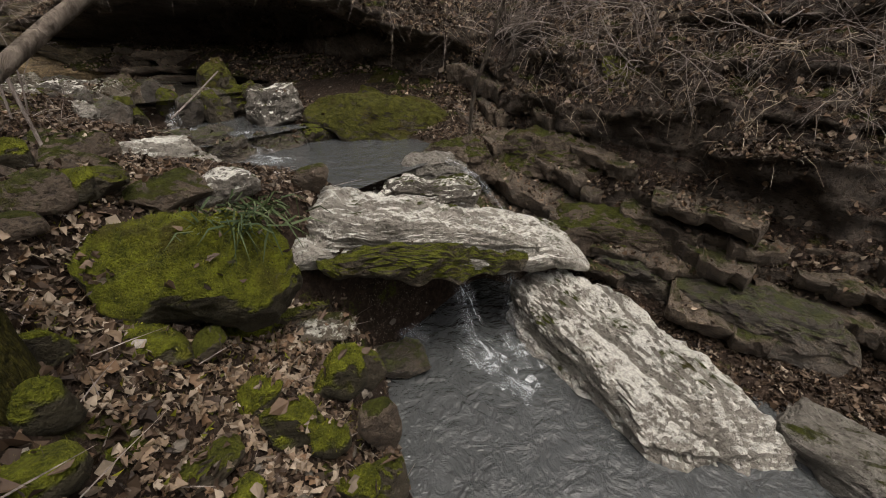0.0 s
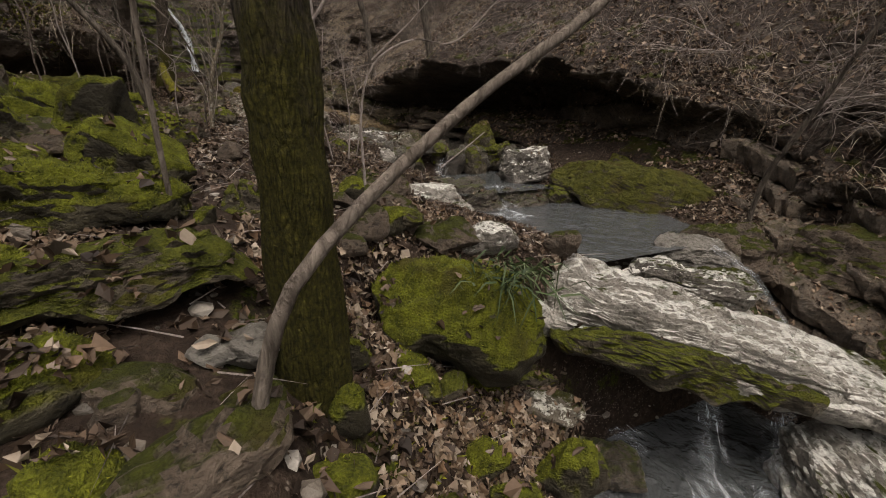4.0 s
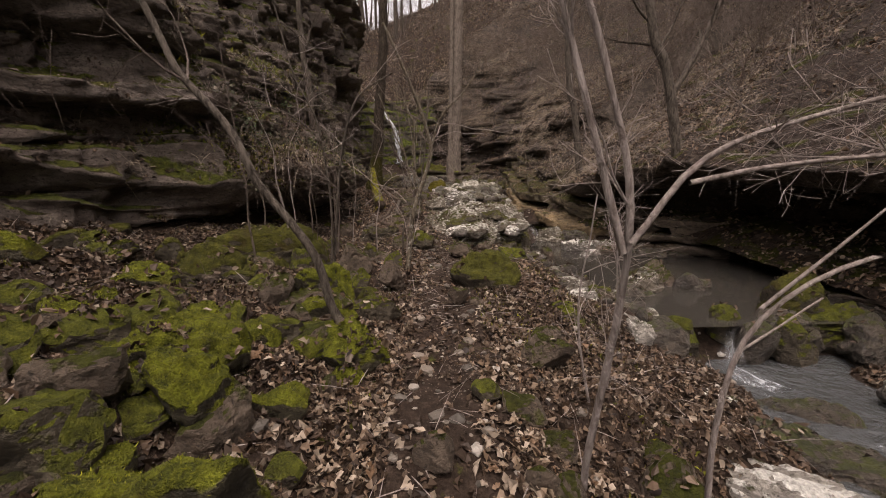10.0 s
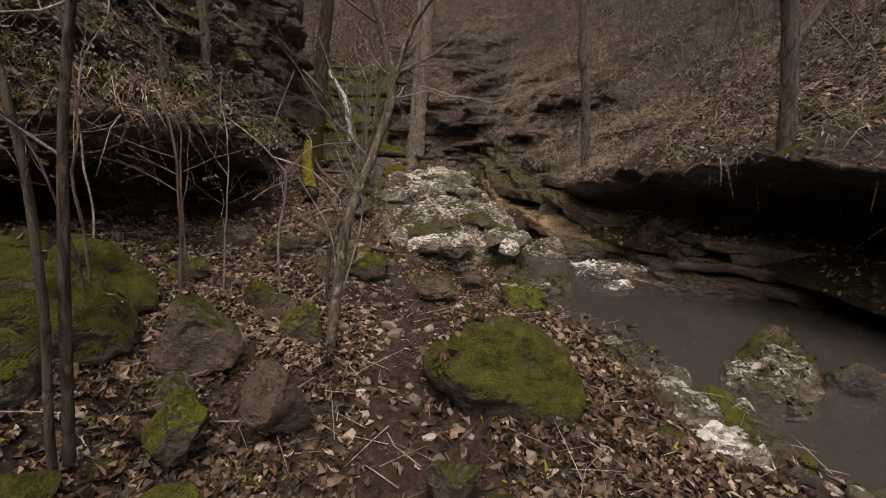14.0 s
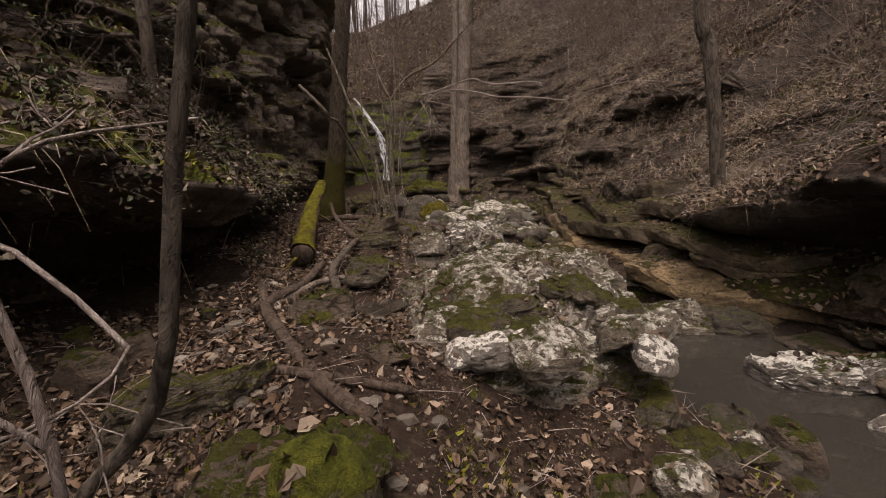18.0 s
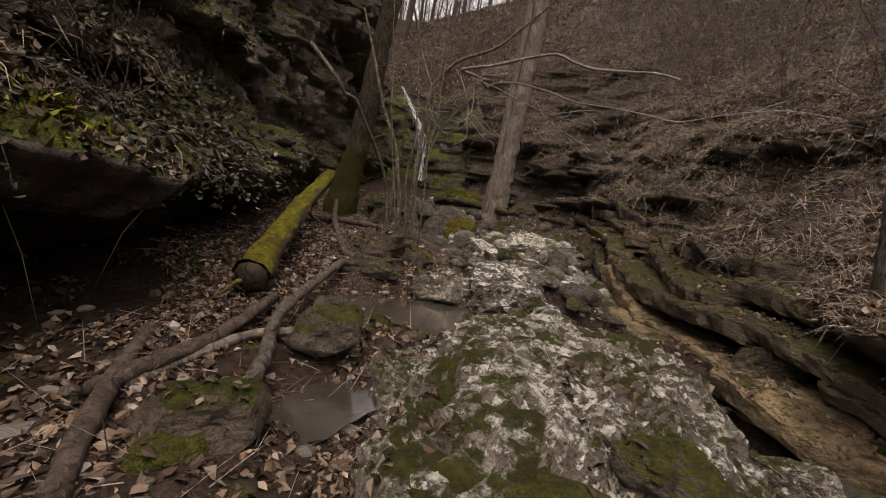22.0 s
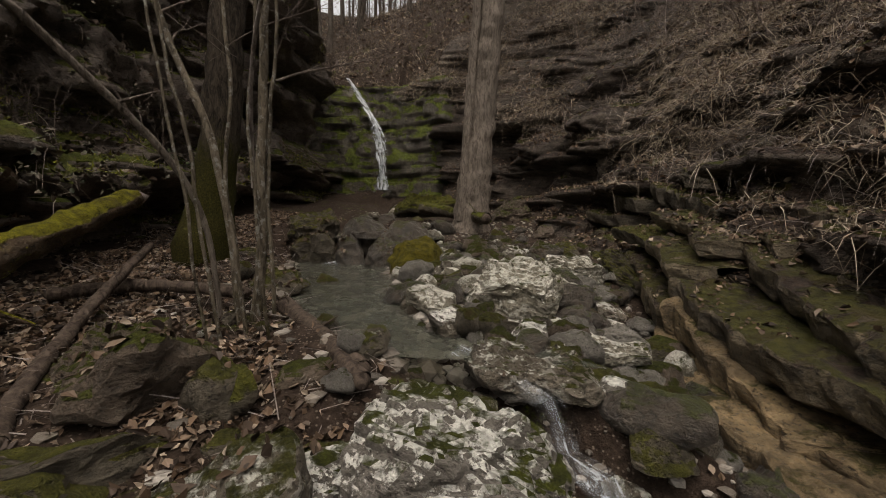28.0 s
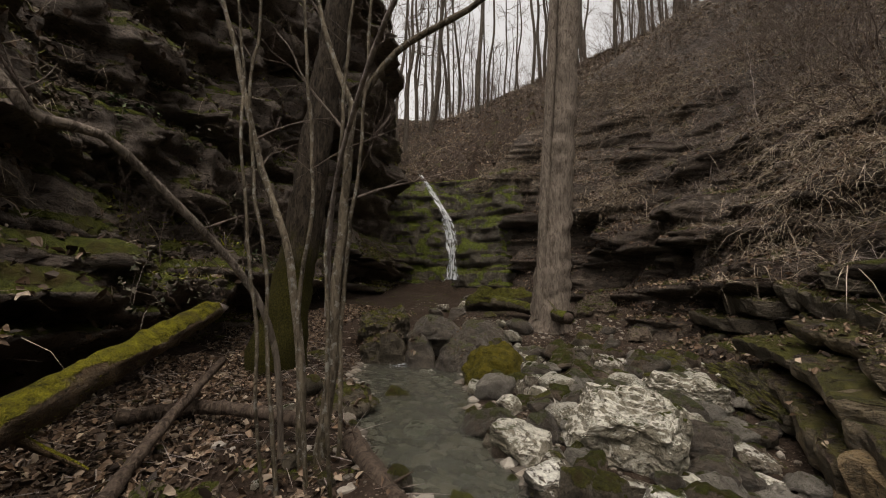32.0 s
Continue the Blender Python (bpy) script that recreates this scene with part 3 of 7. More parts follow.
def ground_at(x, y):
    i = int(np.clip(np.searchsorted(gy, y) - 1, 0, len(gy) - 2))
    j = int(np.clip(np.searchsorted(gx, x) - 1, 0, len(gx) - 2))
    v, u = (y - gy[i]) / (gy[i + 1] - gy[i]), (x - gx[j]) / (gx[j + 1] - gx[j])
    return float((gz[i, j] * (1 - u) + gz[i, j + 1] * u) * (1 - v) + (gz[i + 1, j] * (1 - u) + gz[i + 1, j + 1] * u) * v)


# ---- rock walls ----
strata_rng = np.random.default_rng(4)
STRATA = np.cumsum(strata_rng.choice([0.1, 0.16, 0.22, 0.3, 0.42, 0.6], 90)) - 4.0
STRATA_OUT = strata_rng.uniform(-1, 1, 91)


def strata_push(y, z, seed):
    """How far each bed of the rock stands out, broken into blocks along it."""
    tilt = z + 0.03 * y + 0.22 * fbm(y * 0.45, z * 0.4, 0, 3, seed)
    idx = np.searchsorted(STRATA, tilt)
    low, high = STRATA[np.clip(idx - 1, 0, 89)], STRATA[np.clip(idx, 0, 89)]
    edge = np.minimum(tilt - low, high - tilt)
    block = np.round(2.2 * vnoise(y * 1.1 + idx * 7.7, idx * 3.1, 0, seed + 2)) / 2.2
    chip = np.round(1.6 * vnoise(y * 3.6 + idx * 4.1, idx * 1.7, z * 2.0, seed + 3)) / 1.6
    open_joint = np.clip(0.5 + 1.5 * vnoise(y * 0.8 + idx * 2.3, idx * 5.3, 0, seed + 5), 0, 1)
    return 0.55 * STRATA_OUT[np.clip(idx, 0, 90)] + 0.75 * block + 0.3 * chip - 0.6 * open_joint * np.exp(-((edge / 0.035) ** 2))


def rock_wall(name, ys, profile, count, side, rough, mat, label, seed):
    """A wall swept along the ravine. profile(y): knots (x, z, how rough the bedding stands out there); side: +1 faces right."""
    pts, amp = [], []
    for y in ys:
        kx, kz, ka = (np.array(k) for k in zip(*profile(y)))
        run = np.r_[0, np.cumsum(np.hypot(np.diff(kx), np.diff(kz)))]
        at = np.linspace(0, run[-1], count)
        pts.append(np.stack([np.interp(at, run, kx), np.full(count, y), np.interp(at, run, kz)], 1))
        amp.append(np.interp(at, run, ka))
    p, a = np.array(pts), np.array(amp)
    p[1:-1] = (p[1:-1] * 2 + p[2:] + p[:-2]) / 4
    wave = fbm(ys * 0.7, seed, 0, 4, seed + 20)[:, None]
    sway = fbm(ys * 0.55, seed + 5, 0, 4, seed + 21)[:, None]
    fade = np.clip((np.arange(count) - 8) / 25, 0, 1)[None]
    p[..., 0] += 0.42 * sway * fade
    p[..., 2] += 0.28 * wave * fade
    y, z = p[..., 1], p[..., 2]
    crag = fbm(y * 1.1, z * 1.6, p[..., 0] * 0.5, 3, seed + 30)
    crag = 0.6 * np.round(crag * 3) / 3 + 0.4 * crag
    rough = rough * np.interp(ys, [13.5, 16.0, 17.0, 24.0], [1.0, 1.6, 2.2, 2.4])[:, None] if side < 0 else rough
    beds_out = 0.6 if side < 0 else 1.0
    push = rough * a * (beds_out * strata_push(y, z, seed) + (2.1 - beds_out) * crag) + 0.2 * fbm(y * 1.3, z * 1.3, p[..., 0], 4, seed) + 0.07 * a * fbm(y * 6, z * 9, 0, 3, seed + 40)
    p[..., 0] += side * push
    p[..., 2] += 0.05 * fbm(y * 2.2, p[..., 0] * 2.2, z, 3, seed + 8) + (1 - a) * 0.14 * fbm(y * 0.9, p[..., 0] * 0.9, 0, 4, seed + 5)
    p[..., 1] += 0.07 * fbm(y * 2.0, z * 2.0, p[..., 0], 2, seed + 6)
    ob = mesh_ob(name, p.reshape(-1, 3), grid_faces(len(ys), count, side > 0), mat)
    return tagged(ob, label, "rock wall", kind="structure")


def right_profile(y):
    fx, fz, lx, lz = right_foot_x(y), right_foot_z(y), right_lip_x(y), right_lip_z(y)
    k = np.clip((y - 14.4) / 1.8, 0, 1) + np.clip((4.6 - y) / 1.2, 0, 1)
    k = float(min(k, 1))
    top = [(lx + 0.9, lz + 0.62, 0.5), (lx + 2.2, lz + 1.65, 0.25), (lx + 4.2, lz + 3.1, 0.12), (lx + 6.5, lz + 4.7, 0.1)]
    if y < 4.6:
        s = float(np.clip((4.6 - y) / 1.0, 0, 1))
        top = [(lx + 0.9 - 0.55 * s, lz + 0.62 + 0.08 * s, 0.5 + 0.5 * s), (lx + 2.2 - 1.2 * s, lz + 1.65, 0.25 + 0.7 * s), (lx + 4.2 - 2.0 * s, lz + 3.1 + 0.1 * s, 0.12 + 0.5 * s), (lx + 6.5, lz + 4.7 + 0.3 * s, 0.1)]
    if y > 16:
        top = [(lx + 0.5, lz + 0.7, 1.4), (lx + 1.2, lz + 1.6, 1.0), (lx + 2.6, lz + 2.9, 0.2), (lx + 6.5, lz + 5.6, 0.05)]
    if k >= 1:
        return [(fx - 0.35, fz - 0.35, 0.5), (fx - 0.15, fz + 0.1, 1), (fx + 0.5 * (lx - fx), fz + 0.5 * (lz - fz), 1.3), (lx, lz, 1.4), *top]
    deep = fx * (1 - k) + (lx + 0.2) * k
    under = max(fz + 0.25, lz - 0.5)
    return [(fx - 1.0, fz - 0.45, 0.3), (fx - 0.4, fz - 0.1, 0.6), (deep, fz + 0.05, 0.9), (deep + 0.08, under, 0.9), (lx + 0.35, max(under + 0.05, lz - 0.32), 1.0), (lx, lz - 0.1, 1.2), (lx + 0.1, lz + 0.05, 1.2), *top]


def left_profile(y):
    fx, fz, lx, lz = left_foot_x(y), left_foot_z(y), left_lip_x(y), left_lip_z(y)
    tx, tz = left_top_x(y), left_top_z(y)
    k = float(np.clip((y - 9.0) / 2.0, 0, 1))
    back = k * min(tx - 0.35, lx - 0.5) + (1 - k) * (lx - 0.6)
    return [(fx + 0.1, fz - 0.35, 0.3), (fx - 0.1, fz + 0.2, 0.8), (fx, lz - 0.5, 0.8), (lx - 0.35, lz - 0.4, 1.0), (lx, lz - 0.08, 1.2), (lx - 0.12, lz + 0.1, 1.1),
            (lx - 0.25 - 0.3 * k, lz + 0.6, 0.8), (lx - 0.35 - 0.5 * k, lz + 1.3, 1.3), (k * (back * 0.7 + lx * 0.3) + (1 - k) * back - 0.1, 0.5 * lz + 0.5 * tz, 1.4), (tx, tz - 0.9, 1.2), (tx + 0.1, tz - 0.2, 1.0), (tx - 0.6, tz + 0.3, 0.4), (tx - 3.5, tz + 1.9, 0.15)]


wall_ys = spread(-1.5, 22.0, 0.07, -30, 27.4, 1.1)
wall_right = rock_wall("wall_right", wall_ys, right_profile, 200, -1, 0.24, M_WALL, "bedded brown rock bank with undercut ledges and leaf litter", 11)
wall_left = rock_wall("wall_left", wall_ys, left_profile, 260, 1, 0.4, M_WALL_MOSS, "dark bedded cliff with mossy overhanging ledges", 31)


def back_wall():
    xs = np.arange(-7.0, -0.2, 0.05)
    rows = 80
    v = np.linspace(0, 1, rows)
    X, V = np.meshgrid(xs, v, indexing="ij")
    Z = 2.3 + V * 4.6
    gully = np.exp(-(((X + 3.75 + 0.12 * (Z - 4.5)) / 0.55) ** 2))
    Y = 26.5 - 0.5 * np.maximum(X + 3.0, 0) + 1.1 * np.maximum(X + 1.3, 0) + 0.75 * V**1.4 + 0.25 * gully - 0.17 * strata_push(X * 1.6, Z * 1.5, 51) + 0.12 * fbm(X * 2.4, Z * 2.4, 0, 4, 50)
    top = V > 0.985
    Y = np.where(top, Y + 2.5, Y)
    ob = mesh_ob("wall_back", np.stack([X, Y, Z], -1).reshape(-1, 3), grid_faces(len(xs), rows, True), M_FALLROCK)
    return tagged(ob, "wet mossy stepped rock wall behind the waterfall", "rock wall", kind="structure")


wall_back = back_wall()


# ---- water ----
def pool(name, y0, y1, z, mat, label, left=0.25, right=0.25, step=0.08):
    ys = np.arange(y0, y1 + step, step)
    v = np.linspace(0, 1, 24)
    a, b = bank_left_x(ys) - left, bank_right_x(ys) + right
    X = a[:, None] + (b - a)[:, None] * v[None]
    Y = np.repeat(ys[:, None], 24, 1)
    Z = z + 0.006 * fbm(X * 3, Y * 3, 0, 2, 77)
    ob = mesh_ob(name, np.stack([X, Y, Z], -1).reshape(-1, 3), grid_faces(len(ys), 24), mat)
    return tagged(ob, label, "water", kind="structure")


water_lower = pool("water_lower", -6, 3.2, -1.75, M_POOL, "rippled grey water of the plunge pool below the slab")
water_middle = pool("water_middle", 3.08, 5.55, -0.2, M_POOL, "grey stream water between boulders")
water_cascade = pool("water_cascade", 5.3, 7.35, 0.0, M_POOL, "grey stream water under a small cascade")
water_main = pool("water_main", 7.2, 14.35, 0.38, M_BROOK, "still brownish pool under the rock overhang", 0.35, 0.6)
water_trough = pool("water_trough", 14.3, 15.4, 0.76, M_BROOK, "shallow water in a rock trough")
water_upper = pool("water_upper", 15.7, 19.9, 1.6, M_STILL, "clear blue-grey pool below small cascades")
water_brook = pool("water_brook", 19.7, 27.0, 2.0, M_BROOK, "thin brook over stones")


def puddle(name, x, y, z, rx, ry, label):
    r, a = np.meshgrid(np.linspace(0.02, 1, 12), np.linspace(0, 2 * math.pi, 49), indexing="ij")
    w = 0.92 + 0.4 * fbm(np.cos(a) * 1.6 + x, np.sin(a) * 1.6, 0, 4, 91) + 0.1 * np.sin(3 * a + x)
    P = np.stack([x + rx * r * w * np.cos(a), y + ry * r * w * np.sin(a), np.full(r.shape, z)], -1)
    return tagged(mesh_ob(name, P.reshape(-1, 3), grid_faces(12, 49), M_PUDDLE), label, "water", kind="structure")


puddle("water_puddle", -1.15, 12.6, 1.03, 0.4, 0.5, "small brown puddle beside the slab")
puddle("water_side", -0.78, 14.02, 1.25, 0.95, 0.66, "shallow brown side pool beside the lichen slab")


# ---- stepped ledges of the right bank ----
def ledge(y0, y1, line_x, line_z, rise, back, thick, deep, mat, seed, label):
    """One block of a rock bed: flat on top, with a broken, undercut front and snapped-off ends."""
    ys = np.unique(np.r_[np.arange(y0, y1, 0.035), y0 + 0.012, y1 - 0.012, y1])
    rng = np.random.default_rng(seed)
    reach = np.array([deep, 0.3, 0.14, 0.05, 0.02, 0.0, 0.0, 0.02, 0.07, 0.15, 0.24, 0.35, 0.48, 0.62, 0.78, deep])
    level = np.array([-1.05, -1.0, -0.95, -0.8, -0.5, -0.2, -0.05, 0.0, 0.01, 0.02, 0.02, 0.03, 0.04, 0.05, 0.06, 0.1])
    cell = np.floor(ys * 2.6 + 0.8 * vnoise(ys * 1.9, seed, 0, seed + 9))
    jut = (0.11 if mat is M_LEDGE_DARK else 0.06) * hashed(cell, cell * 0, cell * 0, seed)
    end = np.clip(np.minimum(ys - y0, y1 - ys) / 0.05, 0, 1)
    front = line_x(ys) + back + (0.06 if mat is M_LEDGE else 0.2) * fbm(ys * 0.7, seed, 0, 3, seed) + jut + 0.045 * fbm(ys * 6, seed, 0, 3, seed + 1) + rng.normal() * (0.08 if mat is M_LEDGE else 0.25) * (ys - y0 - 0.4)
    front = front + (1 - end) * 0.4
    top = line_z(ys) + rise + 0.035 * fbm(ys * 1.2, seed, 0, 3, seed + 2) + rng.normal() * 0.05 * (ys - 0.5 * (y0 + y1))
    tk = thick * (1 + 0.25 * fbm(ys * 2.1, seed, 0, 2, seed + 3) + 0.15 * hashed(cell, cell * 0 + 1, cell * 0, seed))
    P = np.empty((len(ys), len(reach), 3))
    P[..., 0] = front[:, None] + reach[None]
    P[..., 1] = ys[:, None]
    P[..., 2] = top[:, None] + level[None] * tk[:, None]
    P += 0.042 * np.stack([fbm(P[..., 1] * 9, P[..., 2] * 11, P[..., 0] * 9, 3, seed + 4 + k) for k in range(3)], -1)
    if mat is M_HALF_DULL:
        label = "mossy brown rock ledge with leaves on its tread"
    P[..., 2] += 0.03 * fbm(P[..., 1] * 2.6, P[..., 0] * 3.4, 0, 3, seed + 12) + 0.03 * np.round(2.5 * fbm(P[..., 1] * 1.7, P[..., 0] * 4.0, 0, 3, seed + 13)) / 2.5
    ob = mesh_ob("rock_ledge", P.reshape(-1, 3), grid_faces(len(ys), len(reach)), mat, None, False)
    return tagged(ob, label, "rock ledge", group="ledges of the bank")


LEDGE_WORDS = "tan bedded rock ledge with an undercut edge"
ledge_list = []


def beds(rows, line_x, line_z, mat, seed, words):
    """Beds of rock, each broken along the bank into blocks that stand out unevenly."""
    ledge_rng = np.random.default_rng(seed + 5)
    for k, (y0, y1, rise, back, thick, deep) in enumerate(rows):
        y = y0 + ledge_rng.uniform(-0.3, 0.3)
        while y < y1:
            calm = mat is M_LEDGE and y < 17
            run = ledge_rng.uniform(0.8, 2.4) if calm else ledge_rng.uniform(0.5, 1.6)
            jut = ledge_rng.normal() * (0.1 if calm else 0.17)
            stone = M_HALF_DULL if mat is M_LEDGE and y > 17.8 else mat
            ledge_list.append(ledge(y, min(y + run + 0.12, y1 + 0.5), line_x, line_z, rise + ledge_rng.normal() * 0.05, back + jut, thick * ledge_rng.uniform(0.7, 1.4), deep, stone, seed + len(ledge_list), words))
            if stone is M_LEDGE and (rise > 0.4 or y > 16.8):
                ledge_list[-1].data.materials[0] = M_LEDGE_OLIVE
                tagged(ledge_list[-1], "olive-brown bedded rock ledge with an undercut edge", "rock ledge", group="ledges of the bank")
            y += run + (ledge_rng.uniform(0.3, 1.0) if ledge_rng.random() < 0.28 else 0)


beds([(13.2, 17.2, 0.0, 0.0, 0.22, 1.1), (12.8, 19.0, 0.27, 0.3, 0.26, 1.0), (13.0, 20.4, 0.5, 0.55, 0.2, 1.0), (13.6, 21.4, 0.7, 0.82, 0.22, 1.0), (14.4, 22.0, 0.9, 1.1, 0.22, 1.0), (15.5, 22.5, 1.15, 1.3, 0.3, 1.0)], upper_x, upper_z, M_LEDGE, 200, LEDGE_WORDS)
lower_x = curve(-4, 4.4, 0, 4.2, 1.5, 4.3, 2.6, 4.35, 4.2, 5.0)
lower_z = curve(-4, -1.5, 0, -1.4, 1.5, -1.15, 2.6, -0.7, 4.2, -0.1)
DAMP_WORDS = "brown damp rock ledge with an undercut edge"
beds([(-3.5, 2.6, -0.12, -0.1, 0.2, 1.1), (-3.0, 3.4, 0.12, 0.2, 0.2, 1.0), (-2.5, 4.0, 0.32, 0.45, 0.18, 1.0), (-2.0, 4.2, 0.52, 0.66, 0.22, 1.0), (-2.0, 4.2, 0.76, 0.95, 0.24, 1.0)], lower_x, lower_z, M_LEDGE_DARK, 400, DAMP_WORDS)
cave_x = curve(4.6, 4.9, 6, 4.8, 8, 4.9, 9.6, 5.2, 10.4, 4.9, 11.2, 3.5, 11.5, 2.85, 12.3, 3.05, 13.2, 3.3, 14, 3.0)
cave_z = curve(4.6, 0.0, 6, 0.2, 7.4, 0.4, 13, 0.42)
beds([(7.2, 13.6, 0.03, 0.0, 0.1, 1.5), (5.0, 13.6, 0.16, 0.4, 0.13, 1.2), (5.2, 13.6, 0.32, 0.7, 0.15, 1.0), (5.0, 13.2, 0.5, 0.9, 0.18, 0.9), (5.4, 12.6, 0.66, 1.05, 0.16, 0.8), (5.2, 10.5, 0.85, 1.15, 0.2, 0.7), (5.0, 9.5, 1.05, 1.2, 0.18, 0.7)], cave_x, cave_z, M_LEDGE_DARK, 600, DAMP_WORDS)


# ---- boulders ----
def ico_sphere(level):
    bm = bmesh.new()
    bmesh.ops.create_icosphere(bm, subdivisions=level, radius=1.0)
    v = np.array([p.co[:] for p in bm.verts])
    f = np.array([[p.index for p in q.verts] for q in bm.faces])
    bm.free()
    return v, f


ICO = {n: ico_sphere(n) for n in (1, 2, 3, 4, 5, 6)}
ROCKS = {
    "lichen": (M_LICHEN, "pale grey boulder crusted with white lichen"),
    "slab": (M_SLAB, "grey-brown rock spotted with pale lichen and moss"),
    "moss": (M_MOSSROCK, "boulder covered in thick bright green moss"),
    "pale": (M_PALE, "pale grey-white cracked rock under lichen"),
    "half": (M_HALFMOSS, "grey-brown rock half covered in moss"),
    "brown": (M_BROWN, "angular brown sandstone rock with damp faces"),
    "tan": (M_BROWN, "small pale tan stone lying on leaves"),
    "dark": (M_DARK, "dark wet rock at the water"),
    "greyslab": (M_GREYSLAB, "smooth flat grey rock slab"),
    "ledge": (M_MOSSROCK, "long flat rock ledge with green moss"),
    "olive": (M_OLIVE, "broad boulder under dull olive-brown moss"),
    "yellow": (M_YELLOW, "round boulder covered in yellow-green moss"),
}
SHAPES = {"round": (2.4, 9, 0.62, 0.07), "cut": (3.2, 10, 0.46, 0.035), "slab": (4.5, 10, 0.6, 0.035), "shard": (9.0, 7, 0.42, 0.02)}
rock_list = []


def rock_mesh(w, d, h, shape, seed, level=0, crusty=0.5):
    """A boulder's vertices round its base centre: a rounded box with broken faces, lumps and fine relief."""
    box, cuts, keep, rough = SHAPES[shape]
    big = max(w, d)
    level = level or (5 if big > 0.6 else 4 if big > 0.2 else 3)
    v, f = ICO[level]
    rng = np.random.default_rng(seed)
    r = (np.abs(v) ** box).sum(1) ** (-1 / box)
    p = v * r[:, None]
    for _ in range(cuts):
        n = rng.normal(size=3)
        n /= np.linalg.norm(n)
        reach = np.abs(n).sum() ** 0.55
        over = np.maximum(p @ n - rng.uniform(keep, keep + 0.25) * reach, 0)
        p -= over[:, None] * n * 0.92
    top = np.clip(p[:, 2], -1, 1)
    p[:, :2] *= (1 - rng.uniform(0.08, 0.3) * top)[:, None]
    p[:, 0] += rng.uniform(-0.3, 0.3) * top
    p[:, 1] += rng.uniform(-0.25, 0.25) * top
    p[:, 2] += (rng.uniform(-0.25, 0.25) * p[:, 0] + rng.uniform(-0.2, 0.2) * p[:, 1]) * (shape != "slab")
    p *= np.array([w, d, h * 1.25]) / 2
    n = v / np.array([w, d, h])
    n /= np.linalg.norm(n, axis=1)[:, None]
    size = min(big, 1.4)
    q = p + seed * 3.7
    lump = fbm(q[:, 0] * 2.2 / size, q[:, 1] * 2.2 / size, q[:, 2] * 2.2 / size, 3, seed)
    fine = fbm(q[:, 0] * 11, q[:, 1] * 11, q[:, 2] * 11, 3, seed + 3)
    amp = 0.17 if shape == "round" else 0.055
    ridge = 0.5 - np.abs(fbm(q[:, 0] * 4.5, q[:, 1] * 4.5, q[:, 2] * 6, 2, seed + 7))
    out = amp * size * lump + rough * min(size, 0.5) * (fine + 1.2 * ridge)
    if shape != "round":
        chip = fbm(q[:, 0] * 5, q[:, 1] * 5, q[:, 2] * 8, 3, seed + 11)
        out += 0.055 * min(size, 0.9) * np.floor(chip * 4 + 0.5) / 2
    if shape == "slab":
        layer = np.floor((p[:, 2] + 0.05 * lump) / max(0.06, h * 0.22))
        out += 0.022 * size * hashed(layer, layer * 0, layer * 0, seed)
    if level > 4:
        crust = 0.5 - np.abs(fbm(q[:, 0] * 8, q[:, 1] * 8, q[:, 2] * 12, 3, seed + 15))
        out += crusty * (0.055 * np.round(crust * 5) / 5 + 0.03 * crust) + 0.01 * fbm(q[:, 0] * 26, q[:, 1] * 26, q[:, 2] * 26, 2, seed + 17)
    p = p + n * out[:, None]
    if crusty < 0.3:
        for side, bend_ in ((0.12, 0.1), (-0.22, -0.08)):
            p[:, 2] -= 0.06 * np.exp(-(((p[:, 1] - side * d - bend_ * p[:, 0] - 0.05 * lump) / 0.022) ** 2)) * (p[:, 2] > 0)
    p[:, 2] += h * 0.42
    return p, f


def rock(x, y, z, w, d, h, yaw, kind, shape, seed, tilt=0.0, lean=0.0, level=0, name="", label=""):
    name = name or {"round": "boulder", "cut": "rock", "slab": "flat_rock", "shard": "flat_rock"}[shape]
    mat, words = ROCKS[kind]
    # left corner of the heap: darker moss stands in for the dim light there
    if kind == "moss" and x < -1.5 and y < 3.6:
        mat, words = M_HALFMOSS, "boulder under moss, its green darkened as in shade"
    if kind == "moss" and y > 6.8:
        mat, words = M_OLIVE, "boulder under dull olive moss and a few leaves"
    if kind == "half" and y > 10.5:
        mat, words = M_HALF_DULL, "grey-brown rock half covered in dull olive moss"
    if kind == "lichen" and y > 16.3:
        mat, words = M_SPECK, "pale grey speckled rock under thin lichen"
    if 0.3 < x < 2.0 and 14.8 < y < 20:
        z = min(z, ground_at(x, y) - 0.08 * h)
    if x < -0.9 and y < 6.8:
        z = max(z, ground_at(x, y) - 0.12 * h)
    p, f = rock_mesh(w, d, h, shape, seed, level, 1.0 if name == "bedrock_mound" else 0.28 if kind == "pale" else 0.5)
    soft = kind in ("moss", "yellow", "ledge")
    if soft:
        q = p + seed * 1.3
        cushion = np.abs(fbm(q[:, 0] * 6, q[:, 1] * 6, q[:, 2] * 6, 2, seed + 19)) + 0.4 * np.abs(fbm(q[:, 0] * 17, q[:, 1] * 17, q[:, 2] * 17, 2, seed + 20))
        p = p + np.array((0.0, 0.0, 1.0)) * (0.1 * min(max(w, d), 0.8) * cushion * np.clip(p[:, 2] / h, 0, 1))[:, None]
    ob = mesh_ob(name, p, f, mat, None, soft)
    ob.matrix_world = pose(x, y, z, tilt, lean, yaw)
    rock_list.append(ob)
    return tagged(ob, label or words, "rock", group="boulders of the ravine")


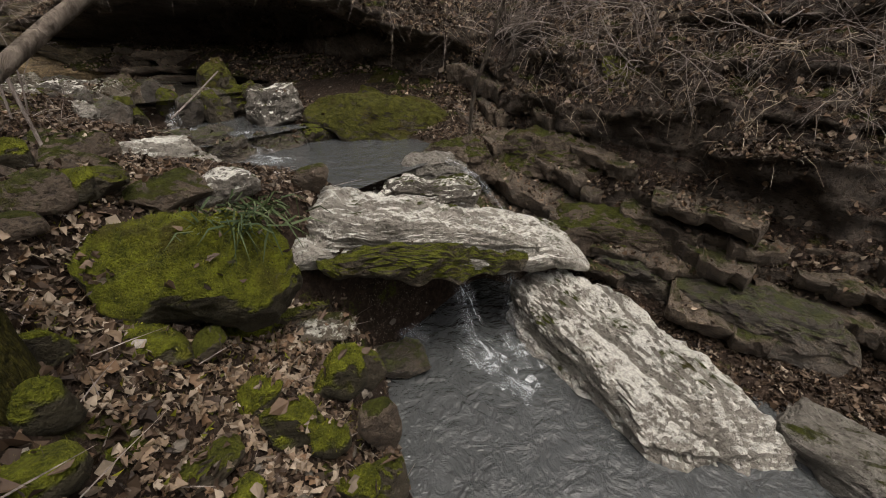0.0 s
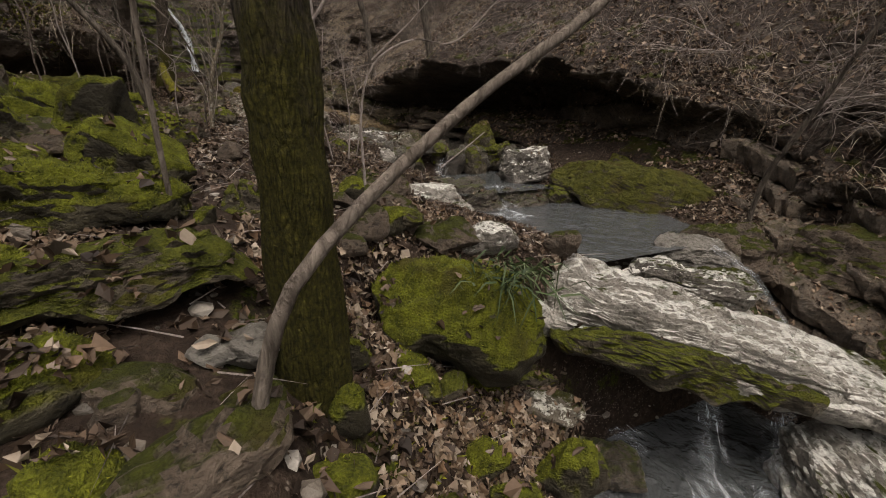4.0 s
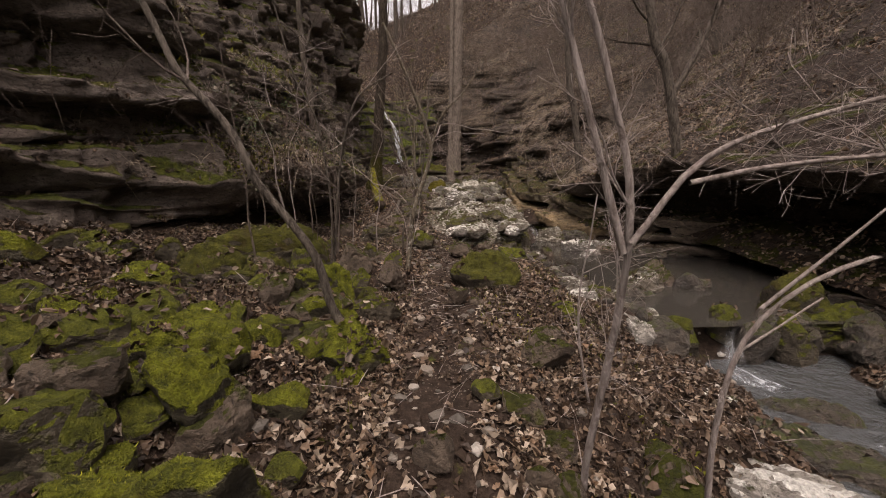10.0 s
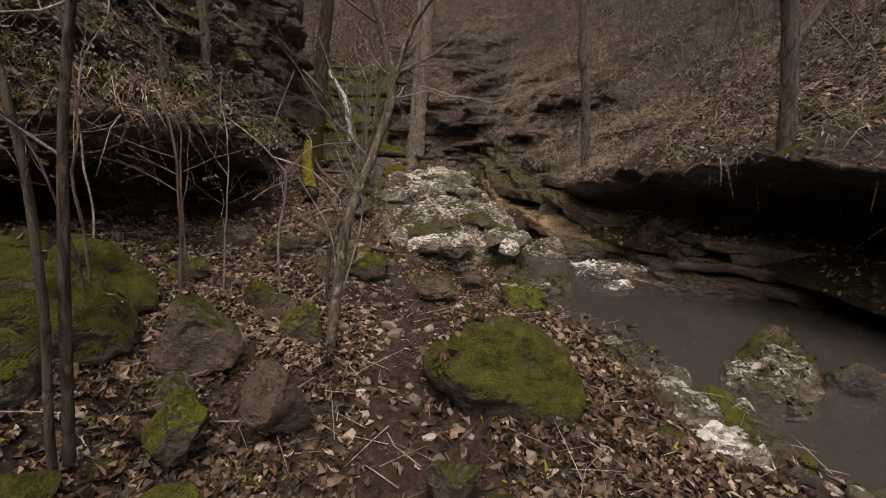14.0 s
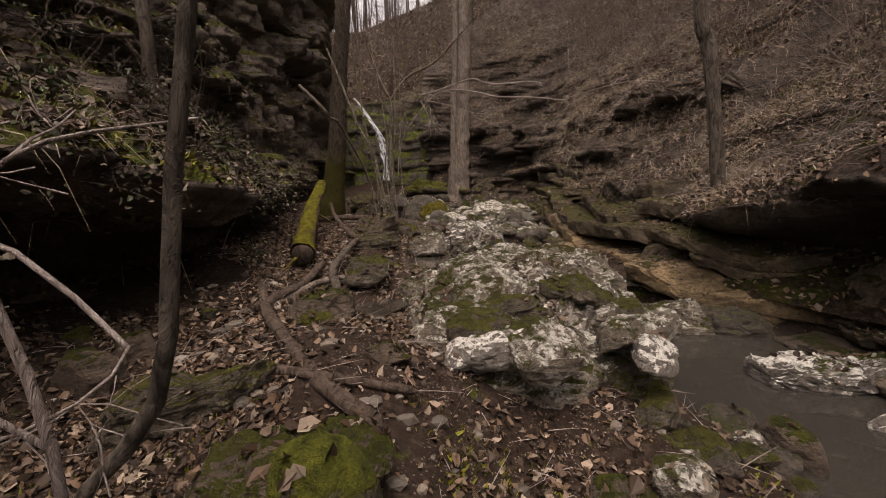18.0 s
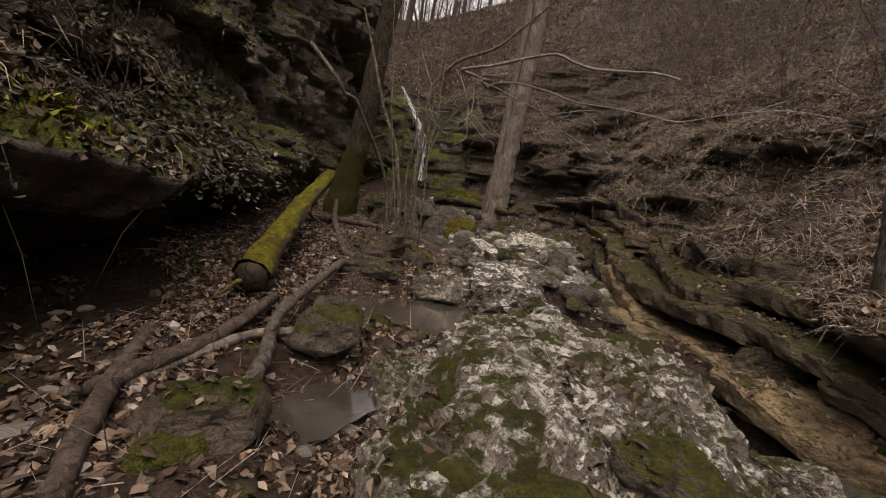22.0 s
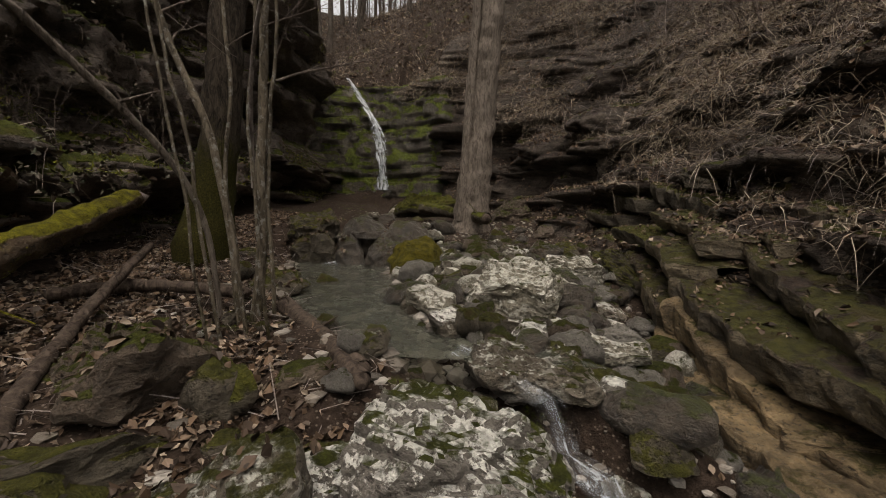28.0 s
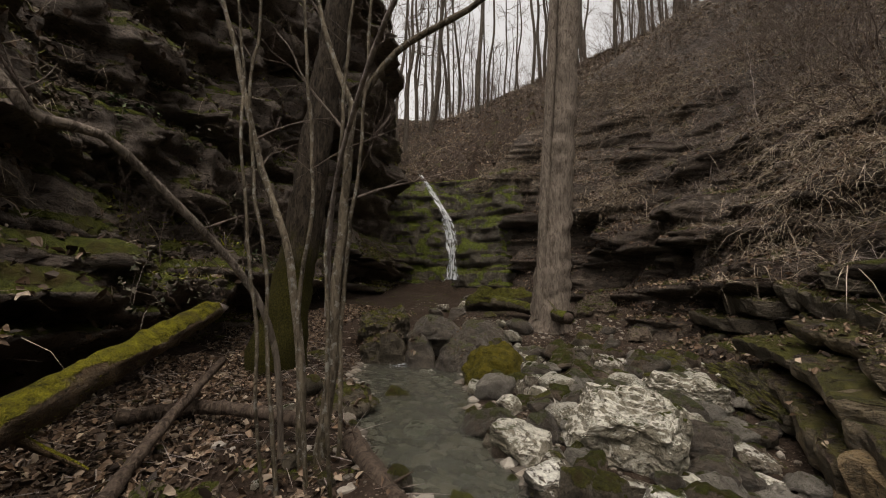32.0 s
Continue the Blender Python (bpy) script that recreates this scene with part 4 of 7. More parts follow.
# the natural bridge slab, the long pale rock and the other large ones
rock(2.8, 2.5, -0.7, 3.0, 0.9, 0.32, -33, "pale", "slab", 301, 14, 13, 6, "bridge_slab", "long white-lichened slab bridging the stream, mossy along its edge")
rock(3.18, 2.78, -0.5, 0.95, 0.45, 0.28, -38, "lichen", "slab", 302, 5, 10, 5)
rock(3.27, 0.7, -2.05, 2.75, 0.92, 0.72, 62, "pale", "slab", 303, 0, -6, 6, "long_rock", "long pale cracked boulder with lichen lying beside the pool")
rock(0.96, 2.62, -0.27, 1.0, 0.72, 0.42, -24, "moss", "round", 304, 0, 0, 6, "moss_boulder", "large rounded boulder under deep moss with a tuft of grass")
rock(1.9, 6.32, -0.08, 0.62, 0.34, 0.22, -20, "lichen", "slab", 305)
rock(1.78, 5.3, -0.24, 0.95, 0.55, 0.42, -34, "pale", "slab", 306, 8, 4, 5)
rock(1.62, 6.05, 0.0, 0.4, 0.26, 0.2, -20, "pale", "shard", 340)
rock(2.25, 5.62, -0.2, 0.85, 0.4, 0.3, -24, "dark", "slab", 341)
for k, (x, w, h, kind) in enumerate(((1.95, 0.55, 0.46, "dark"), (2.95, 0.5, 0.42, "dark"), (3.35, 0.5, 0.46, "half"), (4.05, 0.85, 0.5, "dark"), (4.7, 0.7, 0.5, "brown"))):
    rock(x, 7.2, 0.02, w, 0.42, h, 25 * k - 20, kind, "cut", 342 + k, label="wet rock on the lip of the pool")
rock(1.66, 7.52, 0.28, 0.95, 0.26, 0.2, -72, "pale", "slab", 307)
rock(1.25, 7.95, 0.4, 0.6, 0.3, 0.2, -15, "lichen", "slab", 338)
rock(6.15, 0.25, -0.05, 0.95, 0.8, 0.62, -60, "moss", "cut", 308)
rock(6.15, 1.75, 0.1, 1.0, 0.8, 0.6, -60, "half", "slab", 309)
rock(5.3, 2.5, -0.7, 1.5, 0.9, 0.6, -62, "brown", "slab", 310, 0, 12)
rock(4.75, 1.35, -1.25, 1.4, 0.7, 0.42, -62, "brown", "slab", 311, 0, 14)
rock(0.27, 12.9, 0.34, 2.45, 3.05, 1.0, -8, "slab", "slab", 312, 5, 5, 6, "bedrock_mound", "broad lichen-spotted bedrock mound with mossy flanks")
rock(-0.6, 12.9, 0.8, 0.7, 0.6, 0.4, 20, "slab", "cut", 313, 0, 0, 5)
rock(1.2, 13.75, 0.52, 1.1, 0.8, 0.6, -20, "slab", "slab", 332)
rock(-3.6, 4.6, 0.85, 1.0, 0.8, 0.75, 40, "moss", "round", 314)
rock(-4.3, 4.9, 1.2, 0.9, 0.8, 0.7, 30, "moss", "cut", 315)
rock(-3.0, 2.3, 0.55, 0.9, 0.8, 0.6, 30, "moss", "round", 316)
rock(2.54, 2.2, -0.78, 1.75, 0.2, 0.24, -33, "half", "cut", 320, 0, 13, 5, "moss_fringe", "dark green moss along the slab's lower edge")
rock(2.5, 5.35, -0.3, 0.7, 0.35, 0.3, -10, "dark", "slab", 321)
rock(3.2, 5.42, -0.3, 0.8, 0.4, 0.3, 10, "dark", "slab", 322)
rock(3.95, 5.4, -0.3, 0.8, 0.45, 0.36, 0, "half", "cut", 323)
rock(2.25, 7.35, -0.05, 0.6, 0.45, 0.48, 20, "half", "cut", 324)
rock(3.35, 7.38, -0.05, 0.65, 0.45, 0.5, -10, "dark", "cut", 325)
rock(4.0, 7.45, 0.0, 0.8, 0.5, 0.5, 0, "half", "slab", 326)
rock(2.3, 13.6, 0.3, 0.7, 0.35, 0.42, -30, "slab", "slab", 327)
rock(2.95, 13.45, 0.2, 0.7, 0.4, 0.4, -30, "dark", "slab", 328)
rock(-2.75, 19.75, 1.45, 0.6, 0.5, 0.5, 0, "half", "round", 329)
rock(-3.1, 18.6, 1.45, 0.6, 0.5, 0.4, 40, "half", "cut", 330)
rock(-2.2, 17.4, 1.5, 0.5, 0.4, 0.3, 10, "half", "round", 331)
rock(3.65, 6.02, -0.11, 0.76, 0.61, 0.71, -31, "lichen", "cut", 1)
rock(3.69, 7.54, 0.02, 0.66, 0.53, 0.85, -25, "moss", "cut", 2)
rock(2.87, 7.51, 0.09, 0.36, 0.33, 0.46, -20, "half", "cut", 3)
rock(1.41, 3.10, 0.07, 0.42, 0.25, 0.17, -23, "lichen", "slab", 4)
rock(2.10, 3.10, -0.07, 0.31, 0.25, 0.20, -34, "brown", "cut", 5)
rock(5.0, 5.5, -0.15, 0.7, 0.5, 0.5, -40, "olive", "slab", 6)
rock(4.62, 4.72, -0.32, 2.2, 0.85, 0.62, -52, "olive", "round", 7, 0, 0, 5)
rock(2.69, 6.21, -0.17, 0.74, 0.28, 0.22, -22, "dark", "slab", 8)
rock(4.22, 4.70, -0.40, 0.23, 0.16, 0.14, -42, "lichen", "cut", 9)
rock(3.72, 3.12, -0.42, 0.7, 0.36, 0.26, -38, "greyslab", "slab", 170)
rock(4.35, 3.1, -0.5, 0.7, 0.45, 0.42, -50, "brown", "slab", 171)
rock(4.09, 3.23, -0.37, 0.58, 0.35, 0.27, -53, "brown", "slab", 10)
rock(1.06, 2.50, -0.65, 0.37, 0.27, 0.12, -20, "moss", "cut", 11)
rock(1.42, 2.46, -0.71, 0.45, 0.16, 0.13, -29, "half", "cut", 12)
rock(1.37, 2.20, -0.68, 0.38, 0.27, 0.11, -31, "slab", "cut", 13)
rock(2.26, 2.42, -1.74, 0.63, 0.38, 0.21, -44, "dark", "cut", 14)
rock(0.25, 2.21, -0.05, 0.21, 0.17, 0.13, 0, "moss", "cut", 15)
rock(0.19, 1.89, -0.09, 0.15, 0.15, 0.17, 3, "moss", "round", 16)
rock(0.58, 2.28, -0.31, 0.32, 0.25, 0.14, -9, "moss", "cut", 17)
rock(0.82, 1.64, -0.63, 0.27, 0.19, 0.22, -23, "moss", "cut", 18)
rock(1.18, 1.79, -0.71, 0.27, 0.19, 0.22, -33, "moss", "round", 19)
rock(0.48, 1.70, -0.53, 0.28, 0.20, 0.10, -10, "half", "cut", 20)
rock(0.51, 1.53, -0.57, 0.15, 0.12, 0.05, -12, "moss", "cut", 21)
rock(0.12, 1.58, -0.06, 0.18, 0.16, 0.11, 7, "moss", "round", 22)
rock(0.83, 1.26, -0.70, 0.19, 0.15, 0.13, -32, "moss", "cut", 23)
rock(4.48, -0.14, -1.60, 1.35, 0.54, 0.41, -96, "dark", "slab", 24)
rock(3.32, -0.92, -1.87, 1.04, 0.67, 0.31, -112, "greyslab", "shard", 25)
rock(4.53, 0.91, -1.52, 0.92, 0.39, 0.28, -82, "dark", "slab", 26)
rock(6.00, 2.80, -0.64, 1.61, 0.81, 0.50, -67, "brown", "slab", 27)
rock(6.71, 6.04, 0.48, 0.36, 0.28, 0.40, -49, "moss", "round", 28)
rock(6.31, 3.66, -0.05, 0.34, 0.27, 0.43, -61, "moss", "cut", 29)
rock(4.42, 12.95, 0.35, 1.20, 0.60, 0.85, -18, "brown", "slab", 30)
rock(3.9, 11.2, 0.3, 1.2, 0.6, 0.2, -20, "dark", "slab", 31)
rock(0.67, 3.13, 0.30, 0.39, 0.14, 0.12, -8, "moss", "cut", 32)
rock(1.48, 2.95, -0.56, 0.23, 0.18, 0.26, -25, "half", "cut", 33)
rock(-0.66, 1.86, 0.28, 0.38, 0.31, 0.13, 31, "moss", "round", 34)
rock(-0.22, 1.6, 0.2, 0.46, 0.28, 0.09, 18, "brown", "slab", 35, 4, -6)
rock(-0.36, 1.86, 0.24, 0.34, 0.22, 0.08, -30, "brown", "slab", 165, -5, 4)
rock(-0.08, 1.98, 0.24, 0.26, 0.18, 0.08, 50, "greyslab", "slab", 166, 6, 8)
rock(-0.21, 1.93, 0.28, 0.16, 0.11, 0.05, 12, "greyslab", "shard", 36)
rock(-0.43, 1.56, 0.23, 0.18, 0.15, 0.09, 29, "moss", "round", 37)
rock(-0.30, 2.97, 0.47, 0.15, 0.12, 0.09, 9, "moss", "cut", 38)
rock(-0.39, 1.74, 0.25, 0.13, 0.09, 0.09, 23, "brown", "cut", 39)
rock(-2.1, 1.95, 0.57, 1.1, 0.5, 0.3, 30, "half", "slab", 40)
rock(-3.47, 3.74, 1.00, 0.48, 0.38, 0.44, 51, "moss", "cut", 41)
rock(-2.70, 3.17, 0.80, 0.63, 0.44, 0.45, 50, "moss", "cut", 42)
rock(-2.85, 4.00, 0.88, 0.52, 0.42, 0.49, 41, "moss", "round", 43)
rock(-2.41, 3.93, 0.82, 0.34, 0.27, 0.24, 36, "moss", "cut", 44)
rock(-1.83, 3.41, 0.70, 0.24, 0.19, 0.32, 32, "moss", "cut", 45)
rock(-1.74, 4.33, 0.72, 0.5, 0.4, 0.3, 21, "half", "cut", 46)
rock(-1.02, 4.22, 0.63, 0.57, 0.45, 0.53, 9, "moss", "cut", 47)
rock(-1.33, 4.05, 0.66, 0.33, 0.27, 0.11, 16, "moss", "slab", 48)
rock(-0.56, 3.37, 0.53, 0.20, 0.18, 0.13, -1, "moss", "round", 49)
rock(-0.06, 3.13, 0.46, 0.36, 0.25, 0.19, -17, "half", "cut", 50)
rock(-4.01, 5.30, 1.23, 1.14, 0.69, 0.39, 41, "moss", "cut", 51)
rock(-4.56, 3.95, 1.26, 0.49, 0.44, 0.52, 57, "moss", "round", 52)
rock(0.60, 3.83, 0.36, 0.21, 0.18, 0.18, -26, "moss", "cut", 53)
rock(0.04, 4.18, 0.53, 0.38, 0.13, 0.09, -13, "brown", "slab", 54)
rock(0.74, 3.18, 0.29, 0.39, 0.21, 0.12, -36, "half", "slab", 55)
rock(-2.75, 8.16, 0.99, 1.49, 0.82, 0.49, 23, "moss", "slab", 56)
rock(-2.45, 5.38, 0.93, 0.55, 0.39, 0.23, 37, "moss", "cut", 57)
rock(-1.88, 5.22, 0.83, 0.75, 0.53, 0.31, 30, "moss", "slab", 58)
rock(-1.16, 5.10, 0.72, 0.34, 0.27, 0.15, 18, "moss", "cut", 59)
rock(-0.32, 4.89, 0.64, 0.23, 0.18, 0.14, -1, "tan", "cut", 60)
rock(0.08, 4.29, 0.52, 0.32, 0.14, 0.10, -14, "brown", "slab", 61)
rock(-2.77, 6.23, 1.04, 0.43, 0.34, 0.20, 33, "moss", "cut", 62)
rock(-1.45, 6.78, 0.5, 0.72, 0.4, 0.32, 15, "moss", "cut", 63, 0, 0, 5)
rock(0.98, 7.38, 0.36, 0.55, 0.32, 0.3, -30, "half", "cut", 339)
rock(-3.12, 5.01, 1.03, 0.32, 0.26, 0.25, 48, "moss", "round", 64)
rock(-3.41, 7.43, 1.22, 0.31, 0.25, 0.25, 32, "moss", "cut", 65)
rock(0.01, 5.50, 0.61, 0.22, 0.18, 0.10, -7, "half", "cut", 66)
rock(0.56, 6.41, 0.50, 0.34, 0.27, 0.2, -13, "brown", "cut", 67)
rock(-2.99, 7.47, 1.03, 0.89, 0.62, 0.29, 53, "moss", "cut", 68)
rock(-2.49, 7.79, 0.93, 0.51, 0.41, 0.32, 43, "moss", "cut", 69)
rock(-2.07, 7.82, 0.87, 0.28, 0.22, 0.38, 37, "half", "round", 70)
rock(-2.47, 8.85, 0.97, 0.60, 0.42, 0.50, 33, "moss", "cut", 71)
rock(-1.59, 8.40, 0.81, 0.47, 0.38, 0.42, 24, "brown", "cut", 72)
rock(-0.99, 7.96, 0.69, 0.31, 0.25, 0.35, 17, "brown", "cut", 73)
rock(-1.54, 9.24, 0.84, 0.21, 0.17, 0.25, 19, "moss", "cut", 74)
rock(0.22, 8.34, 0.62, 0.85, 0.51, 0.36, -9, "moss", "slab", 75)
rock(0.74, 9.72, 0.52, 0.56, 0.42, 0.34, -11, "half", "cut", 76)
rock(-0.17, 7.56, 0.62, 0.28, 0.23, 0.21, -2, "brown", "cut", 77)
rock(0.03, 7.47, 0.62, 0.15, 0.13, 0.07, -7, "tan", "round", 78)
rock(2.5, 8.75, 0.25, 0.6, 0.45, 0.42, -40, "slab", "cut", 79)
rock(2.85, 9.1, 0.22, 0.7, 0.5, 0.42, 10, "brown", "cut", 167)
rock(2.25, 8.5, 0.24, 0.5, 0.3, 0.24, -10, "dark", "slab", 168)
rock(3.2, 8.7, 0.22, 0.6, 0.4, 0.34, 30, "dark", "cut", 169)
rock(-1.36, 7.76, 0.76, 0.25, 0.20, 0.22, 25, "half", "cut", 80)
rock(1.37, 8.00, 0.53, 0.19, 0.15, 0.09, -32, "lichen", "cut", 81)
rock(1.03, 7.90, 0.60, 0.16, 0.13, 0.06, -27, "tan", "round", 82)
rock(-1.67, 7.39, 0.81, 0.24, 0.19, 0.11, 36, "moss", "cut", 83)
rock(-1.14, 8.82, 0.76, 0.30, 0.24, 0.25, 15, "half", "cut", 84)
rock(-0.82, 10.15, 0.84, 0.37, 0.30, 0.28, 7, "half", "round", 85)
rock(-0.09, 9.90, 0.76, 0.38, 0.27, 0.20, -2, "brown", "slab", 87)
rock(2.88, 14.85, 0.93, 0.65, 0.39, 0.36, -18, "brown", "slab", 88)
rock(-0.95, 10.27, 0.85, 0.73, 0.41, 0.22, 22, "brown", "slab", 89)
rock(-1.62, 10.70, 0.97, 0.72, 0.28, 0.22, 32, "half", "slab", 90)
rock(0.34, 10.25, 0.76, 0.24, 0.19, 0.14, -18, "tan", "cut", 91)
rock(1.68, 11.1, 0.26, 0.32, 0.26, 0.32, -37, "brown", "cut", 92)
rock(2.95, 12.15, 0.32, 1.35, 0.5, 0.24, 0, "lichen", "slab", 93)
rock(2.68, 11.4, 0.33, 0.5, 0.24, 0.16, 20, "lichen", "cut", 94)
rock(-1.42, 11.98, 1.11, 0.49, 0.34, 0.20, 19, "brown", "slab", 95)
rock(-1.26, 13.02, 1.20, 0.45, 0.32, 0.27, 13, "half", "slab", 96)
rock(-0.77, 11.22, 1.00, 0.29, 0.18, 0.12, 16, "brown", "slab", 97)
rock(-1.72, 15.3, 1.42, 0.66, 0.5, 0.42, 8, "brown", "cut", 98)
rock(-1.50, 14.56, 1.45, 0.60, 0.21, 0.12, 7, "half", "slab", 99)
rock(-1.11, 15.15, 1.47, 0.28, 0.22, 0.24, 1, "half", "round", 100)
rock(-1.19, 13.16, 1.20, 0.16, 0.13, 0.18, 3, "brown", "round", 101)
rock(-1.40, 13.46, 1.29, 0.33, 0.23, 0.13, 8, "half", "slab", 102)
rock(-0.80, 18.71, 1.63, 0.69, 0.55, 0.40, 10, "yellow", "round", 103)
rock(-2.85, 20.26, 1.74, 0.93, 0.75, 0.78, 24, "half", "cut", 104)
rock(-2.01, 20.29, 1.70, 0.88, 0.70, 0.55, 17, "dark", "round", 105)
rock(-1.17, 20.04, 1.75, 1.01, 0.71, 0.49, 11, "dark", "round", 106)
rock(0.38, 17.06, 1.58, 1.0, 0.7, 0.4, -12, "lichen", "cut", 107, 8, 8, 5)
rock(0.39, 15.87, 1.43, 0.68, 0.48, 0.21, -7, "slab", "slab", 108)
rock(1.3, 17.1, 1.28, 0.68, 0.42, 0.2, -24, "greyslab", "shard", 109)
rock(1.18, 16.15, 1.08, 0.58, 0.36, 0.26, -20, "half", "round", 163)
rock(0.87, 15.74, 1.53, 0.26, 0.18, 0.12, -19, "lichen", "slab", 110)
rock(1.24, 15.77, 1.48, 0.31, 0.19, 0.09, -27, "slab", "slab", 111)
rock(1.01, 15.61, 1.37, 0.51, 0.34, 0.15, -24, "dark", "round", 112)
rock(1.83, 19.0, 1.72, 2.15, 0.36, 0.26, 94, "half", "slab", 113, 0, -7, 5, label="long leaning rock slab with olive moss")
rock(-0.08, 15.3, 1.2, 1.08, 0.44, 0.42, -36, "slab", "cut", 114, 6, 6, 5)
rock(-0.42, 15.0, 1.2, 0.68, 0.45, 0.24, 18, "lichen", "slab", 115)
rock(-1.44, 15.13, 1.49, 0.56, 0.39, 0.40, 44, "brown", "cut", 116)
rock(-1.07, 15.18, 1.46, 0.30, 0.24, 0.21, 35, "moss", "cut", 117)
rock(-0.95, 14.99, 1.41, 0.17, 0.14, 0.08, 35, "half", "round", 118)
rock(-1.34, 14.68, 1.44, 0.59, 0.21, 0.15, 51, "half", "slab", 119)
rock(-0.09, 16.21, 1.56, 0.27, 0.22, 0.14, 4, "slab", "round", 120)
rock(0.60, 21.95, 2.30, 0.81, 0.49, 0.42, -3, "brown", "slab", 121)
rock(1.05, 18.52, 1.65, 0.72, 0.43, 0.22, -11, "slab", "slab", 122)
rock(0.88, 17.53, 1.57, 0.49, 0.34, 0.23, -11, "slab", "cut", 123)
rock(0.84, 17.01, 1.53, 0.36, 0.25, 0.22, -12, "dark", "slab", 124)
rock(1.86, 19.88, 1.90, 0.43, 0.30, 0.33, -15, "half", "cut", 125)
rock(-1.24, 22.93, 2.33, 1.71, 0.60, 0.52, 8, "moss", "slab", 126)
rock(3.39, 18.31, 1.88, 0.73, 0.51, 0.39, -35, "half", "cut", 127)
rock(0.6, 18.4, 1.66, 0.34, 0.26, 0.27, -4, "brown", "cut", 128)
rock(-0.12, 18.06, 1.62, 0.32, 0.26, 0.19, 3, "brown", "cut", 129)
rock(-0.1, 16.55, 1.42, 0.32, 0.28, 0.24, 10, "slab", "round", 130)
rock(-0.80, 15.46, 1.55, 0.29, 0.20, 0.09, 25, "brown", "slab", 131)
rock(-1.87, 17.24, 1.62, 0.41, 0.33, 0.17, 28, "half", "cut", 132)
rock(0.27, 16.42, 1.58, 0.28, 0.20, 0.12, -3, "slab", "cut", 133)
rock(1.33, 16.08, 1.44, 0.21, 0.15, 0.07, -26, "brown", "slab", 134)
rock(-1.61, 16.03, 1.64, 0.15, 0.12, 0.10, 35, "half", "cut", 135)
rock(-1.94, 17.20, 1.65, 0.49, 0.39, 0.16, 29, "half", "round", 136)
rock(-0.74, 14.62, 1.27, 0.56, 0.42, 0.36, 20, "slab", "cut", 137)
rock(-0.1, 14.4, 1.24, 0.68, 0.32, 0.36, -42, "slab", "cut", 138, 4, 8)
rock(0.02, 14.9, 1.42, 0.74, 0.44, 0.28, -12, "lichen", "slab", 164)
rock(-1.54, 14.60, 1.45, 0.50, 0.21, 0.15, 19, "half", "slab", 139)
rock(1.60, 15.18, 0.81, 0.56, 0.33, 0.17, -38, "slab", "slab", 140)
rock(-0.56, 2.22, 0.42, 0.81, 0.28, 0.18, 22, "half", "slab", 141)
rock(-0.84, 2.96, 0.54, 0.80, 0.28, 0.23, 21, "moss", "slab", 142)
rock(-1.40, 4.28, 0.69, 0.57, 0.40, 0.31, 22, "moss", "cut", 143)
rock(-0.76, 3.75, 0.56, 0.57, 0.40, 0.38, 15, "moss", "cut", 144)
rock(-0.52, 2.38, 0.38, 0.23, 0.15, 0.07, 19, "greyslab", "shard", 145)
rock(-0.08, 9.89, 0.76, 0.37, 0.26, 0.11, -9, "brown", "cut", 147)
rock(0.31, 10.18, 0.75, 0.21, 0.17, 0.16, -18, "tan", "cut", 148)
rock(1.3, 18.62, 1.5, 0.62, 0.3, 0.2, -30, "lichen", "slab", 150)
rock(1.03, 18.37, 1.64, 0.86, 0.30, 0.25, -14, "lichen", "slab", 151)
rock(0.88, 17.40, 1.56, 0.49, 0.30, 0.31, -16, "dark", "slab", 152)
rock(0.81, 17.80, 1.59, 0.49, 0.34, 0.21, -13, "lichen", "cut", 153)
rock(-0.12, 16.28, 1.59, 0.26, 0.20, 0.13, 0, "half", "cut", 154)
rock(0.98, 16.61, 1.50, 0.72, 0.25, 0.21, -22, "lichen", "slab", 155)
rock(0.40, 18.06, 1.62, 0.32, 0.19, 0.29, -7, "brown", "cut", 156)
rock(1.43, 1.94, -1.00, 0.28, 0.22, 0.28, -36, "half", "cut", 157)
rock(1.06, 1.37, -0.74, 0.21, 0.17, 0.25, -37, "brown", "cut", 158)
rock(0.94, 1.21, -0.80, 0.21, 0.17, 0.20, -38, "half", "cut", 159)
rock(0.88, 1.49, -0.66, 0.18, 0.15, 0.16, -28, "moss", "cut", 160)
rock(0.80, 1.94, -0.58, 0.25, 0.20, 0.13, -19, "moss", "cut", 161)
rock(0.74, 2.29, -0.42, 0.25, 0.20, 0.13, -14, "half", "cut", 162)
for k, (x, y, w, kind) in enumerate(((-1.42, 13.62, 0.34, "brown"), (-1.12, 13.45, 0.42, "half"), (-0.8, 13.4, 0.36, "brown"), (-0.5, 13.42, 0.4, "slab"))):
    rock(x, y, 1.1, w, 0.26, 0.2, 25 * k - 30, kind, "cut", 350 + k, label="low stone on the rim of the side pool")
for k, (x, y, w, h, kind) in enumerate(((-2.55, 19.75, 0.5, 0.5, "half"), (-2.1, 19.72, 0.42, 0.46, "dark"), (-1.48, 19.7, 0.62, 0.44, "dark"), (-0.92, 19.8, 0.5, 0.42, "half"))):
    rock(x, y, 1.56, w, 0.5, h, 30 * k, kind, "round", 356 + k, label="dark wet boulder at the head of the pool")
channel = np.random.default_rng(33)
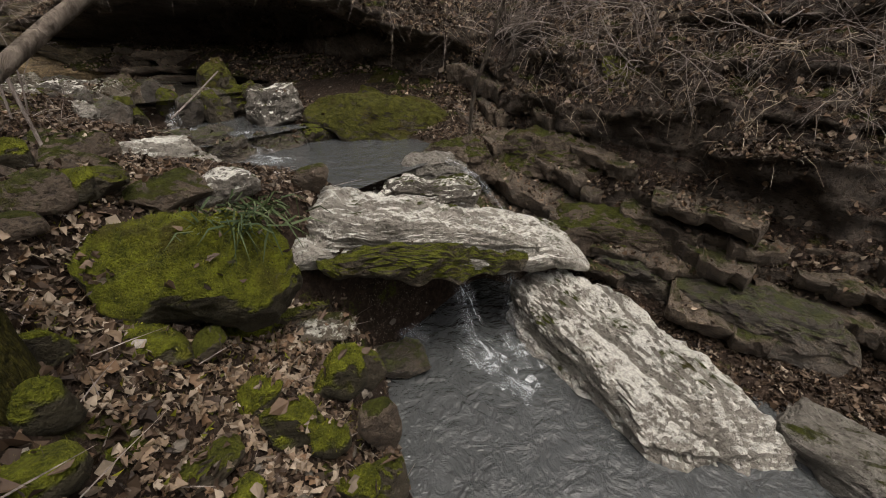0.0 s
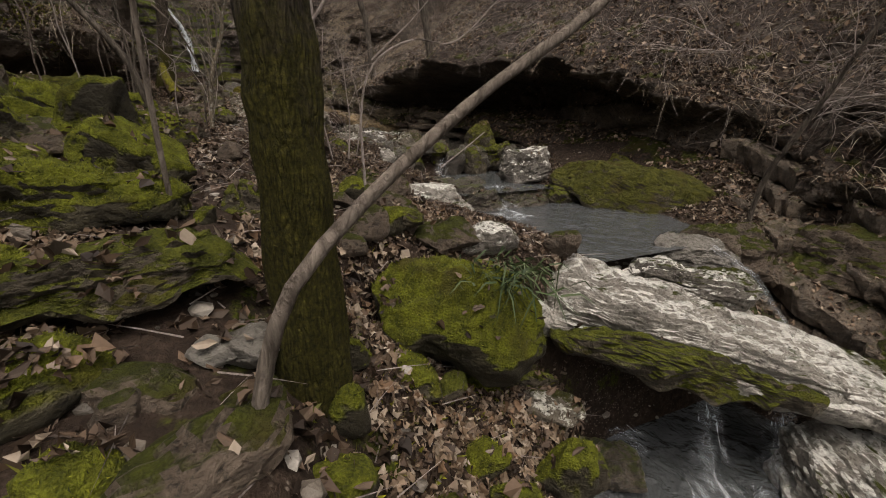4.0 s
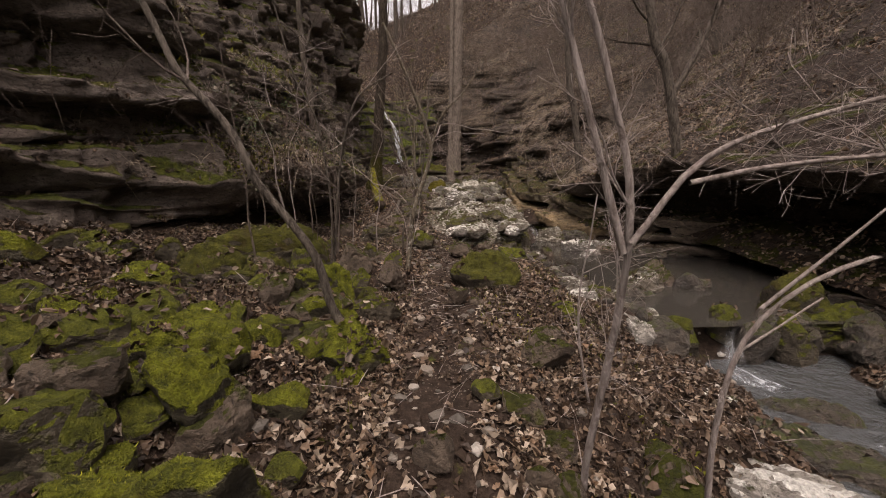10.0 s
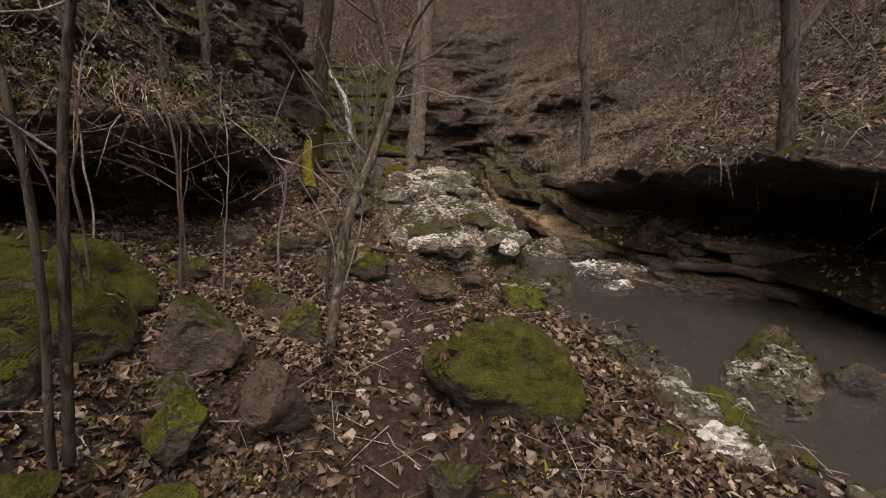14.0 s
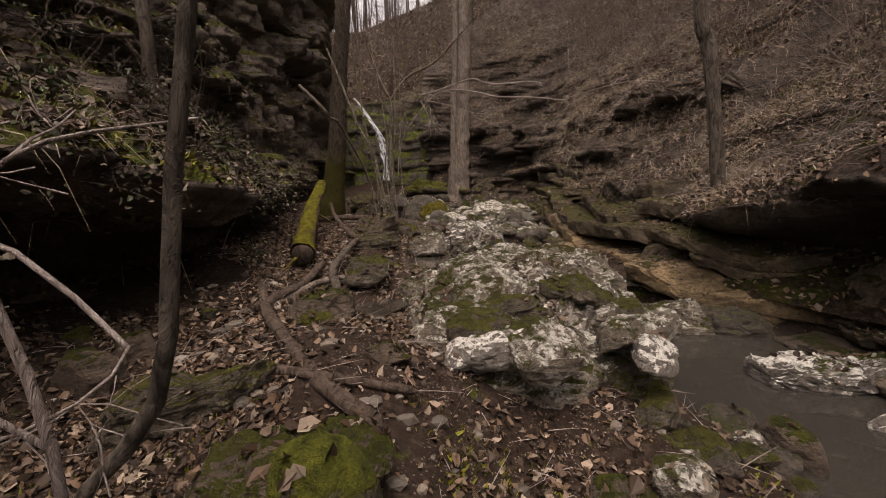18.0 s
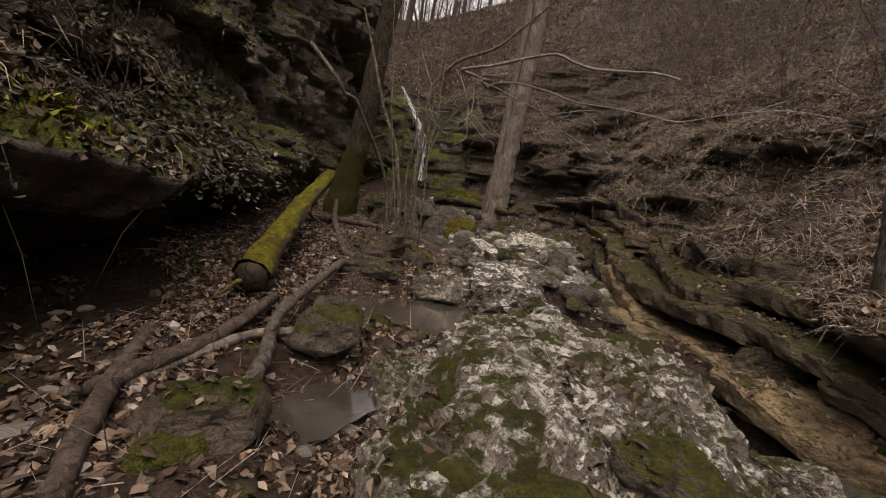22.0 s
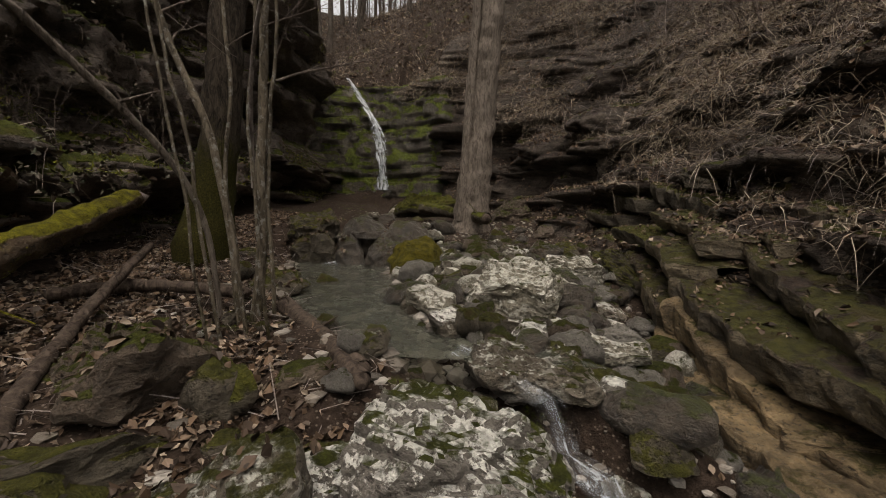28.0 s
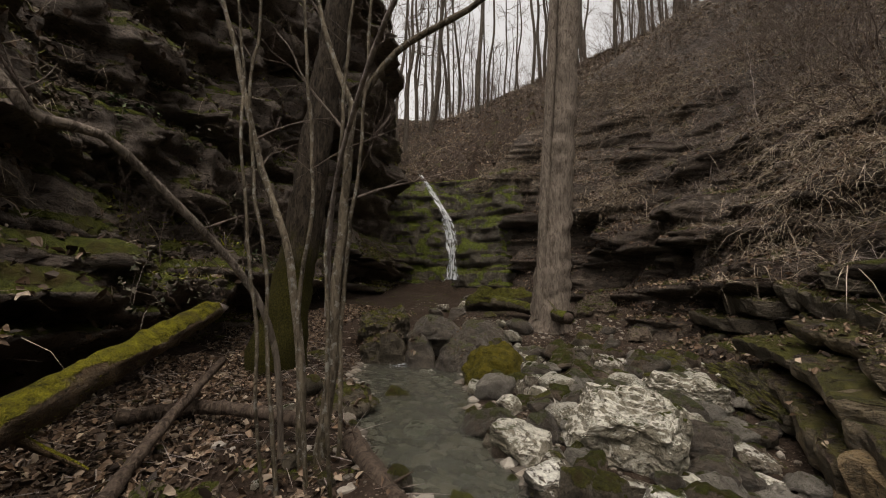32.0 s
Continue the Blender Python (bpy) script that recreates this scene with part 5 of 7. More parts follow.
for k in range(18):
    x, y = channel.uniform(0.75, 1.75), channel.uniform(14.1, 15.5)
    w = channel.uniform(0.16, 0.44)
    rock(x, y, ground_at(x, y) - 0.1 * w, w, w * channel.uniform(0.6, 0.9), w * channel.uniform(0.35, 0.6), channel.uniform(0, 180), channel.choice(["dark", "slab", "half", "slab"]), channel.choice(["cut", "slab"]), 1500 + k, label="wet stone in the stream channel beside the mound")
# broken crusts on the bedrock mound
plate = np.random.default_rng(12)
for k in range(26):
    x, y = plate.uniform(-0.35, 1.25), plate.uniform(11.4, 14.0)
    w = plate.uniform(0.22, 0.62)
    rock(x, y, 1.0 + 0.05 * (y - 12.5) - 0.1 * max(x - 0.6, 0) + plate.uniform(-0.03, 0.05), w, w * plate.uniform(0.5, 0.9), 0.16, plate.uniform(0, 180), plate.choice(["slab", "slab", "lichen", "half"]), "slab", 1100 + k, plate.normal() * 7, plate.normal() * 7, 4, label="thin broken crust of lichened rock")
for k, (x, y, z, w, d, h, yaw) in enumerate(((1.3, 12.35, 0.26, 0.42, 0.85, 0.55, 8), (1.42, 12.95, 0.3, 0.4, 0.6, 0.5, -10), (0.86, 11.72, 0.36, 0.75, 0.42, 0.42, -25), (0.75, 12.25, 1.08, 0.8, 0.3, 0.2, -20))):
    rock(x, y, z, w, d, h, yaw, "half", "cut", 1200 + k, 0, 0, 5, label="mossy broken flank of the bedrock mound")
# the heap of mossy boulders below the cliff
for k, (x, y, w, d, h, shape) in enumerate(((-1.42, 2.1, 0.62, 0.42, 0.3, "slab"), (-1.85, 2.72, 0.38, 0.34, 0.38, "round"), (-2.1, 3.0, 0.46, 0.4, 0.36, "cut"), (-1.95, 2.3, 0.46, 0.42, 0.42, "round"), (-1.55, 2.66, 0.28, 0.26, 0.26, "cut"), (-1.62, 3.05, 0.26, 0.24, 0.3, "round"), (-1.13, 3.28, 0.26, 0.2, 0.16, "round"), (-2.7, 3.95, 0.36, 0.34, 0.32, "cut"), (-3.3, 4.05, 0.6, 0.5, 0.4, "cut"), (-2.5, 2.6, 0.5, 0.44, 0.42, "cut"), (-2.4, 3.45, 0.44, 0.36, 0.32, "round"), (-2.0, 3.7, 0.34, 0.3, 0.3, "cut"), (-1.35, 3.6, 0.3, 0.26, 0.26, "cut"), (-0.98, 3.72, 0.24, 0.2, 0.2, "round"), (-1.5, 4.9, 0.5, 0.3, 0.36, "cut"), (-2.55, 4.7, 0.4, 0.34, 0.28, "cut"))):
    # near left rocks take the half-mossy kind, its darker colour replacing shade
    rock(x, y, ground_at(x, y) - 0.16 * h, w, d, h, 37 * k, "half" if x < -1.7 and y < 2.9 else "moss", shape, 1220 + k, 0, 0, 5)
rock(-0.98, 5.86, 0.62, 0.62, 0.42, 0.32, 10, "moss", "cut", 1218, 0, 0, 5)
heap = np.random.default_rng(21)
for k in range(34):
    x, y = heap.uniform(-3.4, -0.75), heap.uniform(4.6, 7.6)
    w = 0.2 + 0.36 * heap.random() ** 1.4
    rock(x, y, ground_at(x, y) - 0.1 * w, w, w * heap.uniform(0.6, 0.95), w * heap.uniform(0.35, 0.6), heap.uniform(0, 180), heap.choice(["moss", "half", "half", "brown"]), heap.choice(["cut", "slab", "cut"]), 1330 + k)
for k in range(40):
    x, y = heap.uniform(-4.6, -1.25), heap.uniform(1.7, 5.6)
    w = 0.14 + 0.3 * heap.random() ** 1.6
    rock(x, y, ground_at(x, y) - 0.12 * w, w, w * heap.uniform(0.7, 1.0), w * heap.uniform(0.5, 0.85), heap.uniform(0, 180), heap.choice(["moss", "moss", "half", "brown"]), heap.choice(["cut", "round", "cut"]), 1250 + k)
# rubble between the large mossy boulders
rubble = np.random.default_rng(8)
for k in range(112):
    x, y = rubble.uniform(-4.6, -0.85), rubble.uniform(1.6, 8.2)
    if 69 < k < 96:
        x, y = rubble.uniform(-3.4, -0.9), rubble.uniform(2.4, 6.6)
    if 52 < k <= 60 or k > 95:
        x, y = rubble.uniform(0.2, 1.2), rubble.uniform(2.9, 6.8)
    if 60 < k < 70:
        x, y = rubble.uniform(-3.6, -1.2), rubble.uniform(8.5, 12.0)
    w = rubble.uniform(0.16, 0.5) if k <= 52 or k > 60 else rubble.uniform(0.14, 0.3)
    rock(x, y, ground_at(x, y) - 0.06 * w, w, w * rubble.uniform(0.6, 1.0), w * rubble.uniform(0.35, 0.7), rubble.uniform(0, 180), rubble.choice(["moss", "moss", "half", "brown"]) if k <= 52 or 60 < k < 96 else "brown", rubble.choice(["cut", "cut", "slab"]), 900 + k)
for k in range(58):
    y = rubble.uniform(7.4, 12.0)
    x = float(bank_left_x(y)) + rubble.normal() * 0.32 - 0.15
    w = 0.1 + 0.26 * rubble.random() ** 1.7
    rock(x, y, max(ground_at(x, y), float(water_z(y)) - 0.04) - 0.1 * w, w, w * rubble.uniform(0.6, 1.0), w * rubble.uniform(0.3, 0.6), rubble.uniform(0, 180), rubble.choice(["brown", "dark", "dark", "slab", "half"]), rubble.choice(["cut", "slab"]), 1400 + k, label="damp stone on the muddy shore of the pool")
# stones and blocks on the gravel above the slab
for k in range(84):
    x, y = rubble.uniform(-0.6, 1.7), rubble.uniform(14.8, 21.0)
    if k > 59:
        x, y = rubble.uniform(-0.5, 1.6), rubble.uniform(16.2, 19.8)
    if 46 < k < 60:
        x, y = rubble.uniform(-3.4, -1.0), rubble.uniform(20.3, 24.5)
    w = rubble.uniform(0.14, 0.42)
    rock(x, y, ground_at(x, y) - 0.05 * w, w, w * rubble.uniform(0.6, 1.0), w * rubble.uniform(0.3, 0.6), rubble.uniform(0, 180), rubble.choice(["slab", "brown", "half", "dark", "lichen"]), rubble.choice(["cut", "slab"]), 1000 + k)


# ---- falling and broken water ----
def cascade(name, pts, width, label, seed=0, mat=None, lift=0.0):
    """A ribbon of broken water along a line, wider where width is."""
    pts = np.array(pts, float)
    run = np.r_[0, np.cumsum(np.linalg.norm(np.diff(pts, axis=0), axis=1))]
    m = max(12, int(run[-1] / 0.05))
    at = np.linspace(0, run[-1], m)
    c = np.stack([np.interp(at, run, pts[:, k]) for k in range(3)], 1)
    wd = np.interp(at, run, np.broadcast_to(width, len(pts)) if np.ndim(width) else np.full(len(pts), width))
    t = np.gradient(c, axis=0)
    side = np.cross(t, (0, 0, 1.0))
    flat = np.linalg.norm(side, axis=1)
    side = np.where(flat[:, None] > 1e-4, side / np.maximum(flat, 1e-4)[:, None], (1, 0, 0))
    v = np.linspace(-0.5, 0.5, 13)
    P = c[:, None] + side[:, None] * (wd[:, None, None] * v[None, :, None])
    rag = fbm(P[..., 0] * 9, P[..., 1] * 9, P[..., 2] * 9, 3, seed)
    P[..., 2] += 0.025 * rag + lift - 0.12 * wd[:, None] * (2 * np.abs(v[None])) ** 2
    P[..., 1] += 0.02 * rag
    ob = mesh_ob(name, P.reshape(-1, 3), grid_faces(m, 13), mat or M_FOAM)
    flow = ob.data.uv_layers.new(name="flow")
    uv = np.stack(np.broadcast_arrays(v[None, :], at[:, None]), -1).reshape(-1, 2)
    flow.data.foreach_set("uv", uv[grid_faces(m, 13).ravel()].ravel())
    return tagged(ob, label, "water", kind="structure")


cascade("cascade_1", [(3.75, 2.95, -0.16), (3.85, 2.6, -0.35), (3.95, 2.25, -0.8), (3.9, 1.95, -1.3)], [0.3, 0.34, 0.3, 0.3], "thin white water sliding behind the slab", 1)
cascade("cascade_2", [(3.6, 2.05, -1.05), (3.5, 1.95, -1.5), (3.3, 1.75, -1.72), (2.9, 1.4, -1.735)], [0.25, 0.35, 0.7, 0.9], "white splash of water entering the pool", 2)
cascade("cascade_3", [(2.6, 2.95, -1.3), (2.6, 2.75, -1.68), (2.65, 2.45, -1.735)], [0.5, 0.7, 0.8], "white water pouring under the slab", 3)
cascade("cascade_10", [(3.05, 2.35, -1.0), (2.98, 2.2, -1.35), (2.9, 2.05, -1.7), (2.75, 1.7, -1.738), (2.6, 1.2, -1.74)], [0.3, 0.4, 0.6, 0.9, 1.1], "misty white splash below the slab", 12)
cascade("cascade_4", [(2.95, 7.55, 0.4), (2.75, 7.2, 0.2), (2.62, 7.0, 0.03), (2.75, 6.5, 0.015)], [0.25, 0.3, 0.45, 0.7], "small white cascade between boulders", 4)
cascade("cascade_5", [(2.95, 5.75, 0.02), (2.85, 5.4, -0.08), (2.75, 5.1, -0.18), (2.8, 4.5, -0.185)], [0.7, 0.8, 0.9, 1.0], "white riffle over a low rock sill", 5)
cascade("cascade_6", [(1.85, 14.7, 0.82), (2.0, 14.4, 0.68), (2.1, 14.15, 0.43), (2.2, 13.6, 0.392)], [0.25, 0.3, 0.35, 0.5], "thin cascade beside the bedrock mound", 6)
cascade("cascade_7", [(-0.05, 15.85, 1.62), (0.25, 15.72, 1.56), (0.45, 15.5, 1.5), (0.5, 15.38, 1.3), (0.66, 15.24, 1.24), (0.7, 15.1, 1.06), (0.85, 14.95, 0.98), (1.2, 14.85, 0.9)], [0.3, 0.36, 0.3, 0.34, 0.45, 0.36, 0.55, 0.6], "water tumbling between lichen boulders", 7)
cascade("cascade_8", [(-2.35, 20.4, 2.03), (-2.4, 20.1, 1.95), (-2.42, 19.95, 1.65), (-2.3, 19.4, 1.61)], [0.36, 0.4, 0.5, 1.0], "small white cascade over mossy stones", 8)
cascade("cascade_9", [(-1.62, 20.3, 2.0), (-1.62, 20.0, 1.9), (-1.62, 19.85, 1.65), (-1.6, 19.5, 1.61)], [0.22, 0.25, 0.32, 0.8], "small white cascade over mossy stones", 9)
cascade("waterfall_upper", [(-4.5, 26.4, 6.75), (-4.2, 26.3, 6.35), (-3.9, 26.2, 5.9), (-3.58, 26.1, 5.4)], [0.4, 0.6, 0.75, 0.65], "white upper run of the waterfall", 10, M_FALL)
cascade("waterfall_lower", [(-3.6, 26.1, 5.45), (-3.38, 26.0, 5.0), (-3.3, 25.95, 4.6), (-3.24, 25.9, 4.1), (-3.2, 25.88, 3.6), (-3.18, 25.86, 3.15)], [0.6, 0.85, 0.7, 0.62, 0.6, 0.75], "white lower plunge of the waterfall", 11, M_FALL)


# ---- trees, saplings and logs ----
def tube(pts, radii, sides=7, seed=0, lumps=0.06):
    """A tapering round stem through points."""
    pts = np.array(pts, float)
    m = len(pts)
    t = np.gradient(pts, axis=0)
    t /= np.linalg.norm(t, axis=1)[:, None] + 1e-9
    ref = np.array((0.0, 0.0, 1.0)) if abs(t[0, 2]) < 0.8 else np.array((1.0, 0.0, 0.0))
    a = np.cross(t, ref)
    a /= np.linalg.norm(a, axis=1)[:, None] + 1e-9
    b = np.cross(t, a)
    ang = np.linspace(0, 2 * math.pi, sides, endpoint=False)
    r = np.asarray(radii, float)[:, None] * np.ones((1, sides))
    if lumps:
        r = r * (1 + lumps * vnoise(np.arange(m)[:, None] * 0.9, ang[None] * 1.3, seed * 1.7, seed))
    v = pts[:, None] + r[..., None] * (a[:, None] * np.cos(ang)[None, :, None] + b[:, None] * np.sin(ang)[None, :, None])
    i, j = np.meshgrid(np.arange(m - 1), np.arange(sides), indexing="ij")
    k = (j + 1) % sides
    f = np.stack([i * sides + j, (i + 1) * sides + j, (i + 1) * sides + k, i * sides + k], -1).reshape(-1, 4)
    return v.reshape(-1, 3), f


def bend(pts, step=0.08, wobble=0.0, seed=0):
    """Points along a smooth line through pts."""
    pts = np.array(pts, float)
    ext = np.vstack([2 * pts[0] - pts[1], pts, 2 * pts[-1] - pts[-2]])
    out = []
    for k in range(1, len(ext) - 2):
        p0, p1, p2, p3 = ext[k - 1 : k + 3]
        n = max(2, int(np.linalg.norm(p2 - p1) / step))
        for u in np.linspace(0, 1, n, endpoint=False):
            out.append(0.5 * (2 * p1 + (p2 - p0) * u + (2 * p0 - 5 * p1 + 4 * p2 - p3) * u * u + (3 * p1 - p0 - 3 * p2 + p3) * u**3))
    out = np.array(out + [pts[-1]])
    if wobble:
        s = np.arange(len(out)) * step
        for k in range(2):
            out[:, k] += wobble * fbm(s * 2.1, k * 9.0 + seed, 0, 3, seed) * np.minimum(s, 1)
    return out


def joined(pieces):
    vs, fs, n = [], [], 0
    for v, f in pieces:
        vs.append(v)
        fs.append(f + n)
        n += len(v)
    return np.vstack(vs), np.vstack(fs)


def twigs(start, way, length, radius, depth, rng, sides=5, spread_=0.8, droop=0.0, thin=0.0018):
    """A limb with its side twigs, as pieces."""
    n = max(4, int(length / 0.12))
    pts, p, d = [np.array(start, float)], np.array(start, float), np.array(way, float) / np.linalg.norm(way)
    for _ in range(n):
        d = d + rng.normal(size=3) * 0.13 + np.array((0, 0, 0.03 - droop))
        d /= np.linalg.norm(d)
        p = p + d * length / n
        pts.append(p)
    pts = np.array(pts)
    out = [tube(pts, np.linspace(radius, max(radius * 0.25, thin), n + 1), sides, int(rng.integers(999)))]
    if depth > 0:
        for _ in range(int(rng.integers(3, 6))):
            k = int(rng.integers(max(1, n // 4), n))
            w = pts[min(k + 1, n)] - pts[k - 1]
            w = w / np.linalg.norm(w) + rng.normal(size=3) * spread_
            out += twigs(pts[k], w, length * rng.uniform(0.35, 0.65), radius * 0.5 * (1 - 0.5 * k / n), depth - 1, rng, max(3, sides - 1), spread_, droop, thin)
    return out


def limb(thing, pieces, mat, name="branch"):
    """A limb as a part, its many fine twigs joined under it."""
    main = part(name, *pieces[0], mat, thing)
    if len(pieces) > 1:
        fine = part("spray", *joined(pieces[1:]), mat, main)
        fine["kind"] = "stuff"
    return main


def tree(name, stems, mat, label, category="tree", limbs=0, reach=1.2, seed=0, twig_mat=None, wobble=0.02, low=0.35, flare=0.0, group=""):
    """stems: lists of (points, base radius, top radius); the first is the trunk. limbs: side limbs grown on each stem."""
    rng = np.random.default_rng(seed)
    base = stems[0][0][0]
    thing = new(name)
    thing.location = base
    for k, (pts, r0, r1) in enumerate(stems):
        line = bend([np.subtract(p, base) for p in pts], 0.1, wobble, seed + k)
        u = np.linspace(0, 1, len(line))
        rad = r0 + (r1 - r0) * u
        if flare and k == 0:
            rad = rad + flare * np.exp(-u * 14)
        if k == 0:
            line[0, 2] -= 0.15
        v, f = tube(line, rad, 40 if r0 > 0.08 and k == 0 else 20 if r0 > 0.12 else 10 if r0 > 0.03 else 7, seed + k, 0.14)
        part("trunk" if k == 0 else "stem", v, f, mat, thing)
        for _ in range(limbs):
            at = int(len(line) * rng.uniform(low, 0.97))
            way = line[min(at + 1, len(line) - 1)] - line[at - 1]
            way = way / np.linalg.norm(way) * 0.7 + np.array((rng.normal(), rng.normal(), rng.uniform(-0.1, 0.6)))
            limb(thing, twigs(line[at], way, reach * rng.uniform(0.5, 1.1), max(rad[at] * 0.4, 0.004), 2, rng), twig_mat or mat)
    return tagged(thing, label, category, group)


# beside the lower pool
tree("tree", [([(0.1, 2.0, 0.05), (0.11, 2.01, 0.9), (0.1, 2.04, 2.2), (0.08, 2.1, 5.5)], 0.105, 0.085)], M_BARK_MOSS, "large furrowed tree trunk with moss on its base", seed=1, flare=0.05, limbs=4, reach=1.6, low=0.6, twig_mat=M_BARK)
tree("sapling", [([(-0.08, 1.61, 0.2), (-0.02, 1.61, 0.42), (0.06, 1.6, 0.61), (0.25, 1.67, 0.78), (0.48, 1.73, 0.95), (0.68, 1.75, 1.09), (1.01, 1.76, 1.3), (1.4, 1.95, 1.58), (1.9, 2.3, 2.1)], 0.022, 0.013)], M_BARK_GREY, "smooth grey sapling bent over towards the stream", "sapling", 4, 0.7, 2, M_TWIG, 0.0, 0.6)
tree("sapling", [([(4.45, 3.13, -0.6), (4.45, 3.07, 0.34), (4.45, 2.88, 0.82), (4.45, 2.66, 1.34), (4.5, 2.3, 2.4)], 0.028, 0.015)], M_BARK, "thin bare sapling growing from the ledge", "sapling", 3, 0.6, 3, M_TWIG)
# along the path
snapped = tree("snapped_sapling", [([(-0.45, 2.97, 0.45), (-0.44, 2.97, 1.1), (-0.41, 2.98, 1.82)], 0.014, 0.012), ([(-0.41, 2.98, 1.82), (-0.5, 3.06, 2.02), (-0.6, 3.13, 2.24), (-0.85, 3.25, 2.8), (-1.1, 3.3, 3.6)], 0.012, 0.009)], M_BARK_GREY, "pale blotched sapling snapped over at a kink", "sapling", 0, 0.5, 7, wobble=0.0)
for ob in snapped.children:
    if ob.name.startswith("stem"):
        ob.data.materials[0] = M_BIRCH
tree("sapling", [([(-0.95, 5.85, 0.6), (-1.0, 5.85, 0.9), (-1.1, 5.85, 1.15), (-1.18, 5.85, 1.5), (-1.38, 5.85, 1.82), (-1.55, 5.85, 2.06), (-1.65, 5.85, 2.34), (-1.8, 5.85, 2.56), (-2.0, 5.85, 2.81), (-2.1, 5.85, 3.07), (-2.4, 5.85, 3.8)], 0.034, 0.02)], M_BARK, "leaning dark sapling rising from a mossy rock", "sapling", 5, 0.9, 8, M_TWIG, 0.01, 0.5)
tree("shrub", [([(0.42, 4.9, 0.5), (0.5, 4.68, 1.74), (0.4, 4.65, 2.35), (0.15, 4.65, 3.1)], 0.019, 0.011), ([(0.48, 4.67, 1.7), (0.26, 4.65, 2.47), (0.1, 4.65, 3.1)], 0.016, 0.01), ([(0.85, 4.6, 0.28), (0.85, 4.6, 0.99), (0.99, 4.6, 1.44), (1.37, 4.6, 1.67), (1.81, 4.6, 1.68), (2.3, 4.6, 2.1)], 0.014, 0.005), ([(0.48, 4.6, 1.75), (0.74, 4.6, 2.06), (1.23, 4.6, 2.22), (1.99, 4.6, 2.37)], 0.014, 0.005), ([(0.68, 4.6, 1.97), (1.1, 4.6, 2.03), (2.05, 4.6, 2.06)], 0.011, 0.004), ([(0.98, 4.6, 1.48), (1.36, 4.6, 1.82), (1.57, 4.6, 2.04)], 0.008, 0.003)], M_TWIG_PALE, "bare pale-twigged shrub arching over the stream bank", "shrub", 3, 0.6, 9, wobble=0.01, low=0.3)
tree("shrub", [([(0.9, 5.9, 0.3), (0.95, 5.85, 1.0), (0.9, 5.8, 1.7)], 0.012, 0.004), ([(0.7, 5.6, 0.4), (0.6, 5.6, 1.1), (0.7, 5.6, 1.9)], 0.01, 0.004), ([(1.1, 6.5, 0.3), (1.2, 6.4, 1.0), (1.1, 6.4, 1.6)], 0.01, 0.004)], M_TWIG_PALE, "thin bare shrub on the stream bank", "shrub", 5, 0.6, 10, low=0.2)
tree("sapling", [([(-1.64, 7.5, 0.85), (-1.56, 7.5, 1.72), (-1.63, 7.5, 2.65), (-1.85, 7.5, 3.2), (-2.0, 7.5, 4.0)], 0.015, 0.008), ([(-1.62, 7.55, 0.85), (-1.48, 7.55, 1.97), (-1.36, 7.55, 2.54), (-1.18, 7.55, 2.95), (-0.8, 7.55, 3.17)], 0.02, 0.009), ([(-1.56, 7.45, 2.45), (-1.77, 7.4, 2.68), (-2.08, 7.4, 2.84), (-2.59, 7.4, 2.82)], 0.01, 0.003)], M_BARK, "two-stemmed bare sapling among mossy boulders", "sapling", 4, 0.9, 11, M_TWIG_PALE, 0.01, 0.4)
tree("sapling", [([(-0.9, 8.7, 0.7), (-0.77, 8.8, 1.61), (-0.6, 8.92, 2.1), (-0.5, 8.9, 2.55), (-0.75, 8.8, 3.38), (-1.05, 8.7, 4.1)], 0.036, 0.018), ([(-0.6, 8.92, 2.1), (-0.35, 8.9, 2.88), (0.0, 8.85, 3.23), (0.4, 8.8, 3.8)], 0.02, 0.008)], M_BARK_PALE, "blotched grey sapling leaning over the path", "sapling", 5, 1.0, 12, M_TWIG, 0.0, 0.4)
tree("sapling", [([(-1.05, 9.35, 0.8), (-0.98, 9.4, 1.41), (-0.77, 9.4, 1.68), (-0.7, 9.4, 2.04), (-0.62, 9.4, 2.48), (-0.5, 9.4, 3.6)], 0.016, 0.009)], M_BARK, "thin dark sapling beside the path", "sapling", 2, 0.5, 113, M_TWIG, 0.0, 0.6)
tree("shrub", [([(-0.95, 9.15, 0.75), (-0.75, 9.2, 1.5), (-0.74, 9.2, 1.82), (-0.85, 9.2, 2.1)], 0.009, 0.004), ([(-0.95, 9.15, 0.8), (-0.95, 9.2, 1.4), (-1.2, 9.2, 1.9)], 0.008, 0.003)], M_TWIG_PALE, "pale broken twigs at the path's edge", "shrub", 2, 0.4, 14)
tree("dead_shrub", [([(-1.5, 9.62, 0.9), (-1.48, 9.6, 1.37), (-1.41, 9.6, 1.68), (-1.39, 9.6, 1.9)], 0.011, 0.009), ([(-1.39, 9.6, 1.9), (-1.59, 9.6, 2.13), (-1.8, 9.58, 2.3)], 0.008, 0.006), ([(-1.39, 9.6, 1.9), (-1.25, 9.6, 2.06), (-1.09, 9.6, 2.14), (-0.77, 9.6, 2.17)], 0.007, 0.003), ([(-1.5, 9.58, 2.03), (-1.18, 9.58, 1.92), (-0.97, 9.58, 1.71)], 0.007, 0.006), ([(-1.66, 9.56, 1.67), (-1.51, 9.56, 1.78), (-1.27, 9.56, 1.87)], 0.006, 0.003), ([(-1.47, 9.62, 2.31), (-1.41, 9.62, 2.46), (-1.3, 9.62, 2.7)], 0.006, 0.004)], M_TWIG_PALE, "pale dead shrub with forked broken branches beside the path", "shrub", 1, 0.35, 121, wobble=0.01)
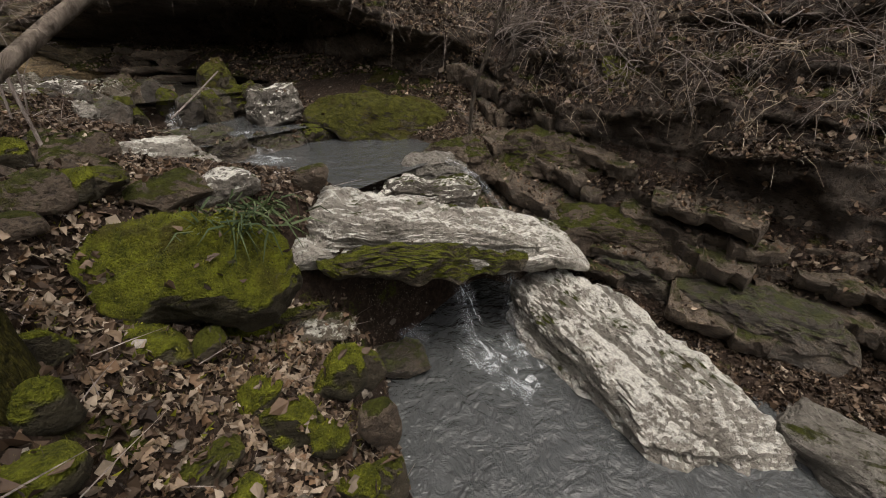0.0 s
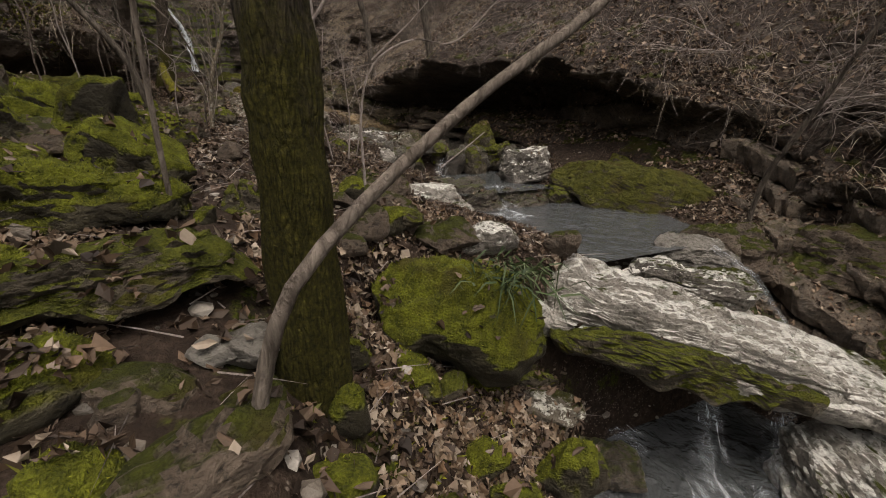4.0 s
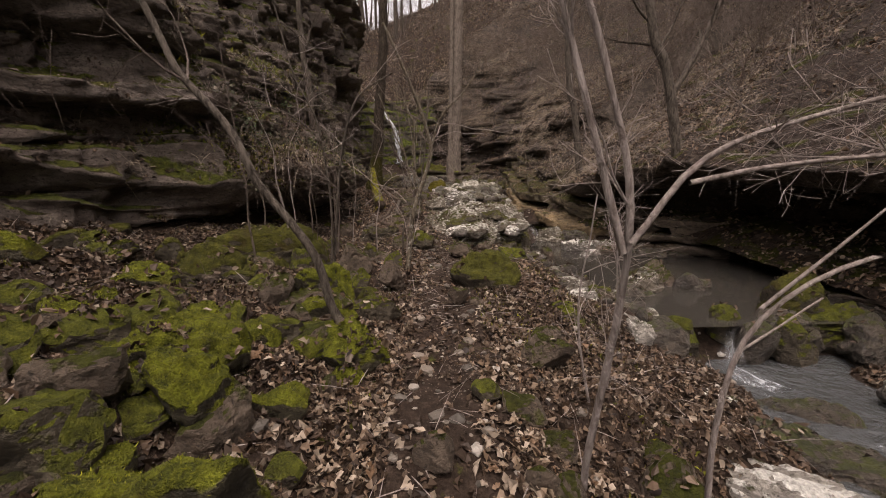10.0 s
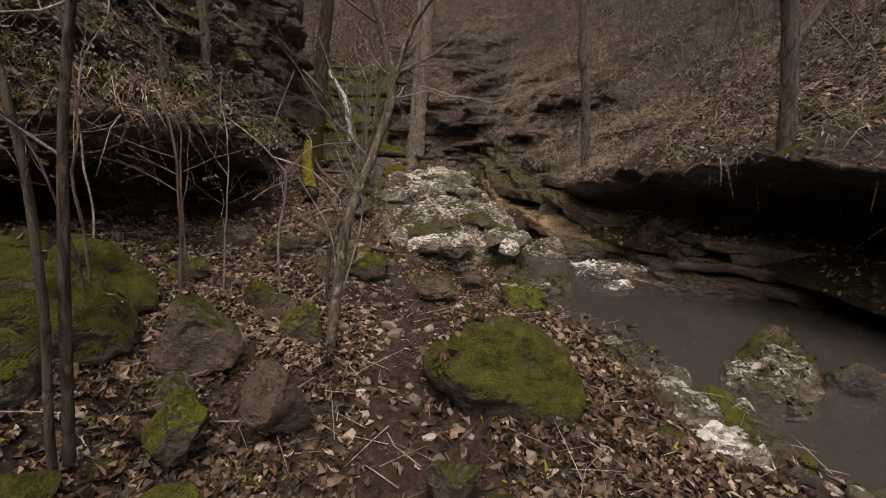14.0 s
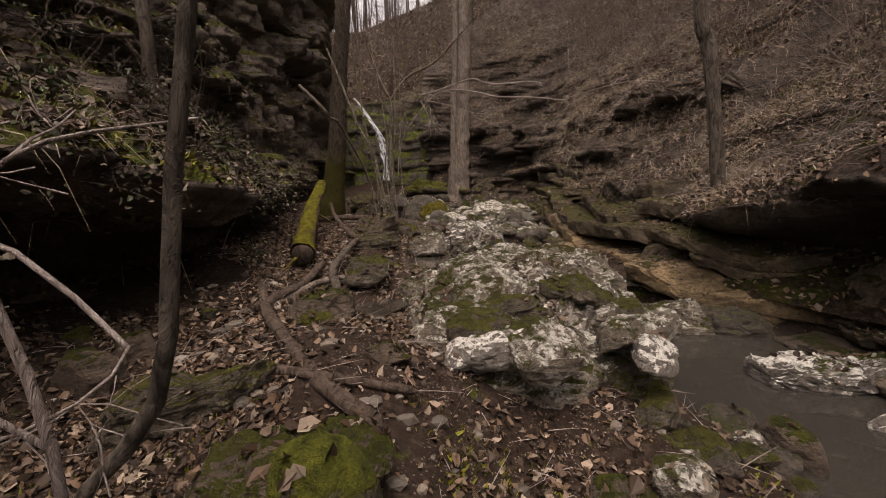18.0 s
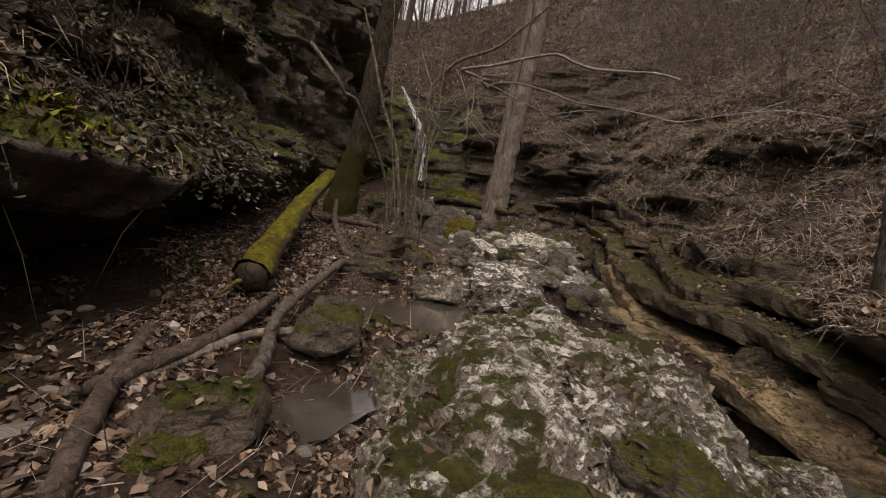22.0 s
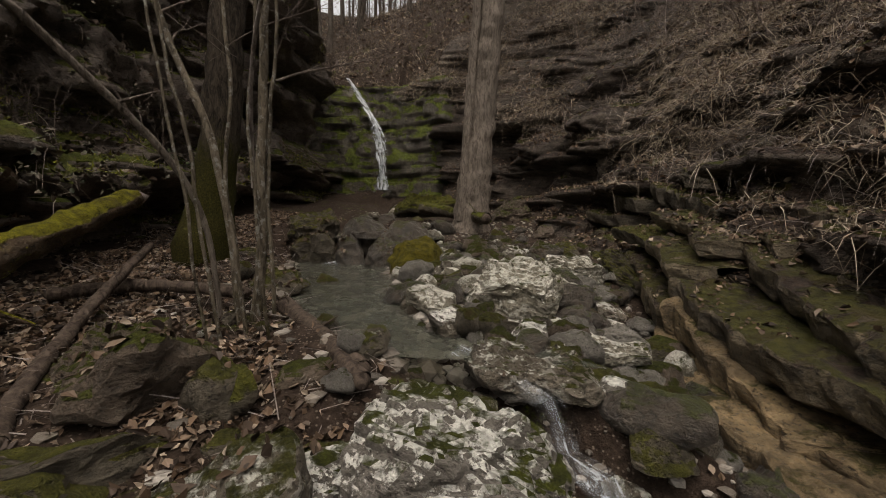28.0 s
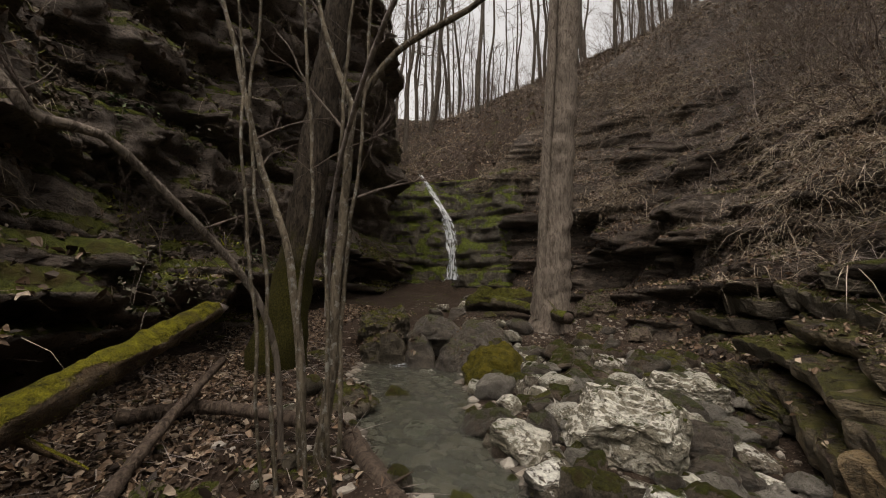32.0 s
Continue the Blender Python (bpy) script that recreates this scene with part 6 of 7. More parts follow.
# on the right bank
tree("tree", [([(3.72, 10.29, 2.4), (3.47, 10.29, 3.73), (3.2, 10.29, 4.4), (2.9, 10.3, 6.5)], 0.085, 0.055), ([(3.55, 10.29, 3.3), (3.9, 10.3, 3.9), (4.4, 10.3, 5.0)], 0.05, 0.03)], M_BARK, "forked bare tree on the lip of the overhang", limbs=6, reach=1.3, seed=15, low=0.4)
tree("tree", [([(3.3, 14.38, 2.2), (3.13, 14.38, 3.84), (2.98, 14.38, 4.62), (2.8, 14.4, 9.0)], 0.09, 0.07)], M_BARK, "straight bare tree standing on the leafy bank", limbs=5, reach=1.5, seed=16, low=0.4)
tree("tree", [([(-3.75, 13.4, 2.9), (-3.7, 13.4, 4.2), (-3.8, 13.4, 5.6), (-3.7, 13.4, 9.0)], 0.075, 0.05)], M_BARK, "dark slim tree rooted on the cliff ledge", limbs=4, reach=1.2, seed=116, low=0.3)
# before the waterfall
tree("tree", [([(-0.2, 21.0, 2.0), (-0.1, 21.0, 3.6), (0.0, 21.0, 4.94), (0.18, 21.0, 8.2), (0.3, 21.0, 14.0)], 0.27, 0.17), ([(-0.36, 20.78, 2.3), (-0.29, 20.8, 3.9), (-0.07, 20.82, 8.1), (0.1, 20.9, 13.0)], 0.09, 0.07)], M_BARK_GREY, "tall grey tree with a dark split along its trunk", seed=17, flare=0.12, wobble=0.01, limbs=2, reach=2.5, low=0.6)
tree("tree", [([(-3.1, 17.73, 1.9), (-2.85, 17.73, 3.6), (-2.7, 17.73, 5.04), (-2.49, 17.73, 6.74), (-2.2, 17.8, 11.0)], 0.19, 0.12)], M_BARK_MOSS, "mossy-based tree leaning off the cliff", seed=18, flare=0.15, limbs=3, reach=2.0, low=0.5, twig_mat=M_BARK)
tree("clump_tree", [([(-1.53, 16.0, 1.6), (-1.68, 16.0, 2.73), (-2.01, 16.0, 3.6), (-2.41, 16.0, 4.79)], 0.032, 0.015), ([(-1.58, 15.75, 1.5), (-1.66, 15.6, 2.72), (-1.86, 15.6, 4.16), (-1.87, 15.6, 5.2)], 0.0105, 0.007), ([(-1.5, 15.75, 1.5), (-1.62, 15.7, 2.54), (-1.79, 15.7, 3.54), (-1.84, 15.7, 4.9)], 0.0125, 0.008), ([(-1.4, 15.85, 1.5), (-1.46, 15.8, 2.72), (-1.43, 15.8, 3.38), (-1.65, 15.8, 4.9)], 0.014, 0.009), ([(-1.18, 15.75, 1.5), (-1.19, 15.6, 2.45), (-1.16, 15.6, 3.3), (-1.11, 15.6, 4.8)], 0.0115, 0.008), ([(-1.5, 16.1, 1.6), (-1.42, 16.1, 2.74), (-1.38, 16.1, 3.88)], 0.038, 0.028), ([(-1.38, 16.1, 3.88), (-1.09, 16.1, 4.25), (-0.53, 16.1, 4.55), (0.2, 16.0, 5.2)], 0.025, 0.014), ([(-1.38, 16.1, 3.88), (-1.55, 16.1, 4.28), (-1.81, 16.1, 5.0)], 0.025, 0.015), ([(-1.36, 16.1, 1.7), (-1.38, 16.1, 2.74), (-1.31, 16.1, 3.66), (-1.26, 16.1, 5.0)], 0.015, 0.01)], M_BARK_PALE, "clump of thin blotched mossy stems beside the pool", limbs=2, reach=1.1, seed=19, twig_mat=M_TWIG, wobble=0.05, low=0.4)
tree("bent_sapling", [([(-1.72, 16.05, 1.7), (-1.79, 16.0, 2.34), (-1.88, 15.8, 2.75), (-2.01, 15.4, 3.14), (-2.08, 15.1, 3.36), (-2.12, 14.9, 3.35), (-2.19, 14.8, 3.48), (-2.5, 14.72, 3.8)], 0.02, 0.024)], M_BARK_GREY, "crooked sapling bent out over the mossy log", "sapling", 3, 0.5, 20, M_TWIG, 0.0, 0.3)
tree("arching_branch", [([(-1.25, 15.7, 2.7), (-1.05, 15.4, 3.2), (-0.57, 14.9, 3.59), (-0.28, 14.77, 3.64), (0.1, 14.63, 3.55), (0.37, 14.5, 3.44), (0.71, 14.37, 3.39), (0.99, 14.23, 3.32), (1.17, 14.1, 3.26), (1.5, 14.05, 3.35), (1.9, 13.97, 3.41), (2.22, 13.9, 3.38)], 0.0115, 0.005), ([(-0.53, 14.9, 3.59), (-0.55, 13.6, 3.27), (-0.6, 12.9, 3.08), (-0.43, 12.85, 3.1), (-0.24, 12.82, 3.15), (-0.07, 12.78, 3.18), (0.01, 12.75, 3.14), (0.15, 12.72, 3.1), (0.43, 12.68, 3.1), (0.56, 12.65, 3.07)], 0.013, 0.0065), ([(-0.57, 12.64, 2.96), (-0.52, 12.64, 2.86), (-0.5, 12.64, 2.78), (-0.5, 12.64, 2.72), (-0.49, 12.64, 2.64), (-0.56, 12.64, 2.59)], 0.0045, 0.002), ([(-0.49, 12.66, 2.91), (-0.48, 12.66, 2.84), (-0.48, 12.66, 2.79)], 0.0035, 0.002), ([(-0.47, 12.66, 2.77), (-0.38, 12.66, 2.69), (-0.3, 12.66, 2.67)], 0.0026, 0.0015), ([(-0.5, 12.64, 2.71), (-0.55, 12.64, 2.67), (-0.61, 12.64, 2.65)], 0.0026, 0.0015), ([(-0.52, 12.7, 2.98), (-0.36, 12.75, 2.95), (-0.21, 12.8, 2.91), (-0.04, 12.85, 2.87), (0.21, 12.9, 2.85)], 0.0035, 0.002), ([(-0.12, 12.9, 2.94), (-0.05, 12.9, 2.85), (0.07, 12.9, 2.79), (0.2, 12.9, 2.73)], 0.0026, 0.0015)], M_TWIG_PALE, "pale forked branch reaching out over the path", "sapling", 1, 0.3, 120, wobble=0.01, low=0.3)


def log(name, pts, r0, r1, mat, label, seed, knots=3):
    line = bend(np.subtract(pts, pts[0]), 0.06, 0.015, seed)
    v, f = tube(line, np.linspace(r0, r1, len(line)), 28 if r0 > 0.05 else 8, seed, 0.12 if r0 > 0.1 else 0.25)
    if r0 > 0.1:
        v = v + 0.03 * np.stack([fbm(v[:, 0] * 16, v[:, 1] * 16, v[:, 2] * 16 + 20 * c, 3, seed + c) for c in range(3)], -1)
    thing = mesh_ob(name, v, f, mat)
    thing.location = pts[0]
    rng = np.random.default_rng(seed)
    for _ in range(knots):
        at = int(rng.integers(2, len(line) - 2))
        v, f = joined(twigs(line[at], rng.normal(size=3), r0 * rng.uniform(1.5, 4), r0 * 0.25, 0, rng))
        part("stub", v, f, mat, thing)
    ends = []
    for at, r in ((0, r0), (-1, r1)):
        ring = v[:0]
        c = line[at]
        a = np.linspace(0, 2 * math.pi, 12, endpoint=False)
        t = line[1] - line[0] if at == 0 else line[-1] - line[-2]
        t = t / np.linalg.norm(t)
        e1 = np.cross(t, (0.3, 0.2, 0.9))
        e1 /= np.linalg.norm(e1)
        e2 = np.cross(t, e1)
        rr = r * (0.9 + 0.1 * rng.random(12))
        ring = c + rr[:, None] * (np.cos(a)[:, None] * e1 + np.sin(a)[:, None] * e2)
        vv = np.vstack([ring, c + t * (r * 1.8 if at else -r * 0.7) + (e1 * r * 0.6 if at else 0)])
        ff = np.array([[k, (k + 1) % 12, 12] for k in range(12)])
        part("broken_end", vv, ff, M_TWIG_PALE if name == "mossy_log" and at else M_WOOD_WET, thing)
    return tagged(thing, label, "log")


log("mossy_log", [(-2.12, 13.42, 1.46), (-2.2, 13.7, 1.56), (-2.55, 15.0, 1.98), (-2.9, 16.6, 2.5)], 0.14, 0.085, M_LOG, "fallen log thick with yellow-green moss against the cliff", 31)
log("fallen_branch", [(-2.2, 12.56, 1.27), (-1.9, 12.0, 1.19), (-1.48, 11.39, 1.12), (-1.06, 10.89, 1.03), (-0.7, 10.6, 0.95)], 0.045, 0.05, M_WOOD_WET, "curved wet dead branch lying on leaves", 32)
log("fallen_branch", [(-1.85, 13.33, 1.36), (-1.83, 12.61, 1.26), (-1.95, 12.0, 1.2)], 0.04, 0.05, M_WOOD_WET, "dark dead branch beside the mossy log", 33)
log("fallen_branch", [(-1.74, 14.43, 1.52), (-1.67, 13.2, 1.36), (-1.45, 12.5, 1.22), (-1.35, 12.2, 1.18)], 0.04, 0.045, M_BARK, "mossy dead branch with a pale cut band", 34)
log("fallen_branch", [(-1.5, 12.95, 1.26), (-1.72, 12.74, 1.24), (-1.9, 12.1, 1.17)], 0.03, 0.035, M_BARK_GREY, "grey dead branch lying on leaves", 35)
log("fallen_branch", [(-1.39, 16.3, 1.72), (-1.0, 15.95, 1.65), (-0.54, 15.52, 1.57)], 0.06, 0.06, M_WOOD_WET, "short dead log at the pool's edge", 36)
log("fallen_branch", [(-2.95, 15.95, 1.8), (-2.5, 16.3, 1.82), (-1.7, 16.3, 1.8)], 0.05, 0.045, M_WOOD_WET, "dark dead branch under the leaning stems", 37)
log("fallen_branch", [(-2.75, 16.6, 2.1), (-2.45, 15.9, 1.85), (-1.95, 15.0, 1.58), (-1.7, 14.74, 1.52)], 0.03, 0.045, M_WOOD_WET, "dark leaning dead branch", 38)
log("fallen_branch", [(-1.83, 7.31, 0.93), (-1.45, 7.38, 0.83), (-1.06, 7.42, 0.77)], 0.016, 0.012, M_BARK_PALE, "pale stick lying on leaves", 39, 1)
log("fallen_branch", [(-2.56, 7.29, 1.04), (-2.2, 7.05, 0.95), (-1.85, 6.84, 0.9)], 0.028, 0.022, M_BARK_PALE, "pale stick lying on leaves", 40, 1)
log("fallen_branch", [(-3.13, 8.46, 1.25), (-2.7, 8.1, 1.35), (-2.28, 7.77, 0.93)], 0.012, 0.014, M_BARK_PALE, "thin pale stick leaning on mossy rock", 41, 1)
log("fallen_branch", [(-1.4, 10.9, 1.12), (-0.95, 10.9, 1.04), (-0.55, 10.9, 0.96)], 0.035, 0.025, M_WOOD_WET, "mossy fallen branch across the stones", 42)
log("fallen_branch", [(-1.5, 16.5, 1.68), (-0.94, 15.9, 1.64), (-0.5, 15.38, 1.58)], 0.055, 0.05, M_WOOD_WET, "wet brown log sloping into the clear pool", 46)
log("root_log", [(0.75, 4.6, 0.3), (1.2, 4.0, 0.1), (1.5, 3.5, 0.05)], 0.06, 0.05, M_WOOD_WET, "dark root along the stream bank", 43)
log("stick", [(2.63, 7.0, 0.15), (3.05, 7.02, 0.42), (3.49, 7.04, 0.72)], 0.013, 0.01, M_TWIG_PALE, "pale stick propped in the cascade", 44, 1)
log("fallen_branch", [(-1.3, 22.1, 2.55), (-0.6, 21.6, 2.45), (0.1, 20.3, 2.35)], 0.12, 0.1, M_HALFMOSS, "mossy fallen log at the foot of the big tree", 45)


# the bare woods above
def wood_template(seed, height, radius):
    rng = np.random.default_rng(seed)
    pts = [(0, 0, -0.5)]
    lean = rng.normal(size=2) * 0.04
    for k in range(1, 7):
        pts.append((lean[0] * height * k / 6 + rng.normal() * 0.12, lean[1] * height * k / 6 + rng.normal() * 0.12, height * k / 6))
    line = bend(pts, 0.5)
    thing = new("bare_tree")
    v, f = tube(line, np.linspace(radius, radius * 0.3, len(line)), 8, seed, 0.08)
    part("trunk", v, f, M_BARK, thing)
    pieces = []
    for _ in range(8):
        at = int(len(line) * rng.uniform(0.45, 0.98))
        way = np.array((rng.normal(), rng.normal(), rng.uniform(0.3, 1.2)))
        pieces += twigs(line[at], way, height * rng.uniform(0.1, 0.2), radius * 0.28, 2, rng, 4, 0.6, 0.0, 0.006)
    v, f = joined(pieces)
    part("crown", v, f, M_TWIG, thing)["kind"] = "stuff"
    return tagged(thing, "tall bare winter tree on the hillside", "tree", group="bare woods on the hills")


wood_rng = np.random.default_rng(60)
templates = [wood_template(70 + k, wood_rng.uniform(11, 18), wood_rng.uniform(0.06, 0.14)) for k in range(6)]


def hill_at(x, y):
    return ground_at(x, y) if y > 27.5 or x > right_lip_x(y) + 5.5 or x < left_top_x(y) - 3 else float(hill_z(x, y)) - 0.2


spots = []
while len(spots) < 190:
    if len(spots) < 125:
        x, y = wood_rng.uniform(-17, 13), wood_rng.uniform(31, 58)
    elif len(spots) < 160:
        y = wood_rng.uniform(-8, 28)
        x = right_lip_x(y) + wood_rng.uniform(3.0, 22)
    else:
        y = wood_rng.uniform(-5, 28)
        x = left_top_x(y) - wood_rng.uniform(2.5, 18)
    spots.append((x, y))
for k, (x, y) in enumerate(spots):
    m = pose(x, y, hill_at(x, y) - 0.1, wood_rng.normal() * 2, wood_rng.normal() * 2, wood_rng.uniform(0, 360))
    if k < len(templates):
        templates[k].matrix_world = m
    else:
        copy_thing(templates[k % len(templates)], m)


def brush_template(seed):
    rng = np.random.default_rng(seed)
    thing = new("bare_shrub")
    for _ in range(5):
        way = np.array((rng.normal() * 0.4, rng.normal() * 0.4, 1.0))
        limb(thing, twigs((rng.normal() * 0.1, rng.normal() * 0.1, -0.05), way, rng.uniform(1.1, 2.8), 0.012, 2, rng, 4, 0.6, 0.0, 0.0035), M_TWIG, "stem")
    return tagged(thing, "bare reddish-brown brush on the slope", "shrub", group="brush on the slopes")


brushes = [brush_template(90 + k) for k in range(6)]
for k in range(230):
    y = wood_rng.uniform(-2, 27) if k < 85 else wood_rng.uniform(4, 26) if k < 110 else wood_rng.uniform(13, 24) if k < 150 else wood_rng.uniform(27.5, 40)
    x = left_lip_x(y) - wood_rng.uniform(0.3, 1.0) if 85 <= k < 110 else right_lip_x(y) + wood_rng.uniform(1.6, 6.5) if k < 150 else wood_rng.uniform(-8, 9)
    z = left_lip_z(y) + 0.2 if 85 <= k < 110 else right_lip_z(y) + (0.72 if y < 16 else 0.95) * (x - right_lip_x(y)) - 0.1 if k < 150 else ground_at(x, y)
    m = pose(x, y, float(z), 0, 0, wood_rng.uniform(0, 360)) @ Matrix.Scale(0.6 if 85 <= k < 110 else 1.0, 4)
    if k < 6:
        brushes[k].matrix_world = m
    else:
        copy_thing(brushes[k % 6], m)


# fine saplings of the thicket and tangled vines over the lower bank
def thicket_sapling(x, y, z, height, seed):
    rng = np.random.default_rng(seed)
    lean = rng.normal(size=2) * 0.1
    pts = [(x, y, z), (x + lean[0] * height * 0.4 + rng.normal() * 0.06, y + lean[1] * height * 0.4, z + height * 0.45), (x + lean[0] * height, y + lean[1] * height, z + height)]
    tree("thin_sapling", [(pts, rng.uniform(0.007, 0.015), 0.003)], M_TWIG if seed % 3 else M_TWIG_PALE, "thin bare sapling in the thicket", "sapling", 4, 0.8, seed, M_TWIG, 0.09, 0.25, group="saplings of the thicket")


thin_rng = np.random.default_rng(41)
for k in range(26):
    if 9 <= k < 14:
        continue
    y = thin_rng.uniform(6.8, 9.4) if k < 14 else thin_rng.uniform(15.5, 22.5)
    x = thin_rng.uniform(-3.2, -1.75) if k < 9 else thin_rng.uniform(0.55, 1.2) if k < 14 else right_lip_x(y) + thin_rng.uniform(0.8, 3.0)
    z = ground_at(x, y) if k < 14 else float(right_lip_z(y)) + 0.7 * (x - float(right_lip_x(y))) - 0.1
    thicket_sapling(float(x), float(y), z, thin_rng.uniform(1.6, 3.2) if k < 14 else thin_rng.uniform(2.5, 5.0), 700 + k)


def vine_tangle(x, y, z, seed, reach):
    rng = np.random.default_rng(seed)
    thing = new("vine_tangle")
    thing.location = (x, y, z)
    for _ in range(8):
        way = np.array((-0.6 + rng.normal() * 0.6, rng.normal() * 0.8, rng.uniform(0.1, 0.9)))
        limb(thing, twigs(rng.normal(size=3) * 0.08, way, reach * rng.uniform(0.6, 1.2), 0.009, 2, rng, 4, 0.9, 0.06, 0.0022), M_TWIG_PALE, "vine")
    return tagged(thing, "tangle of pale bare vines hanging over the bank", "vines", group="vines on the bank")


for k, (y, out) in enumerate(((4.6, 0.3), (3.6, 0.1), (2.7, 0.5), (1.5, 0.4), (0.4, 0.6), (-0.6, 0.4))):
    x = float(right_lip_x(y)) + out
    vine_tangle(x, y, float(right_lip_z(y)) + 1.8 * out + 0.05, 800 + k, 1.3)


# ---- litter: leaves, stones, twigs and dry grass that nobody could count ----
from mathutils.bvhtree import BVHTree


def world_mesh(ob):
    me = ob.data
    v = np.empty(len(me.vertices) * 3)
    me.vertices.foreach_get("co", v)
    m = np.array(ob.matrix_basis)
    v = v.reshape(-1, 3) @ m[:3, :3].T + m[:3, 3]
    k = len(me.polygons[0].vertices)
    f = np.empty(len(me.polygons) * k, np.int64)
    me.polygons.foreach_get("vertices", f)
    return v, f.reshape(-1, k)


def solid_tree(obs):
    vs, fs, n = [], [], 0
    for ob in obs:
        v, f = world_mesh(ob)
        vs.append(v)
        if f.shape[1] == 4:
            f = np.vstack([f[:, [0, 1, 2]], f[:, [0, 2, 3]]])
        fs.append(f + n)
        n += len(v)
    return BVHTree.FromPolygons(np.vstack(vs).tolist(), np.vstack(fs).tolist())


mossy = [ob for ob in rock_list if ob.data.materials[0] in (M_MOSSROCK, M_HALFMOSS)]
surface = solid_tree([ground, wall_right, wall_left])
rock_surface = solid_tree([ground] + rock_list)
litter = np.random.default_rng(5)
DOWN = Vector((0, 0, -1))


def drop(xs, ys, tops, steep=0.45, solid=None):
    """Where things let fall come to rest, with the slope's normal there; dry and not too steep."""
    at, up = [], []
    for x, y, t in zip(xs, ys, tops):
        p, n, _, _ = (solid or surface).ray_cast(Vector((x, y, t)), DOWN)
        if p is None:
            continue
        if n.z < 0:
            n = -n
        wet = bank_left_x(y) < x < bank_right_x(y) and p.z < water_z(y) + 0.04
        if n.z > steep and not wet:
            at.append(p[:])
            up.append(n[:])
    return np.array(at), np.array(up)


def turns(up, rng, tip=0.5):
    """A random turn for each piece, lying roughly on its slope."""
    n = up + rng.normal(size=up.shape) * tip
    n /= np.linalg.norm(n, axis=1)[:, None]
    a = np.cross(n, rng.normal(size=up.shape))
    a /= np.linalg.norm(a, axis=1)[:, None]
    return a, np.cross(n, a), n


def leaves(name, at, up, low, high, mat, label, tip=0.65, lift=0.012, lobed=False):
    """Curled leaves, folded along the midrib; the near ones with lobes."""
    k = len(at)
    a, b, n = turns(up, litter, tip)
    size = (low + (high - low) * litter.random(k) ** 1.7)[:, None]
    wide = size * litter.uniform(0.14, 0.4, (k, 1))
    fold = size * litter.uniform(-0.15, 0.4, (k, 1))
    roll = size * litter.uniform(-0.5, 0.9, (k, 1))
    c = at + up * lift

    def spot(u, v):
        return c + a * size * u + b * wide * v + n * (fold * abs(v) + roll * (u * u - 0.08))

    if lobed:
        pts = np.stack([spot(*p) for p in ((-0.5, 0), (-0.1, 0.05), (0.22, -0.05), (0.5, 0), (-0.26, 0.75), (-0.06, 0.4), (0.16, 1.0), (-0.22, -0.8), (-0.02, -0.42), (0.2, -0.95))], 1)
        quads = ([0, 1, 5, 4], [1, 2, 6, 5], [0, 7, 8, 1], [1, 8, 9, 2], [2, 9, 3, 6])
    else:
        pts = np.stack([spot(*p) for p in ((-0.5, 0), (-0.12, 1.0), (0.22, 0.8), (0.5, 0), (0.22, -0.8), (-0.12, -1.0))], 1)
        quads = ([0, 1, 2, 3], [0, 3, 4, 5])
    pts = pts + litter.normal(size=pts.shape) * (0.07 * size)[:, None]
    base = np.arange(k)[:, None] * pts.shape[1]
    f = np.concatenate([base + np.array(q) for q in quads])
    return tagged(mesh_ob(name, pts.reshape(-1, 3), f, mat, None, False), label, "leaves", kind="stuff")


N = 270000
ly = np.where(litter.random(N) < 0.55, litter.uniform(-1.5, 9.5, N), litter.uniform(9.5, 22, N))
lx = left_foot_x(ly) + litter.random(N) * (right_foot_x(ly) - left_foot_x(ly))
stony = (ly > 12.5) & (lx > -0.9) & (lx < 1.9)
use = ~(stony & (litter.random(N) < 0.85))
lx, ly = lx[use], ly[use]
at, up = drop(lx, ly, np.minimum(path_z(ly) + 1.15, left_lip_z(ly) - 0.3), 0.3)
patch = fbm(at[:, 0] * 1.1, at[:, 1] * 1.1, 0, 3, 40) + 0.28
shore = at[:, 0] > bank_left_x(at[:, 1]) - 0.55 - 0.3 * fbm(at[:, 0] * 3, at[:, 1] * 3, 0, 2, 43)
gully = (np.abs(at[:, 0] - 0.4) < 1.0) & (np.abs(at[:, 1] - 10.4) < 1.1)
trail = np.abs(at[:, 0] - path_x(at[:, 1]) - 0.1) < 0.33
keep = (patch + litter.uniform(-0.45, 0.5, len(at)) > -0.12) & ~(trail & (litter.random(len(at)) < 0.86)) & ~(gully & (litter.random(len(at)) < 0.6)) & ~(shore & (at[:, 1] > 7.2) & (litter.random(len(at)) < 0.8))
far = at[:, 1] > 8.5
leaves("leaf_litter", at[keep & ~far], up[keep & ~far], 0.026, 0.105, M_LEAF, "brown curled fallen leaves over the lower ravine floor", 0.8, 0.012, True)
leaves("leaf_litter", at[keep & far], up[keep & far], 0.026, 0.08, M_LEAF_DULL, "dark damp fallen leaves over the upper ravine floor", 0.55)
N = 17000
ly = litter.uniform(0.0, 7.0, N) * litter.random(N) ** 0.3
lx = litter.uniform(-2.2, 1.6, N)
use = (fbm(lx * 1.8, ly * 1.8, 0, 2, 49) > -0.12) & (lx < bank_left_x(ly)) & (np.abs(lx - path_x(ly)) > 0.25)
at, up = drop(lx[use], ly[use], path_z(ly[use]) + 1.0, 0.3)
leaves("pale_leaf_litter", at, up, 0.035, 0.1, M_LEAF_PALE, "pale bleached leaves lying on the lower bank", 0.5, 0.018, True)
N = 6000
ly = litter.uniform(7.5, 11.0, N)
